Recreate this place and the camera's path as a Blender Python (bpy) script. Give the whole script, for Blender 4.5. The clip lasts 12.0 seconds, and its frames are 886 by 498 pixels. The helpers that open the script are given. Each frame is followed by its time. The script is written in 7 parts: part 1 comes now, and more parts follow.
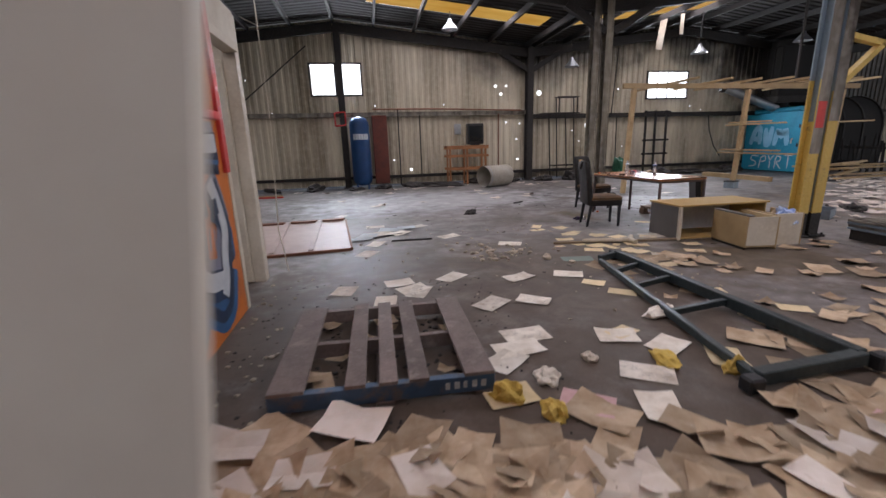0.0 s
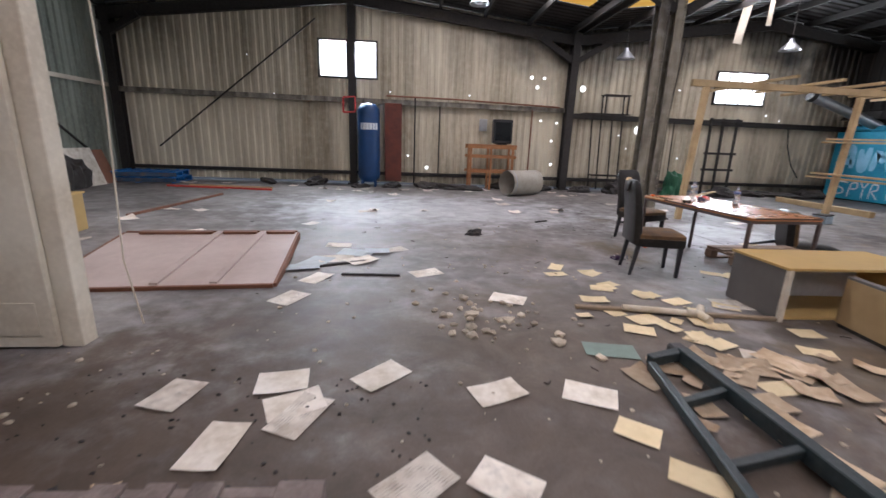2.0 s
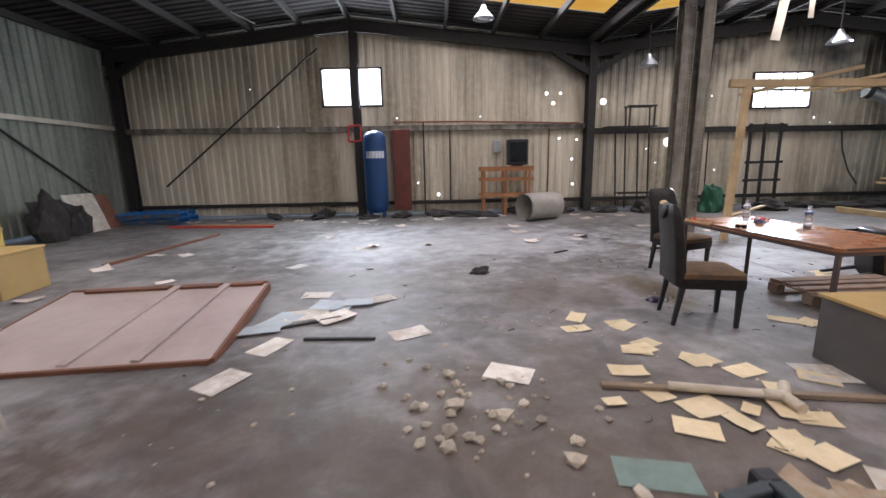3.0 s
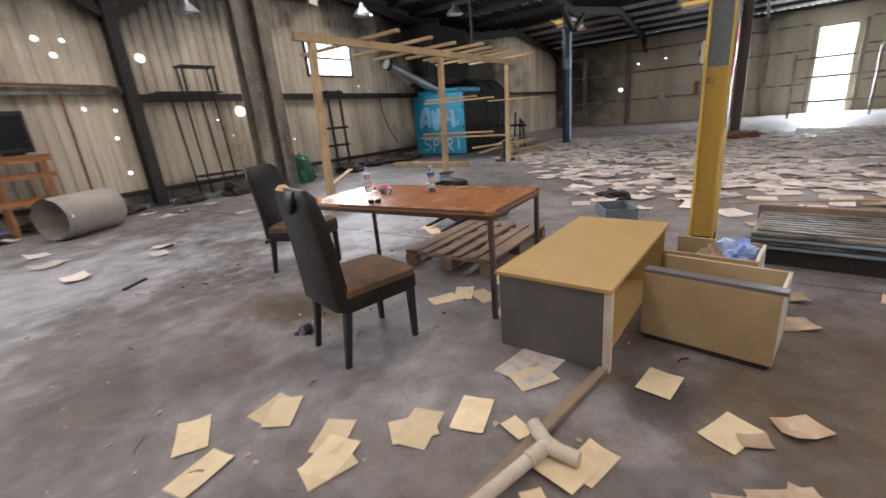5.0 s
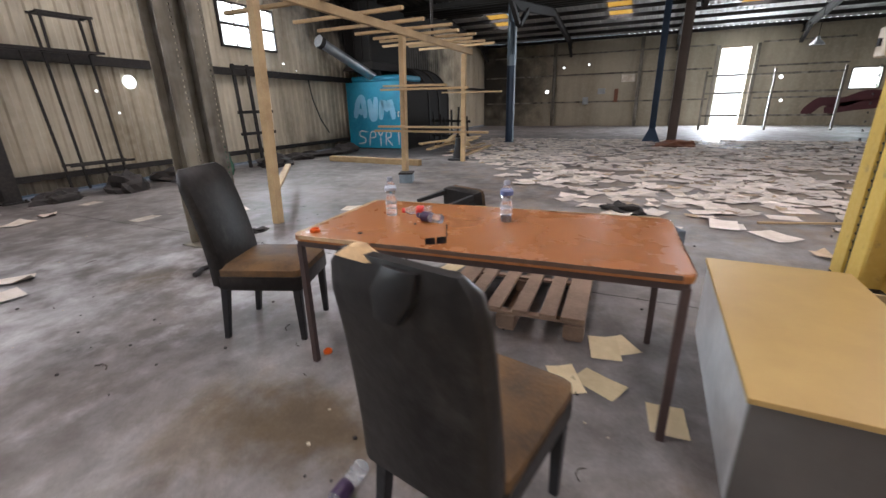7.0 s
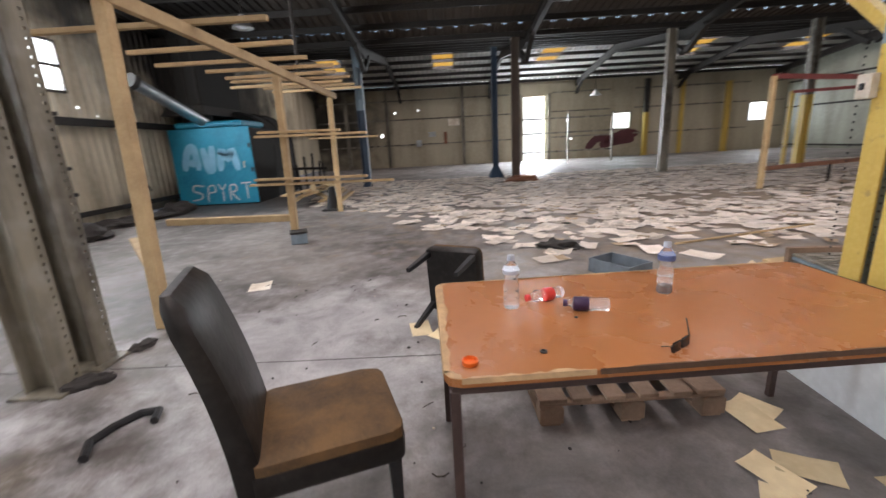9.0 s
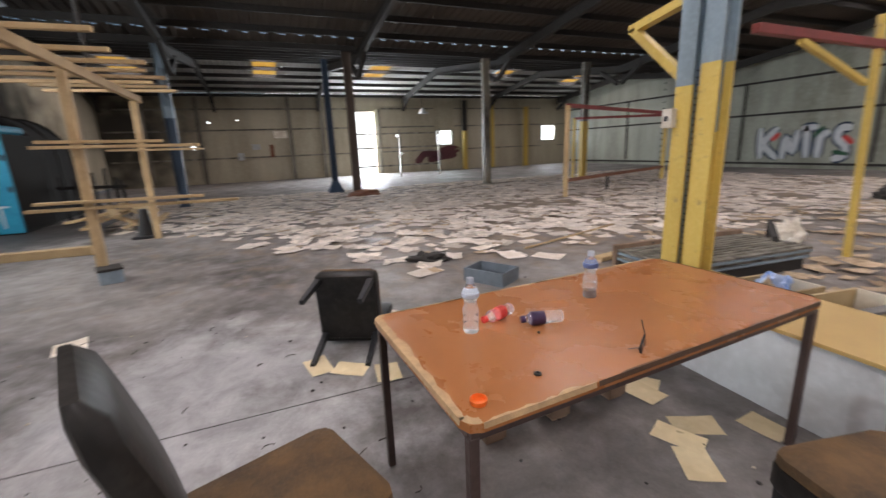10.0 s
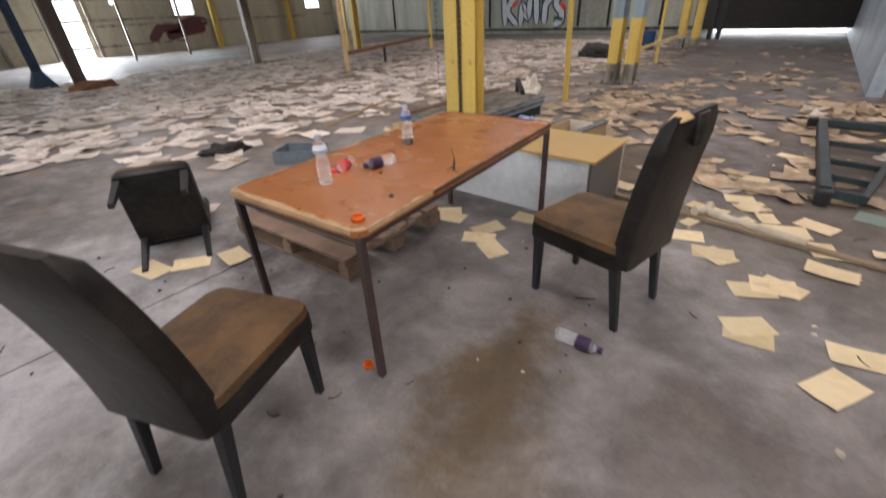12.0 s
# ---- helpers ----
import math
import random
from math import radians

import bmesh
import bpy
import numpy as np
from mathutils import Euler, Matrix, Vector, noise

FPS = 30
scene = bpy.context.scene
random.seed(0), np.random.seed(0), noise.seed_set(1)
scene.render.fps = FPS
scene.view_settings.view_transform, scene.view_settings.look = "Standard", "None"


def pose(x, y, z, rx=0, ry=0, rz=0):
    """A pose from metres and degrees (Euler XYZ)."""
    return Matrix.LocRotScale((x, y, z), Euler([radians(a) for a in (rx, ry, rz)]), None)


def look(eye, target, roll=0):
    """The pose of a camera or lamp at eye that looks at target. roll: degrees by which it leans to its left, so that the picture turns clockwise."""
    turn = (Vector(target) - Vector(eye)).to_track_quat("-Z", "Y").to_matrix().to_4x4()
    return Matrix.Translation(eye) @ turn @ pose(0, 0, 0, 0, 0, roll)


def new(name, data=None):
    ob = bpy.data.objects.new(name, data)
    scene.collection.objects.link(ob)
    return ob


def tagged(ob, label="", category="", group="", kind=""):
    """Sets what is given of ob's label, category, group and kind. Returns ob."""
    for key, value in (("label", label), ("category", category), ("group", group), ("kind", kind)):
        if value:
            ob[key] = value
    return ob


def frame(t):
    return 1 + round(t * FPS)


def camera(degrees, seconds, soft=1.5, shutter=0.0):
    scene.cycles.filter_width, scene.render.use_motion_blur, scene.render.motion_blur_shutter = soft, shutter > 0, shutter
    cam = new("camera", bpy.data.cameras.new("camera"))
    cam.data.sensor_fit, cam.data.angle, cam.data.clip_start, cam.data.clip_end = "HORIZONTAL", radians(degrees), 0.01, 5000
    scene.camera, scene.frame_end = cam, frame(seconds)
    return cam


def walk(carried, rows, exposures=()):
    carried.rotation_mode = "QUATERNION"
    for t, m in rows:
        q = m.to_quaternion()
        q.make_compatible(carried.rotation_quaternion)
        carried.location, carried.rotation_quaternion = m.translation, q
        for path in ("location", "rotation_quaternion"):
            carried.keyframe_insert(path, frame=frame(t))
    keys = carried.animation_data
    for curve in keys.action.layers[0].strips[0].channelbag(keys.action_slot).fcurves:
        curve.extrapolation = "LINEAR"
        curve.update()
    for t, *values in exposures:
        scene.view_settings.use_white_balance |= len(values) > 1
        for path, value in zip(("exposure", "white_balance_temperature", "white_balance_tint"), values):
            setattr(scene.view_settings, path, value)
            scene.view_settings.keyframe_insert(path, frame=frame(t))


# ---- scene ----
cam = camera(93.3, 12.0, shutter=0.5)
PATH = [
    (0, (0.653, 0.659, 1.358), (0.972, 2.574, 0.877), -1.9),
    (0.5, (0.894, 1.139, 1.37), (1.212, 3.052, 0.881), -0.2),
    (1, (1.071, 1.67, 1.349), (1.38, 3.583, 0.853), -0.3),
    (1.5, (1.31, 2.116, 1.371), (1.578, 4.034, 0.87), 0.2),
    (2, (1.572, 2.545, 1.382), (1.743, 4.474, 0.882), 2.1),
    (2.5, (1.743, 3.015, 1.396), (1.803, 4.954, 0.911), 0.1),
    (3, (2.019, 3.451, 1.412), (2.054, 5.411, 1.017), -1.2),
    (3.5, (2.213, 3.852, 1.418), (2.649, 5.763, 1.022), -1.6),
    (3.7, (2.277, 4.028, 1.421), (2.979, 5.856, 1.014), -2.2),
    (5.3, (2.843, 5.311, 1.329), (4.422, 6.366, 0.702), -4.6),
    (5.5, (2.902, 5.464, 1.332), (4.513, 6.465, 0.697), -3.9),
    (6, (3.101, 5.845, 1.329), (4.731, 6.806, 0.682), -3.1),
    (6.5, (3.189, 6.259, 1.341), (4.876, 7.109, 0.686), -1.8),
    (6.7, (3.253, 6.398, 1.347), (4.951, 7.23, 0.694), -1.6),
    (8.3, (3.647, 7.607, 1.377), (5.511, 8.003, 0.767), -2.4),
    (8.5, (3.711, 7.742, 1.398), (5.596, 8.054, 0.809), -3.1),
    (9, (3.774, 8.123, 1.423), (5.711, 8.16, 0.927), -3.1),
    (9.5, (3.876, 8.404, 1.448), (5.788, 8.06, 0.975), -2.9),
    (10, (3.999, 8.555, 1.462), (5.8, 7.823, 0.991), -2.3),
    (10.5, (4.066, 8.701, 1.471), (5.635, 7.556, 0.997), -2.6),
    (11, (4.015, 8.774, 1.472), (5.291, 7.32, 0.966), -2.2),
    (11.5, (3.86, 8.894, 1.464), (5.067, 7.48, 0.727), -2.8),
    (12, (3.774, 8.989, 1.444), (4.88, 7.66, 0.439), -3.1),
]
walk(cam, [(t, look(eye, target, roll)) for t, eye, target, roll in PATH],
     exposures=((0.0, 0.08, 6150, 14), (0.5, 0.14, 5700, 20), (1.0, 0.42, 6000, 13), (1.5, 0.52, 6050, 12), (3.5, 0.55, 6100, 12), (5.5, 0.5, 6350, 10), (6.5, 0.5, 6200, 10),
                (8.5, 0.67, 6500, 10), (9.5, 0.53, 6450, 10), (10.5, 0.48, 6450, 10), (12.0, 0.48, 6450, 10)))

# ---- light ----
world = bpy.data.worlds.new("overcast_sky")
scene.world = world
world.use_nodes = True
wn = world.node_tree
sky = wn.nodes.new("ShaderNodeTexSky")
sky.sky_type = "NISHITA"
sky.sun_disc = False
sky.sun_elevation = radians(48)
sky.sun_rotation = radians(150)
wn.links.new(sky.outputs["Color"], wn.nodes["Background"].inputs["Color"])
wn.nodes["Background"].inputs["Strength"].default_value = 0.12
sun_data = bpy.data.lights.new("sun", "SUN")
sun_data.energy, sun_data.angle, sun_data.color = 1.4, radians(20), (1.0, 0.95, 0.87)
sun_lamp = new("sun", sun_data)
sun_lamp.matrix_world = look((8, -20, 30), (2, 0, 0))


def area_lamp(name, place, toward, sx, sy, watts, colour):
    data = bpy.data.lights.new(name, "AREA")
    data.shape, data.size, data.size_y = "RECTANGLE", sx, sy
    data.energy, data.color = watts, colour
    ob = new(name, data)
    ob.matrix_world = look(place, toward)
    return ob


DAY = (0.88, 0.94, 1.0)
WARM = (1.0, 0.925, 0.955)

# ---- plan ----
X_WEST, X_EAST, Y_NORTH, Y_SOUTH = -6.9, 30.5, 16.0, -12.5
VALLEYS = (-6.9, 6.5, 18.7, 30.5)
Z_EAVE, Z_RIDGE = 4.75, 5.5
FRAMES = (15.75, 10.72, 5.35, 0.15, -5.9, -11.6)
STRIPS = (13.6, 8.05, 2.75, -4.1, -9.6)
# the strip at -2.6 is unseen, kept to light the white partition panel
STRIPS_WEST = (13.6, 8.05, 2.75, -2.6, -10.6)


def roof_z(x):
    for a, b in zip(VALLEYS, VALLEYS[1:]):
        if a <= x <= b:
            return Z_RIDGE - (Z_RIDGE - Z_EAVE) * abs(x - (a + b) / 2) / ((b - a) / 2)
    return Z_EAVE


# ---- materials ----
def material(name, base, rough=0.6, metal=0.0, dark=None, light=None, grain=40.0, stain=1.2, bump=0.15, amount=0.6, streak=False, tone=0.12, spec=0.4, fine=0.28):
    """Two scales of variation: broad stains towards dark, fine grain towards light, and a bump."""
    m = bpy.data.materials.new(name)
    m.use_nodes = True
    t = m.node_tree
    b = t.nodes["Principled BSDF"]
    dark = dark or tuple(c * 0.5 for c in base)
    light = light or tuple(min(1, c * 1.25) for c in base)
    co = t.nodes.new("ShaderNodeTexCoord")
    mp = t.nodes.new("ShaderNodeMapping")
    geo = t.nodes.new("ShaderNodeNewGeometry")
    t.links.new(geo.outputs["Position"], mp.inputs["Vector"])
    if streak:
        mp.inputs["Scale"].default_value = (1, 1, 0.14)
    info = t.nodes.new("ShaderNodeObjectInfo")
    off = t.nodes.new("ShaderNodeMath")
    off.operation = "MULTIPLY"
    off.inputs[1].default_value = 17.0
    t.links.new(info.outputs["Random"], off.inputs[0])
    n1 = t.nodes.new("ShaderNodeTexNoise")
    n1.noise_dimensions = "4D"
    n1.inputs["Scale"].default_value, n1.inputs["Detail"].default_value, n1.inputs["Roughness"].default_value = stain, 6, 0.62
    n2 = t.nodes.new("ShaderNodeTexNoise")
    n2.inputs["Scale"].default_value, n2.inputs["Detail"].default_value = grain, 4
    t.links.new(off.outputs[0], n1.inputs["W"])
    t.links.new(mp.outputs[0], n1.inputs["Vector"])
    t.links.new(geo.outputs["Position"], n2.inputs["Vector"])
    r1 = t.nodes.new("ShaderNodeValToRGB")
    r1.color_ramp.elements[0].position, r1.color_ramp.elements[1].position = 0.36, 0.62
    r1.color_ramp.elements[0].color, r1.color_ramp.elements[1].color = (*dark, 1), (*base, 1)
    t.links.new(n1.outputs["Fac"], r1.inputs["Fac"])
    mix0 = t.nodes.new("ShaderNodeMixRGB")
    mix0.inputs["Fac"].default_value = amount
    mix0.inputs["Color1"].default_value = (*base, 1)
    t.links.new(r1.outputs["Color"], mix0.inputs["Color2"])
    mix = t.nodes.new("ShaderNodeMixRGB")
    r2 = t.nodes.new("ShaderNodeMapRange")
    r2.inputs["From Min"].default_value, r2.inputs["From Max"].default_value = 0.45, 0.75
    r2.inputs["To Max"].default_value = fine
    t.links.new(n2.outputs["Fac"], r2.inputs["Value"])
    t.links.new(r2.outputs[0], mix.inputs["Fac"])
    t.links.new(mix0.outputs["Color"], mix.inputs["Color1"])
    mix.inputs["Color2"].default_value = (*light, 1)
    hsv = t.nodes.new("ShaderNodeHueSaturation")
    tn = t.nodes.new("ShaderNodeMapRange")
    tn.inputs["To Min"].default_value, tn.inputs["To Max"].default_value = 1 - tone, 1 + tone
    t.links.new(info.outputs["Random"], tn.inputs["Value"])
    t.links.new(tn.outputs[0], hsv.inputs["Value"])
    t.links.new(mix.outputs["Color"], hsv.inputs["Color"])
    t.links.new(hsv.outputs["Color"], b.inputs["Base Color"])
    rr = t.nodes.new("ShaderNodeMapRange")
    rr.inputs["To Min"].default_value, rr.inputs["To Max"].default_value = max(0.03, rough - 0.12), min(1, rough + 0.15)
    t.links.new(n1.outputs["Fac"], rr.inputs["Value"])
    t.links.new(rr.outputs[0], b.inputs["Roughness"])
    b.inputs["Metallic"].default_value = metal
    b.inputs["Specular IOR Level"].default_value = spec
    bp = t.nodes.new("ShaderNodeBump")
    bp.inputs["Strength"].default_value, bp.inputs["Distance"].default_value = bump, 0.02
    t.links.new(n2.outputs["Fac"], bp.inputs["Height"])
    t.links.new(bp.outputs[0], b.inputs["Normal"])
    m["hsv"] = hsv.name
    return m


def island_vary(m, spread=0.3):
    """Vary joined pieces, island by island."""
    t = m.node_tree
    h = t.nodes[m["hsv"]]
    g = t.nodes.new("ShaderNodeNewGeometry")
    r = t.nodes.new("ShaderNodeMapRange")
    r.inputs["To Min"].default_value, r.inputs["To Max"].default_value = 1 - spread, 1 + spread * 0.6
    t.links.new(g.outputs["Random Per Island"], r.inputs["Value"])
    t.links.new(r.outputs[0], h.inputs["Value"])
    return m


M_FLOOR = material("worn_concrete", (0.262, 0.240, 0.226), 0.6, fine=0.42, dark=(0.068, 0.058, 0.052), light=(0.34, 0.325, 0.33), grain=5.5, stain=0.7, bump=0.05, amount=0.9, spec=0.3, tone=0.0)


def floor_patches(m, spots):
    """Soft-edged colour patches, brown stains and soot among them, at given places: (x, y, radius, stretch in y,
    strength).
    """
    t = m.node_tree
    b = t.nodes["Principled BSDF"]
    geo = t.nodes.new("ShaderNodeNewGeometry")
    warp = t.nodes.new("ShaderNodeTexNoise")
    warp.inputs["Scale"].default_value, warp.inputs["Detail"].default_value, warp.inputs["Roughness"].default_value = 2.2, 7, 0.65
    t.links.new(geo.outputs["Position"], warp.inputs["Vector"])
    for x, y, rad, stretch, power, colour in spots:
        src = b.inputs["Base Color"].links[0].from_socket
        mp = t.nodes.new("ShaderNodeMapping")
        mp.vector_type = "TEXTURE"
        mp.inputs["Location"].default_value = (x, y, 0)
        mp.inputs["Scale"].default_value = (rad, rad * stretch, 1)
        t.links.new(geo.outputs["Position"], mp.inputs["Vector"])
        ln = t.nodes.new("ShaderNodeVectorMath")
        ln.operation = "LENGTH"
        t.links.new(mp.outputs[0], ln.inputs[0])
        add = t.nodes.new("ShaderNodeMath")
        add.operation = "MULTIPLY_ADD"
        add.inputs[1].default_value, add.inputs[2].default_value = 2.4, -1.2
        t.links.new(warp.outputs["Fac"], add.inputs[0])
        sm = t.nodes.new("ShaderNodeMath")
        t.links.new(ln.outputs["Value"], sm.inputs[0])
        t.links.new(add.outputs[0], sm.inputs[1])
        mr = t.nodes.new("ShaderNodeMapRange")
        mr.interpolation_type = "SMOOTHSTEP"
        mr.inputs["From Min"].default_value, mr.inputs["From Max"].default_value = 0.35, 1.1
        mr.inputs["To Min"].default_value, mr.inputs["To Max"].default_value = power, 0.0
        t.links.new(sm.outputs[0], mr.inputs["Value"])
        mx = t.nodes.new("ShaderNodeMixRGB")
        mx.inputs["Color2"].default_value = (*colour, 1)
        t.links.new(mr.outputs[0], mx.inputs["Fac"])
        t.links.new(src, mx.inputs["Color1"])
        t.links.new(mx.outputs["Color"], b.inputs["Base Color"])


EARTH, RUST, NEAR_BLACK, PALE = (0.085, 0.062, 0.045), (0.115, 0.082, 0.045), (0.045, 0.04, 0.037), (0.47, 0.46, 0.47)
DUST = (0.235, 0.175, 0.12)
# near-black: soot by the booth, a darker north wall foot, a spot by the desk
floor_patches(M_FLOOR, ((1.6, 3.2, 3.4, 0.9, 0.7, (0.125, 0.098, 0.08)), (1.0, 5.6, 1.9, 0.5, 0.5, EARTH), (2.2, 4.6, 2.4, 0.6, 0.45, EARTH), (3.0, 5.5, 2.0, 0.7, 0.6, (0.13, 0.105, 0.08)), (13.5, 1.0, 7.0, 1.3, 0.9, DUST), (11.0, -6.0, 5.0, 0.9, 0.85, DUST), (5.2, -7.0, 3.0, 1.1, 0.6, (0.10, 0.085, 0.07)), (-0.2, 3.6, 0.8, 2.6, 0.95, EARTH), (0.7, 3.5, 0.95, 1.1, 0.9, EARTH), (1.75, 3.1, 0.5, 1.0, 0.7, EARTH), (2.9, 3.4, 0.8, 1.5, 0.6, EARTH), (1.2, 2.2, 1.2, 0.6, 0.85, EARTH), (3.4, 7.9, 0.9, 0.7, 0.45, EARTH), (0.5, 3.3, 1.7, 1.2, 0.75, EARTH), (2.4, 2.6, 1.6, 0.8, 0.6, EARTH), (2.0, 1.6, 1.9, 0.9, 0.7, EARTH), (5.0, 4.6, 1.3, 0.9, 0.75, RUST), (4.48, 7.8, 0.32, 2.0, 0.9, RUST), (4.25, 8.2, 0.3, 1.2, 0.55, RUST), (3.6, 9.2, 1.2, 0.6, 0.3, EARTH), (1.2, 8.8, 2.2, 0.5, 0.35, EARTH), (3.1, 7.6, 0.7, 1.2, 0.35, EARTH),
                       (5.6, 2.5, 1.6, 1.4, 0.6, EARTH), (4.6, -3.5, 2.2, 2.4, 0.75, EARTH), (5.3, 10.3, 0.4, 0.8, 0.6, RUST), (2.2, 11.2, 4.2, 0.55, 0.6, PALE), (6.6, 9.2, 1.7, 0.8, 0.6, PALE), (15.0, 13.6, 3.4, 0.7, 0.8, NEAR_BLACK), (3.0, 15.5, 7.5, 0.08, 0.8, NEAR_BLACK), (4.6, 5.3, 0.35, 0.6, 0.7, NEAR_BLACK), (2.3, 3.9, 1.3, 1.4, 0.45, EARTH), (26.0, 4.0, 5.0, 1.2, 0.5, PALE)))


def floor_wear(m):
    """Scuffed patches and fine speckle over the concrete, with dust that dulls the sheen."""
    t = m.node_tree
    b = t.nodes["Principled BSDF"]
    geo = t.nodes.new("ShaderNodeNewGeometry")
    for scale, detail, lo, hi, dim, bright in ((2.6, 9.0, 0.36, 0.64, 0.76, 1.2), (55.0, 3.0, 0.3, 0.7, 0.9, 1.08)):
        src = b.inputs["Base Color"].links[0].from_socket
        n = t.nodes.new("ShaderNodeTexNoise")
        n.inputs["Scale"].default_value, n.inputs["Detail"].default_value, n.inputs["Roughness"].default_value = scale, detail, 0.68
        n.inputs["Distortion"].default_value = 0.6
        t.links.new(geo.outputs["Position"], n.inputs["Vector"])
        r = t.nodes.new("ShaderNodeMapRange")
        r.inputs["From Min"].default_value, r.inputs["From Max"].default_value = lo, hi
        r.inputs["To Min"].default_value, r.inputs["To Max"].default_value = dim, bright
        t.links.new(n.outputs["Fac"], r.inputs["Value"])
        h = t.nodes.new("ShaderNodeHueSaturation")
        t.links.new(r.outputs[0], h.inputs["Value"])
        t.links.new(src, h.inputs["Color"])
        t.links.new(h.outputs["Color"], b.inputs["Base Color"])


floor_wear(M_FLOOR)
M_SHEET = material("cream_metal_sheet", (0.70, 0.635, 0.49), 0.45, dark=(0.20, 0.16, 0.10), light=(0.72, 0.66, 0.53), grain=6, stain=0.9, streak=True, amount=0.85, bump=0.05)
M_SHEET_W = material("green_grey_metal_sheet", (0.33, 0.36, 0.30), 0.6, dark=(0.08, 0.085, 0.07), grain=14, stain=1.0, streak=True, amount=0.8, bump=0.05)


def dark_cloud(m, spots):
    """Near-black clouds with ragged edges, fire soot among them: centre, reach in each direction, strength."""
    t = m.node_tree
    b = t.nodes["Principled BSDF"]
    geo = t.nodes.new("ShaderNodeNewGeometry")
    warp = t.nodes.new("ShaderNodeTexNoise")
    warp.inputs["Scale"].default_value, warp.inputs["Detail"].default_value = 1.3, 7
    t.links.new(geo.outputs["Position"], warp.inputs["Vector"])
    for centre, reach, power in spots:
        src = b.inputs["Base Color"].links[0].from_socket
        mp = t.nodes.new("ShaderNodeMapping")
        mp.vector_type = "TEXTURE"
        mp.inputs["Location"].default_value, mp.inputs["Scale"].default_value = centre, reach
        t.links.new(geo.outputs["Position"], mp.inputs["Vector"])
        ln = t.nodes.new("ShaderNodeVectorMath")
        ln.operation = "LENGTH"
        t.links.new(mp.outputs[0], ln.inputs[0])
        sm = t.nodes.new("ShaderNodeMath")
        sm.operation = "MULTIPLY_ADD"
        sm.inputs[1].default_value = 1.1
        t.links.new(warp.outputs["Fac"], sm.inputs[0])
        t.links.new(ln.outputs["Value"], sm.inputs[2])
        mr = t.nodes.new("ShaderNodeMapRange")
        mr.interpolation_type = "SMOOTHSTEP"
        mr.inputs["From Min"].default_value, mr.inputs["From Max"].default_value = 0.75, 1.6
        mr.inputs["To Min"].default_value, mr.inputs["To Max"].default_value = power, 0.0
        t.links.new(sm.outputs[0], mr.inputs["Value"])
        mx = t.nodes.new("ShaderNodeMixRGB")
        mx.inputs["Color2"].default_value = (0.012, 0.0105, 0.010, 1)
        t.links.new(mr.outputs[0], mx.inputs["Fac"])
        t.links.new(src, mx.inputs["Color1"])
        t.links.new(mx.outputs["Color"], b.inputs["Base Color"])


FIRE = (((16.5, 16.0, 4.3), (4.2, 4.0, 2.2), 0.97), ((13.0, 16.0, 5.2), (5.5, 6.0, 1.3), 0.9), ((16.5, 16.0, 0.0), (3.5, 2.0, 1.2), 0.8), ((20.5, 16.0, 3.0), (6.5, 4.0, 3.2), 0.93))
# besides the fire: darker wall top, soot at the foot, darker west corner
dark_cloud(M_SHEET, FIRE + (((7.2, 16.0, 4.8), (5.0, 2.0, 1.9), 0.85), ((6.6, 16.0, 0.0), (2.5, 1.0, 0.5), 0.7), ((-6.9, 16.0, 4.9), (2.5, 2.0, 1.2), 0.7)))
M_PANEL_E = material("dusty_pale_wall_panel", (0.44, 0.39, 0.295), 0.75, dark=(0.20, 0.17, 0.115), grain=9, stain=0.5, streak=True, amount=0.8, bump=0.05)
dark_cloud(M_PANEL_E, (((30.5, 15.5, 2.5), (2.0, 4.5, 4.0), 0.9),))
M_PANEL_S = material("grey_green_wall_sheet", (0.44, 0.46, 0.39), 0.6, dark=(0.17, 0.17, 0.13), grain=9, stain=0.8, streak=True, amount=0.8, bump=0.05)
M_ROOF = material("sooty_roof_sheet", (0.036, 0.032, 0.030), 0.9, dark=(0.009, 0.008, 0.008), grain=9, stain=0.45, amount=0.7, bump=0.05)
M_ROOF_M = material("browned_roof_sheet", (0.09, 0.073, 0.06), 0.85, dark=(0.035, 0.028, 0.023), grain=9, stain=0.45, amount=0.7, bump=0.05)
M_ROOF_E = material("galvanised_roof_sheet", (0.46, 0.45, 0.42), 0.6, dark=(0.22, 0.21, 0.19), grain=9, stain=0.45, amount=0.7, bump=0.05)
dark_cloud(M_ROOF_M, (((15.0, 15.0, 5.0), (6.5, 5.5, 3.0), 0.95), ((8.0, 14.0, 5.0), (4.0, 5.0, 3.0), 0.8)))
M_STEEL_DARK = material("sooty_steel", (0.028, 0.025, 0.023), 0.75, dark=(0.014, 0.012, 0.011), light=(0.09, 0.075, 0.062), grain=25, stain=2.0)
M_STEEL_GREY = material("grimy_grey_steel", (0.28, 0.255, 0.205), 0.45, dark=(0.03, 0.021, 0.012), light=(0.45, 0.44, 0.41), grain=7, stain=3.4, streak=True, amount=1.0)
M_GRIMY = material("rusty_streaked_steel", (0.24, 0.215, 0.16), 0.5, dark=(0.022, 0.015, 0.009), light=(0.42, 0.41, 0.38), grain=6, stain=3.0, streak=True, amount=1.0)
M_YELLOW = material("worn_yellow_paint", (0.62, 0.44, 0.10), 0.5, dark=(0.40, 0.26, 0.06), light=(0.7, 0.55, 0.2), grain=30, stain=2.5, streak=True, amount=0.6)
M_SKYBLUE = material("chalky_blue_paint", (0.26, 0.33, 0.385), 0.55, dark=(0.13, 0.16, 0.18), grain=30, stain=2.5, streak=True, amount=0.7)
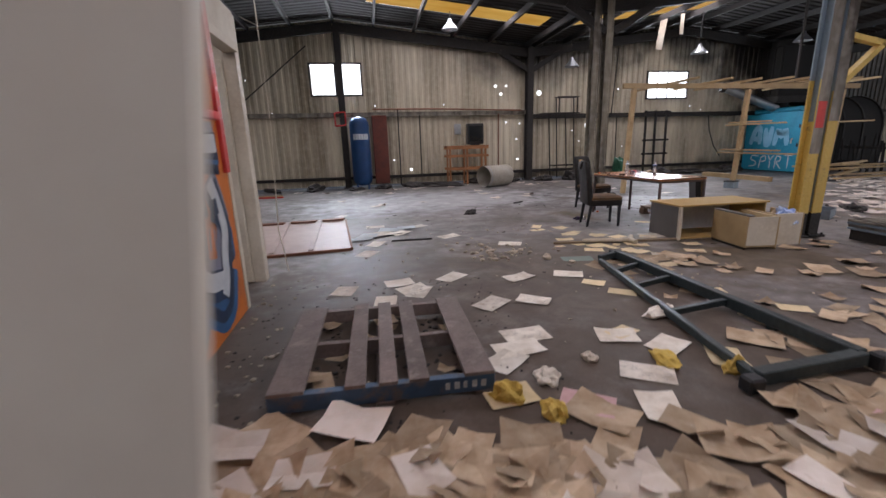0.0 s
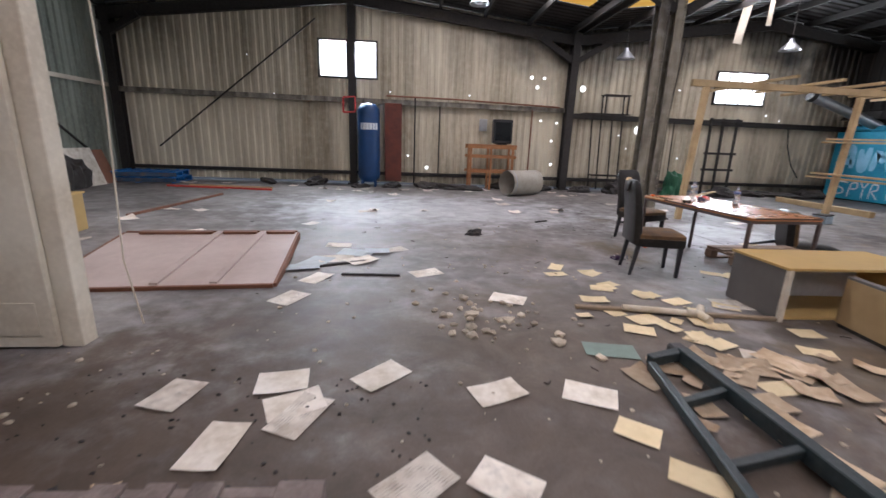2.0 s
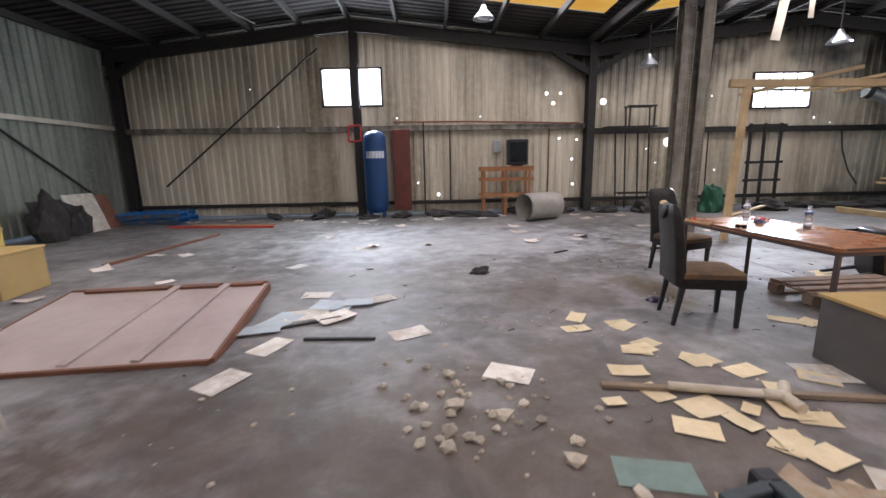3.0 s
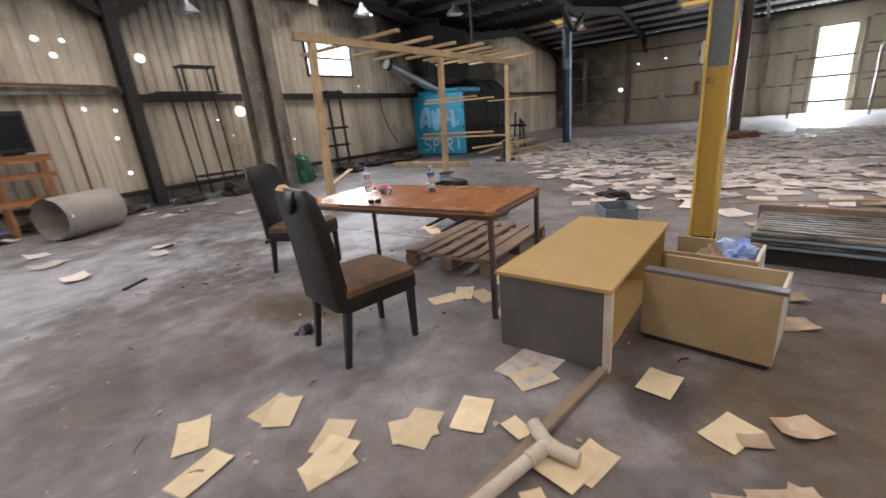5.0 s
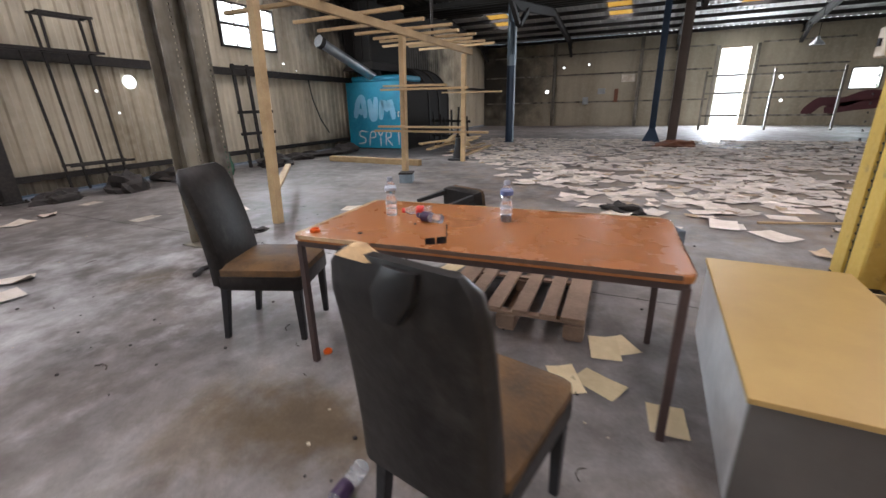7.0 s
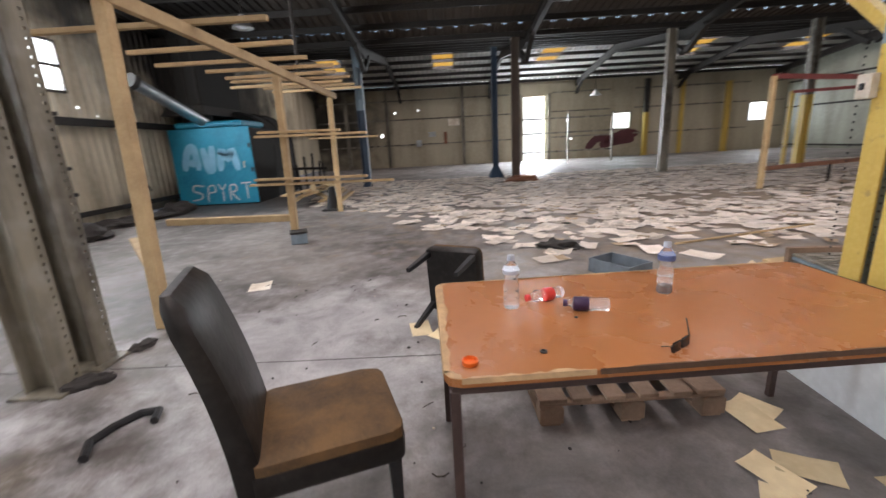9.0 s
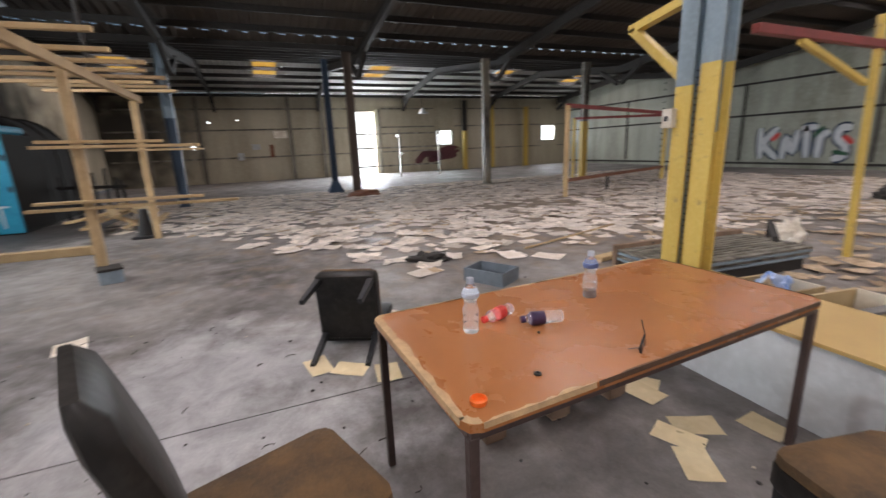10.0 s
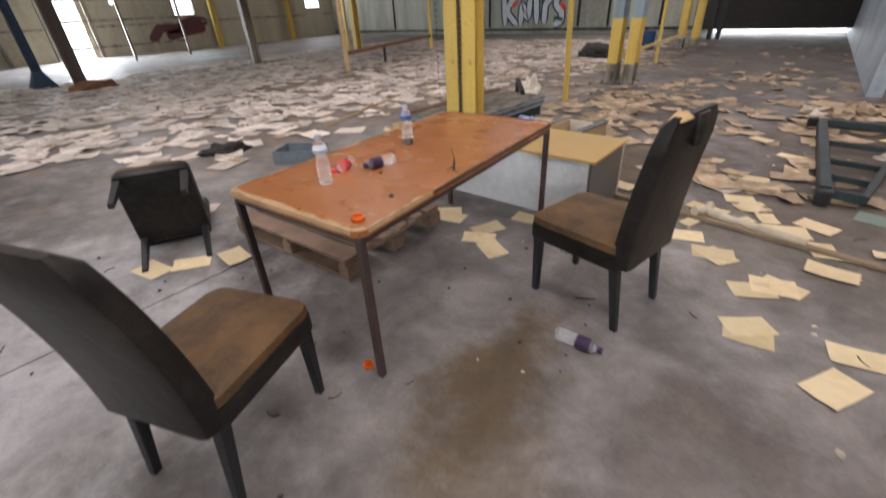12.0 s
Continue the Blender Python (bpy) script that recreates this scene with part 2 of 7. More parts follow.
M_NAVY = material("dark_blue_paint", (0.035, 0.06, 0.10), 0.5, grain=30, stain=3)
M_TIMBER = material("raw_timber", (0.50, 0.36, 0.19), 0.75, dark=(0.33, 0.22, 0.11), light=(0.62, 0.48, 0.30), grain=45, stain=4, amount=0.7, tone=0.2)
M_PALLET = material("grey_pallet_wood", (0.19, 0.15, 0.135), 0.8, dark=(0.09, 0.07, 0.06), light=(0.30, 0.25, 0.23), grain=50, stain=5, amount=0.7, tone=0.18)
M_PALLET_B = material("brown_pallet_wood", (0.27, 0.185, 0.13), 0.8, dark=(0.14, 0.09, 0.06), grain=50, stain=5, amount=0.7, tone=0.18)
M_BLUEPAINT = material("pallet_blue_paint", (0.045, 0.09, 0.16), 0.6, dark=(0.03, 0.04, 0.06), grain=40, stain=6)
M_ORANGE = material("orange_paint", (0.70, 0.20, 0.03), 0.45, dark=(0.45, 0.12, 0.02), grain=25, stain=2.0, amount=0.6, bump=0.06)
M_RED = material("red_paint", (0.62, 0.06, 0.05), 0.45, grain=25, stain=2.5, bump=0.06)
M_CREAM = material("dirty_cream_paint", (0.62, 0.57, 0.47), 0.55, dark=(0.38, 0.31, 0.22), grain=25, stain=1.6, amount=0.65, bump=0.08)
M_WHITEWALL = material("glossy_off_white_panel", (0.85, 0.79, 0.69), 0.3, dark=(0.77, 0.70, 0.59), grain=6, stain=1.2, amount=0.6, bump=0.03)
M_OFFICEBLUE = material("blue_office_paint", (0.09, 0.24, 0.33), 0.6, grain=20, stain=2)
M_LIGHTBLUE = material("faded_light_blue_board", (0.40, 0.45, 0.50), 0.6, dark=(0.16, 0.18, 0.20), grain=12, stain=1.0, amount=0.7)
M_PAPER = island_vary(material("old_paper", (0.80, 0.72, 0.655), 0.85, dark=(0.52, 0.43, 0.32), light=(0.82, 0.78, 0.72), grain=18, stain=3.0, amount=0.7, bump=0.04, tone=0.22), 0.3)
M_PAPER_T = island_vary(material("tan_crumpled_paper", (0.53, 0.41, 0.28), 0.9, dark=(0.26, 0.17, 0.09), light=(0.68, 0.59, 0.47), grain=16, stain=5, amount=0.75, bump=0.1), 0.35)
M_PAPER_W = material("white_paper", (0.76, 0.71, 0.63), 0.85, dark=(0.46, 0.38, 0.28), grain=18, stain=5.0, amount=0.8, bump=0.03, tone=0.15)
M_PAPER_Y = material("yellowed_paper", (0.70, 0.58, 0.37), 0.85, dark=(0.54, 0.41, 0.22), grain=18, stain=4.0, amount=0.6, bump=0.03, tone=0.18)
M_BLACK = material("black_plastic", (0.02, 0.02, 0.022), 0.45, grain=40, stain=4)
M_OPENING = material("dark_soot", (0.02, 0.018, 0.016), 0.9)


# ---- mesh helpers ----
def finish(name, bm, mat, smooth=False):
    bmesh.ops.recalc_face_normals(bm, faces=bm.faces)
    me = bpy.data.meshes.new(name)
    bm.to_mesh(me)
    bm.free()
    for m in (mat if isinstance(mat, (list, tuple)) else [mat]):
        me.materials.append(m)
    if smooth:
        for p in me.polygons:
            p.use_smooth = True
        me.set_sharp_from_angle(angle=radians(38))
    return new(name, me)


def thing(name, bm, mat, label, category, group="", kind="", smooth=False):
    return tagged(finish(name, bm, mat, smooth), label, category, group, kind)


def root(name, label, category, m=None, group="", kind=""):
    ob = new(name)
    ob.empty_display_size = 0.1
    if m is not None:
        ob.matrix_world = m
    return tagged(ob, label, category, group, kind)


def part(name, bm, mat, parent, label="", smooth=False):
    """One mesh under a thing or part, in that thing's own coordinates."""
    ob = finish(name, bm, mat, smooth)
    ob.parent = parent
    if label:
        ob["label"] = label
    return ob


def box(bm, x0, y0, z0, x1, y1, z1, m=None, bevel=0.0, mi=0):
    r = bmesh.ops.create_cube(bm, size=1.0)
    vs = r["verts"]
    for v in vs:
        v.co = Vector(((x0 + x1) / 2 + v.co.x * (x1 - x0), (y0 + y1) / 2 + v.co.y * (y1 - y0), (z0 + z1) / 2 + v.co.z * (z1 - z0)))
    fs = list({f for v in vs for f in v.link_faces})
    if bevel:
        es = list({e for v in vs for e in v.link_edges})
        r = bmesh.ops.bevel(bm, geom=es, offset=bevel, segments=1, affect="EDGES")
        vs = list({v for f in r["faces"] for v in f.verts} | {v for v in vs if v.is_valid})
        fs = list({f for v in vs for f in v.link_faces})
    if m is not None:
        bmesh.ops.transform(bm, matrix=m, verts=vs)
    for f in fs:
        f.material_index = mi
    return vs


def bar(bm, a, b, w, h=None, bevel=0.0, mi=0, up=(0, 0, 1)):
    """A rectangular bar from a to b, w wide and h deep."""
    a, b = Vector(a), Vector(b)
    d = b - a
    z = d.normalized()
    u = Vector(up)
    if abs(z.dot(u)) > 0.98:
        u = Vector((0, 1, 0))
    x = u.cross(z).normalized()
    y = z.cross(x)
    m = Matrix((x, y, z)).transposed().to_4x4()
    m.translation = (a + b) / 2
    h = h or w
    return box(bm, -w / 2, -h / 2, -d.length / 2, w / 2, h / 2, d.length / 2, m, bevel, mi)


def rod(bm, a, b, r, r2=None, n=12, caps=True):
    a, b = Vector(a), Vector(b)
    d = b - a
    m = Matrix.Translation((a + b) / 2) @ d.to_track_quat("Z", "Y").to_matrix().to_4x4()
    return bmesh.ops.create_cone(bm, cap_ends=caps, segments=n, radius1=r, radius2=r if r2 is None else r2, depth=d.length, matrix=m)["verts"]


def lathe(bm, profile, n=20, m=None):
    """Turn (radius, height) pairs round z."""
    rings = []
    for r, z in profile:
        rings.append([bm.verts.new((r * math.cos(2 * math.pi * k / n), r * math.sin(2 * math.pi * k / n), z)) for k in range(n)])
    for p, q in zip(rings, rings[1:]):
        for k in range(n):
            bm.faces.new((p[k], p[(k + 1) % n], q[(k + 1) % n], q[k]))
    if profile[0][0] > 0.001:
        bm.faces.new(rings[0][::-1])
    if profile[-1][0] > 0.001:
        bm.faces.new(rings[-1])
    vs = [v for ring in rings for v in ring]
    if m is not None:
        bmesh.ops.transform(bm, matrix=m, verts=vs)
    return vs


def tube(bm, pts, r, n=8):
    """A round tube along points."""
    for a, b in zip(pts, pts[1:]):
        rod(bm, a, b, r, n=n)
    for p in pts[1:-1]:
        bmesh.ops.create_uvsphere(bm, u_segments=n, v_segments=6, radius=r, matrix=Matrix.Translation(p))


def ribbed(bm, a, b, z0, z1, pitch=0.22, depth=0.035, out=(0, 1)):
    """Trapezoid-ribbed sheet standing from a to b (plan points); z0 and z1 may be functions of x, y."""
    a, b = Vector(a), Vector(b)
    length = (b - a).length
    d = (b - a) / length
    o = Vector(out)
    steps = []
    k = 0.0
    while k < length:
        for f, h in ((0, 0), (0.42, 0), (0.55, 1), (0.87, 1)):
            if k + f * pitch <= length:
                steps.append((k + f * pitch, h))
        k += pitch
    steps.append((length, 0))
    prev = None
    for s, h in steps:
        p = a + d * s + o * (h * depth)
        zz0 = z0(p.x, p.y) if callable(z0) else z0
        zz1 = z1(p.x, p.y) if callable(z1) else z1
        cur = (bm.verts.new((p.x, p.y, zz0)), bm.verts.new((p.x, p.y, zz1)))
        if prev:
            bm.faces.new((prev[0], cur[0], cur[1], prev[1]))
        prev = cur


def i_beam(bm, a, b, w, h, t=0.012, mi=0, up=(0, 0, 1)):
    """I-section from a to b: flanges w wide, h deep in the up direction."""
    a, b = Vector(a), Vector(b)
    z = (b - a).normalized()
    u = Vector(up)
    x = u.cross(z).normalized()
    y = z.cross(x)
    for s in (-1, 1):
        bar(bm, a + y * s * (h / 2 - t / 2), b + y * s * (h / 2 - t / 2), w, t, mi=mi, up=up)
    bar(bm, a, b, t, h - 2 * t, mi=mi, up=up)


# ---- large structure ----
bm = bmesh.new()
box(bm, X_WEST - 0.2, Y_SOUTH - 0.2, -0.3, X_EAST + 0.2, Y_NORTH + 0.2, 0)
floor = thing("floor", bm, M_FLOOR, "stained grey concrete warehouse floor strewn with paper", "floor", kind="structure")

bm = bmesh.new()
box(bm, -400, -400, -0.6, 400, 400, -0.32)
thing("ground", bm, material("outside_asphalt", (0.09, 0.09, 0.085), 0.9), "grey asphalt yard outside the hall", "ground", kind="structure")

# north wall: ribbed sheet with two windows and a slit of daylight under the roof
WIN1 = (-1.05, 0.58, 3.12, 4.08)
WIN2 = (11.3, 12.95, 2.86, 3.78)


def top_n(x, y):
    return roof_z(min(max(x, X_WEST), X_EAST)) - (0.045 if x < 19 else 0.0)


bm = bmesh.new()
xs = [X_WEST, WIN1[0], WIN1[1], WIN2[0], WIN2[1], X_EAST]
for k, (a, b) in enumerate(zip(xs, xs[1:])):
    w = WIN1 if k == 1 else WIN2 if k == 3 else None
    cuts = [a] + [v for v in (-0.2, 6.5, 12.6, 18.7, 24.6) if a < v < b] + [b]
    for p, q in zip(cuts, cuts[1:]):
        if w:
            ribbed(bm, (p, Y_NORTH), (q, Y_NORTH), 0.06, w[2])
            ribbed(bm, (p, Y_NORTH), (q, Y_NORTH), w[3], top_n)
        else:
            ribbed(bm, (p, Y_NORTH), (q, Y_NORTH), 0.06, top_n)
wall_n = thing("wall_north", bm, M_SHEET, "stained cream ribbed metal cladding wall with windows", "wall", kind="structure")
md = wall_n.modifiers.new("thick", "SOLIDIFY")
md.thickness, md.offset = 0.02, 1

bm = bmesh.new()
ribbed(bm, (X_WEST, Y_SOUTH), (X_WEST, Y_NORTH), 0.06, Z_EAVE, out=(-1, 0))
wall_w = thing("wall_west", bm, M_SHEET_W, "dark green-grey ribbed metal cladding wall", "wall", kind="structure")
md = wall_w.modifiers.new("thick", "SOLIDIFY")
md.thickness = 0.02

# east wall with roller door and two windows
DOOR_E = (2.05, 3.3, 0.0, 3.75)
EW1 = (-3.15, -2.1, 1.68, 2.55)
EW2 = (-11.45, -10.35, 1.74, 2.75)
bm = bmesh.new()
ys = [Y_SOUTH, EW2[0], EW2[1], EW1[0], EW1[1], DOOR_E[0], DOOR_E[1], Y_NORTH]
for k, (a, b) in enumerate(zip(ys, ys[1:])):
    w = {1: EW2, 3: EW1, 5: DOOR_E}.get(k)
    if w:
        if w[2] > 0:
            box(bm, X_EAST, a, 0, X_EAST + 0.2, b, w[2])
        box(bm, X_EAST, a, w[3], X_EAST + 0.2, b, Z_EAVE)
    else:
        box(bm, X_EAST, a, 0, X_EAST + 0.2, b, Z_EAVE)
thing("wall_east", bm, M_PANEL_E, "dusty beige wall with open doorway and small windows", "wall", kind="structure")

# south wall, open at the dock
bm = bmesh.new()
box(bm, 7.2, Y_SOUTH - 0.2, 0, X_EAST, Y_SOUTH, 5.4)
box(bm, X_WEST, Y_SOUTH - 0.2, 0, 2.7, Y_SOUTH, 5.4)
# this piece gets a dark colour in place of the shade behind the dock
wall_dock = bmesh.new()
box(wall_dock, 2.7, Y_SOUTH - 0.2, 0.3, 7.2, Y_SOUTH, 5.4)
thing("wall_dock", wall_dock, material("dim_dock_boards", (0.07, 0.068, 0.06), 0.8), "piece of south wall behind the dock, coloured dark for the shade", "wall", kind="structure")
thing("wall_south", bm, M_PANEL_S, "pale grey-green sheeted wall with a low dock opening", "wall", kind="structure")

# roof: ribbed sheets falling from each ridge, skylight strips left open
SKY_HALF = 0.5


def roof_slope(bm, xa, xb, pitch=0.25, holes=()):
    y = Y_SOUTH - 0.2
    n = 0
    while y < Y_NORTH + 0.2:
        segs = [(xa, xb)]
        for (hy0, hy1, hx0, hx1) in holes:
            if hy0 - 0.01 <= y and y + pitch <= hy1 + 0.01:
                nxt = []
                for p, q in segs:
                    lo, hi = max(p, hx0), min(q, hx1)
                    if lo < hi:
                        if p < lo:
                            nxt.append((p, lo))
                        if hi < q:
                            nxt.append((hi, q))
                    else:
                        nxt.append((p, q))
                segs = nxt
        for p, q in segs:
            zp, zq = roof_z(p), roof_z(q)
            prof = ((0, 0), (0.5, 0), (0.62, 0.035), (0.88, 0.035), (1, 0))
            prev = None
            for f, h in prof:
                yy = y + f * pitch
                cur = (bm.verts.new((p, yy, zp + h)), bm.verts.new((q, yy, zq + h)))
                if prev:
                    bm.faces.new((prev[0], prev[1], cur[1], cur[0]))
                prev = cur
        y += pitch
        n += 1


def snap(y):
    return Y_SOUTH - 0.2 + round((y - (Y_SOUTH - 0.2)) / 0.25) * 0.25


SKYLIGHTS = []
for ys_ in STRIPS:
    y0, y1 = snap(ys_ - 0.5), snap(ys_ - 0.5) + 1.0
    SKYLIGHTS += [(y0, y1, 7.0, 12.2), (y0, y1, 24.2, 27.4)]
for ys_ in STRIPS_WEST:
    y0, y1 = snap(ys_ - 0.5), snap(ys_ - 0.5) + 1.0
    # unseen rooflights added on the west slope to brighten the west bay
    if ys_ < 13:
        SKYLIGHTS.append((y0, y1, -6.2, -1.0))
    SKYLIGHTS.append((y0, y1, 0.9, 6.1))
DOTS = [(snap(y0), snap(y0) + 0.25, 17.965, 18.035) for y0 in [-8 + 0.5 * i for i in range(45)]]
for name, a, b, mat in (("ceiling", -6.9, 6.5, M_ROOF), ("ceiling_middle", 6.5, 18.7, M_ROOF_M), ("ceiling_east", 18.7, 30.5, M_ROOF_E)):
    bm = bmesh.new()
    mid = (a + b) / 2
    roof_slope(bm, a, mid, holes=SKYLIGHTS)
    roof_slope(bm, mid, b, holes=SKYLIGHTS + DOTS)
    ob = thing(name, bm, mat, "sooty ribbed metal roof sheeting over steel purlins", "roof", kind="structure")
    md = ob.modifiers.new("thick", "SOLIDIFY")
    md.thickness, md.offset = 0.015, 1

M_GRP = bpy.data.materials.new("yellowed_translucent_sheet")
M_GRP.use_nodes = True
_t = M_GRP.node_tree
_t.nodes.clear()
_o = _t.nodes.new("ShaderNodeOutputMaterial")
_tr = _t.nodes.new("ShaderNodeBsdfTranslucent")
_n = _t.nodes.new("ShaderNodeTexNoise")
_n.inputs["Scale"].default_value = 3
_r = _t.nodes.new("ShaderNodeValToRGB")
_r.color_ramp.elements[0].color, _r.color_ramp.elements[1].color = (0.70, 0.42, 0.10, 1), (0.95, 0.78, 0.40, 1)
_t.links.new(_n.outputs["Fac"], _r.inputs["Fac"])
_t.links.new(_r.outputs["Color"], _tr.inputs["Color"])
_t.links.new(_tr.outputs[0], _o.inputs["Surface"])

SKY_W = 100.0
for (y0, y1, x0, x1) in SKYLIGHTS:
    bm = bmesh.new()
    za, zb = roof_z(x0), roof_z(x1)
    vs = [bm.verts.new(p) for p in ((x0, y0, za + 0.02), (x1, y0, zb + 0.02), (x1, y1, zb + 0.02), (x0, y1, za + 0.02))]
    bm.faces.new(vs)
    ob = thing("skylight_1", bm, M_GRP, "yellowed translucent rooflight strip, some added unseen for light", "skylight", kind="structure")
    md = ob.modifiers.new("thick", "SOLIDIFY")
    md.thickness = 0.004
    mx, my, mz = (x0 + x1) / 2, (y0 + y1) / 2, (za + zb) / 2
    slope = (zb - za) / (x1 - x0)
    lamp = area_lamp("skylight_daylight", (mx, my, mz - 0.01), (mx, my, mz - 1), x1 - x0, y1 - y0, SKY_W * (x1 - x0) / 5.2, WARM)
    lamp.matrix_world = Matrix.Translation((mx, my, mz - 0.012)) @ Matrix.Rotation(-math.atan(slope), 4, "Y")

# purlins, rafters and columns
for a, b in zip(VALLEYS, VALLEYS[1:]):
    frame_ob = root("roof_frame", "dark steel rafters and purlins under the roof", "roof frame", kind="structure")
    n = 10
    for i in range(n + 1):
        x = a + 0.15 + (b - a - 0.3) * i / n
        bm = bmesh.new()
        box(bm, x - 0.035, Y_SOUTH, roof_z(x) - 0.19, x + 0.035, Y_NORTH - 0.05, roof_z(x) - 0.03)
        part("purlin", bm, M_STEEL_DARK, frame_ob)
    for y in FRAMES:
        mid = (a + b) / 2
        for p, q in ((a, mid), (mid, b)):
            bm = bmesh.new()
            i_beam(bm, (p, y, roof_z(p) - 0.35), (q, y, roof_z(q) - 0.35), 0.14, 0.3)
            part("rafter", bm, M_STEEL_DARK, frame_ob)
        for p, s in ((a, 1), (b, -1)):
            bm = bmesh.new()
            bar(bm, (p + s * 0.1, y, 3.85), (p + s * 1.1, y, roof_z(p + s * 1.1) - 0.45), 0.14, 0.16)
            part("knee_brace", bm, M_STEEL_DARK, frame_ob)


def column(x, y, mats, zs, label, w=0.2, d=0.26, top=4.6, group="steel columns"):
    """An I-section stanchion in bands of paint, with its base plate; flanges face north and south."""
    ob = root("steel_column", label, "column", pose(x, y, 0), group, "structure")
    cuts = [0.0] + list(zs) + [top]
    for k, (z0, z1) in enumerate(zip(cuts, cuts[1:])):
        bm = bmesh.new()
        i_beam(bm, (0, 0, z0), (0, 0, z1), w, d, 0.016, up=(0, 1, 0))
        part("shaft", bm, mats[k], ob)
    bm = bmesh.new()
    box(bm, -w / 2 - 0.06, -d / 2 - 0.06, 0, w / 2 + 0.06, d / 2 + 0.06, 0.025, bevel=0.004)
    plate = part("base_plate", bm, mats[0], ob)
    if mats[-1] is M_SKYBLUE:
        bm = bmesh.new()
        prof = [(-w / 2, 2.95), (w / 2, 2.95), (w / 2 + 0.34, 3.75), (w / 2 + 0.34, 3.95), (-w / 2 - 0.34, 3.95), (-w / 2 - 0.34, 3.75)]
        lo = [bm.verts.new((px, -0.012, pz)) for px, pz in prof]
        hi = [bm.verts.new((px, 0.012, pz)) for px, pz in prof]
        bm.faces.new(lo)
        bm.faces.new(hi[::-1])
        for k in range(6):
            bm.faces.new((lo[k], lo[(k + 1) % 6], hi[(k + 1) % 6], hi[k]))
        part("gusset", bm, M_SKYBLUE, ob)
    for sx in (-1, 1):
        for sy in (-1, 1):
            bm = bmesh.new()
            rod(bm, (sx * (w / 2 + 0.03), sy * (d / 2 + 0.03), 0.02), (sx * (w / 2 + 0.03), sy * (d / 2 + 0.03), 0.05), 0.014, n=6)
            part("bolt", bm, M_STEEL_DARK, plate)
    return ob


GREY, YEL, BLU, DRK, NAV = M_STEEL_GREY, M_YELLOW, M_SKYBLUE, M_STEEL_DARK, M_NAVY
column(6.5, 15.8, [DRK], [], "sooty dark steel stanchion against the cladding", 0.22, 0.3)
column(-0.1, 15.8, [DRK], [], "sooty dark steel stanchion behind the blue tank", 0.2, 0.24, 5.2)
column(-6.65, 15.8, [DRK], [], "sooty dark steel corner stanchion", 0.22, 0.26)
column(18.7, 15.8, [DRK], [], "sooty dark steel stanchion against the cladding", 0.2, 0.26)
for dx in (-0.2, 0.2):
    pair = root("steel_column", "grimy grey perforated steel stanchion of a pair", "column", pose(6.34 + dx * 0.78, 10.75, 0), "steel columns", "structure")
    bm = bmesh.new()
    box(bm, -0.008, -0.092, 0.02, 0.008, 0.092, 4.6)
    part("web", bm, M_GRIMY, pair)
    for sy in (-1, 1):
        bm = bmesh.new()
        for xa, xb in ((-0.09, 0.046), (0.068, 0.09)):
            box(bm, xa, sy * 0.1 - 0.007, 0.02, xb, sy * 0.1 + 0.007, 4.6)
        for k in range(84):
            z = 0.02 + k * 0.054
            box(bm, 0.046, sy * 0.1 - 0.007, z, 0.068, sy * 0.1 + 0.007, z + 0.034)
        part("perforated_flange", bm, M_GRIMY, pair)
    bm = bmesh.new()
    box(bm, -0.15, -0.17, 0, 0.15, 0.17, 0.02, bevel=0.004)
    part("base_plate", bm, M_GRIMY, pair)
    pole = column(6.40 + dx * 0.52, 5.35, [M_STEEL_DARK, YEL, BLU], [0.32, 1.93 - dx * 0.35], "yellow steel stanchion with chalky blue upper part", 0.15, 0.155)
    bm = bmesh.new()
    box(bm, -0.076, -0.084, 1.3 + dx, 0.076, -0.0795, 4.2)
    part("rusted_face", bm, GREY, pole, "rusty grey face with the paint gone")
    for s_ in (-1, 1):
        bm = bmesh.new()
        z0 = 0.33 if dx > 0 else 1.5
        box(bm, s_ * 0.0095 - 0.0012, -0.06, z0, s_ * 0.0095 + 0.0012, 0.06, 4.5)
        part("web_face", bm, M_SKYBLUE, pole, "chalky blue-grey web")
    column(6.45 + dx * 0.8, 0.2, [GREY, YEL, BLU], [0.35, 1.1], "steel stanchion painted yellow below and blue above", 0.18, 0.26)
    column(6.6 + dx * 0.9, -5.95, [GREY, YEL, BLU], [0.3, 1.3], "steel stanchion painted yellow below and blue above", 0.18, 0.26)
column(18.75, 10.95, [NAV, BLU], [2.6], "dark blue steel stanchion", 0.2, 0.26)
column(18.7, 5.7, [material("brown_rust_paint", (0.14, 0.105, 0.085), 0.7)], [], "rust-brown steel stanchion", 0.2, 0.26)
column(18.7, 0.6, [GREY], [], "grimy grey steel stanchion", 0.22, 0.26)
column(18.5, -3.9, [YEL, GREY], [2.3], "yellow-painted steel stanchion", 0.22, 0.26)
column(29.9, -8.6, [YEL], [], "yellow-painted steel stanchion by the end wall", 0.22, 0.26, 4.0)
column(30.0, -3.9, [YEL, DRK], [2.5], "yellow-painted steel stanchion by the end wall", 0.22, 0.26, 4.4)
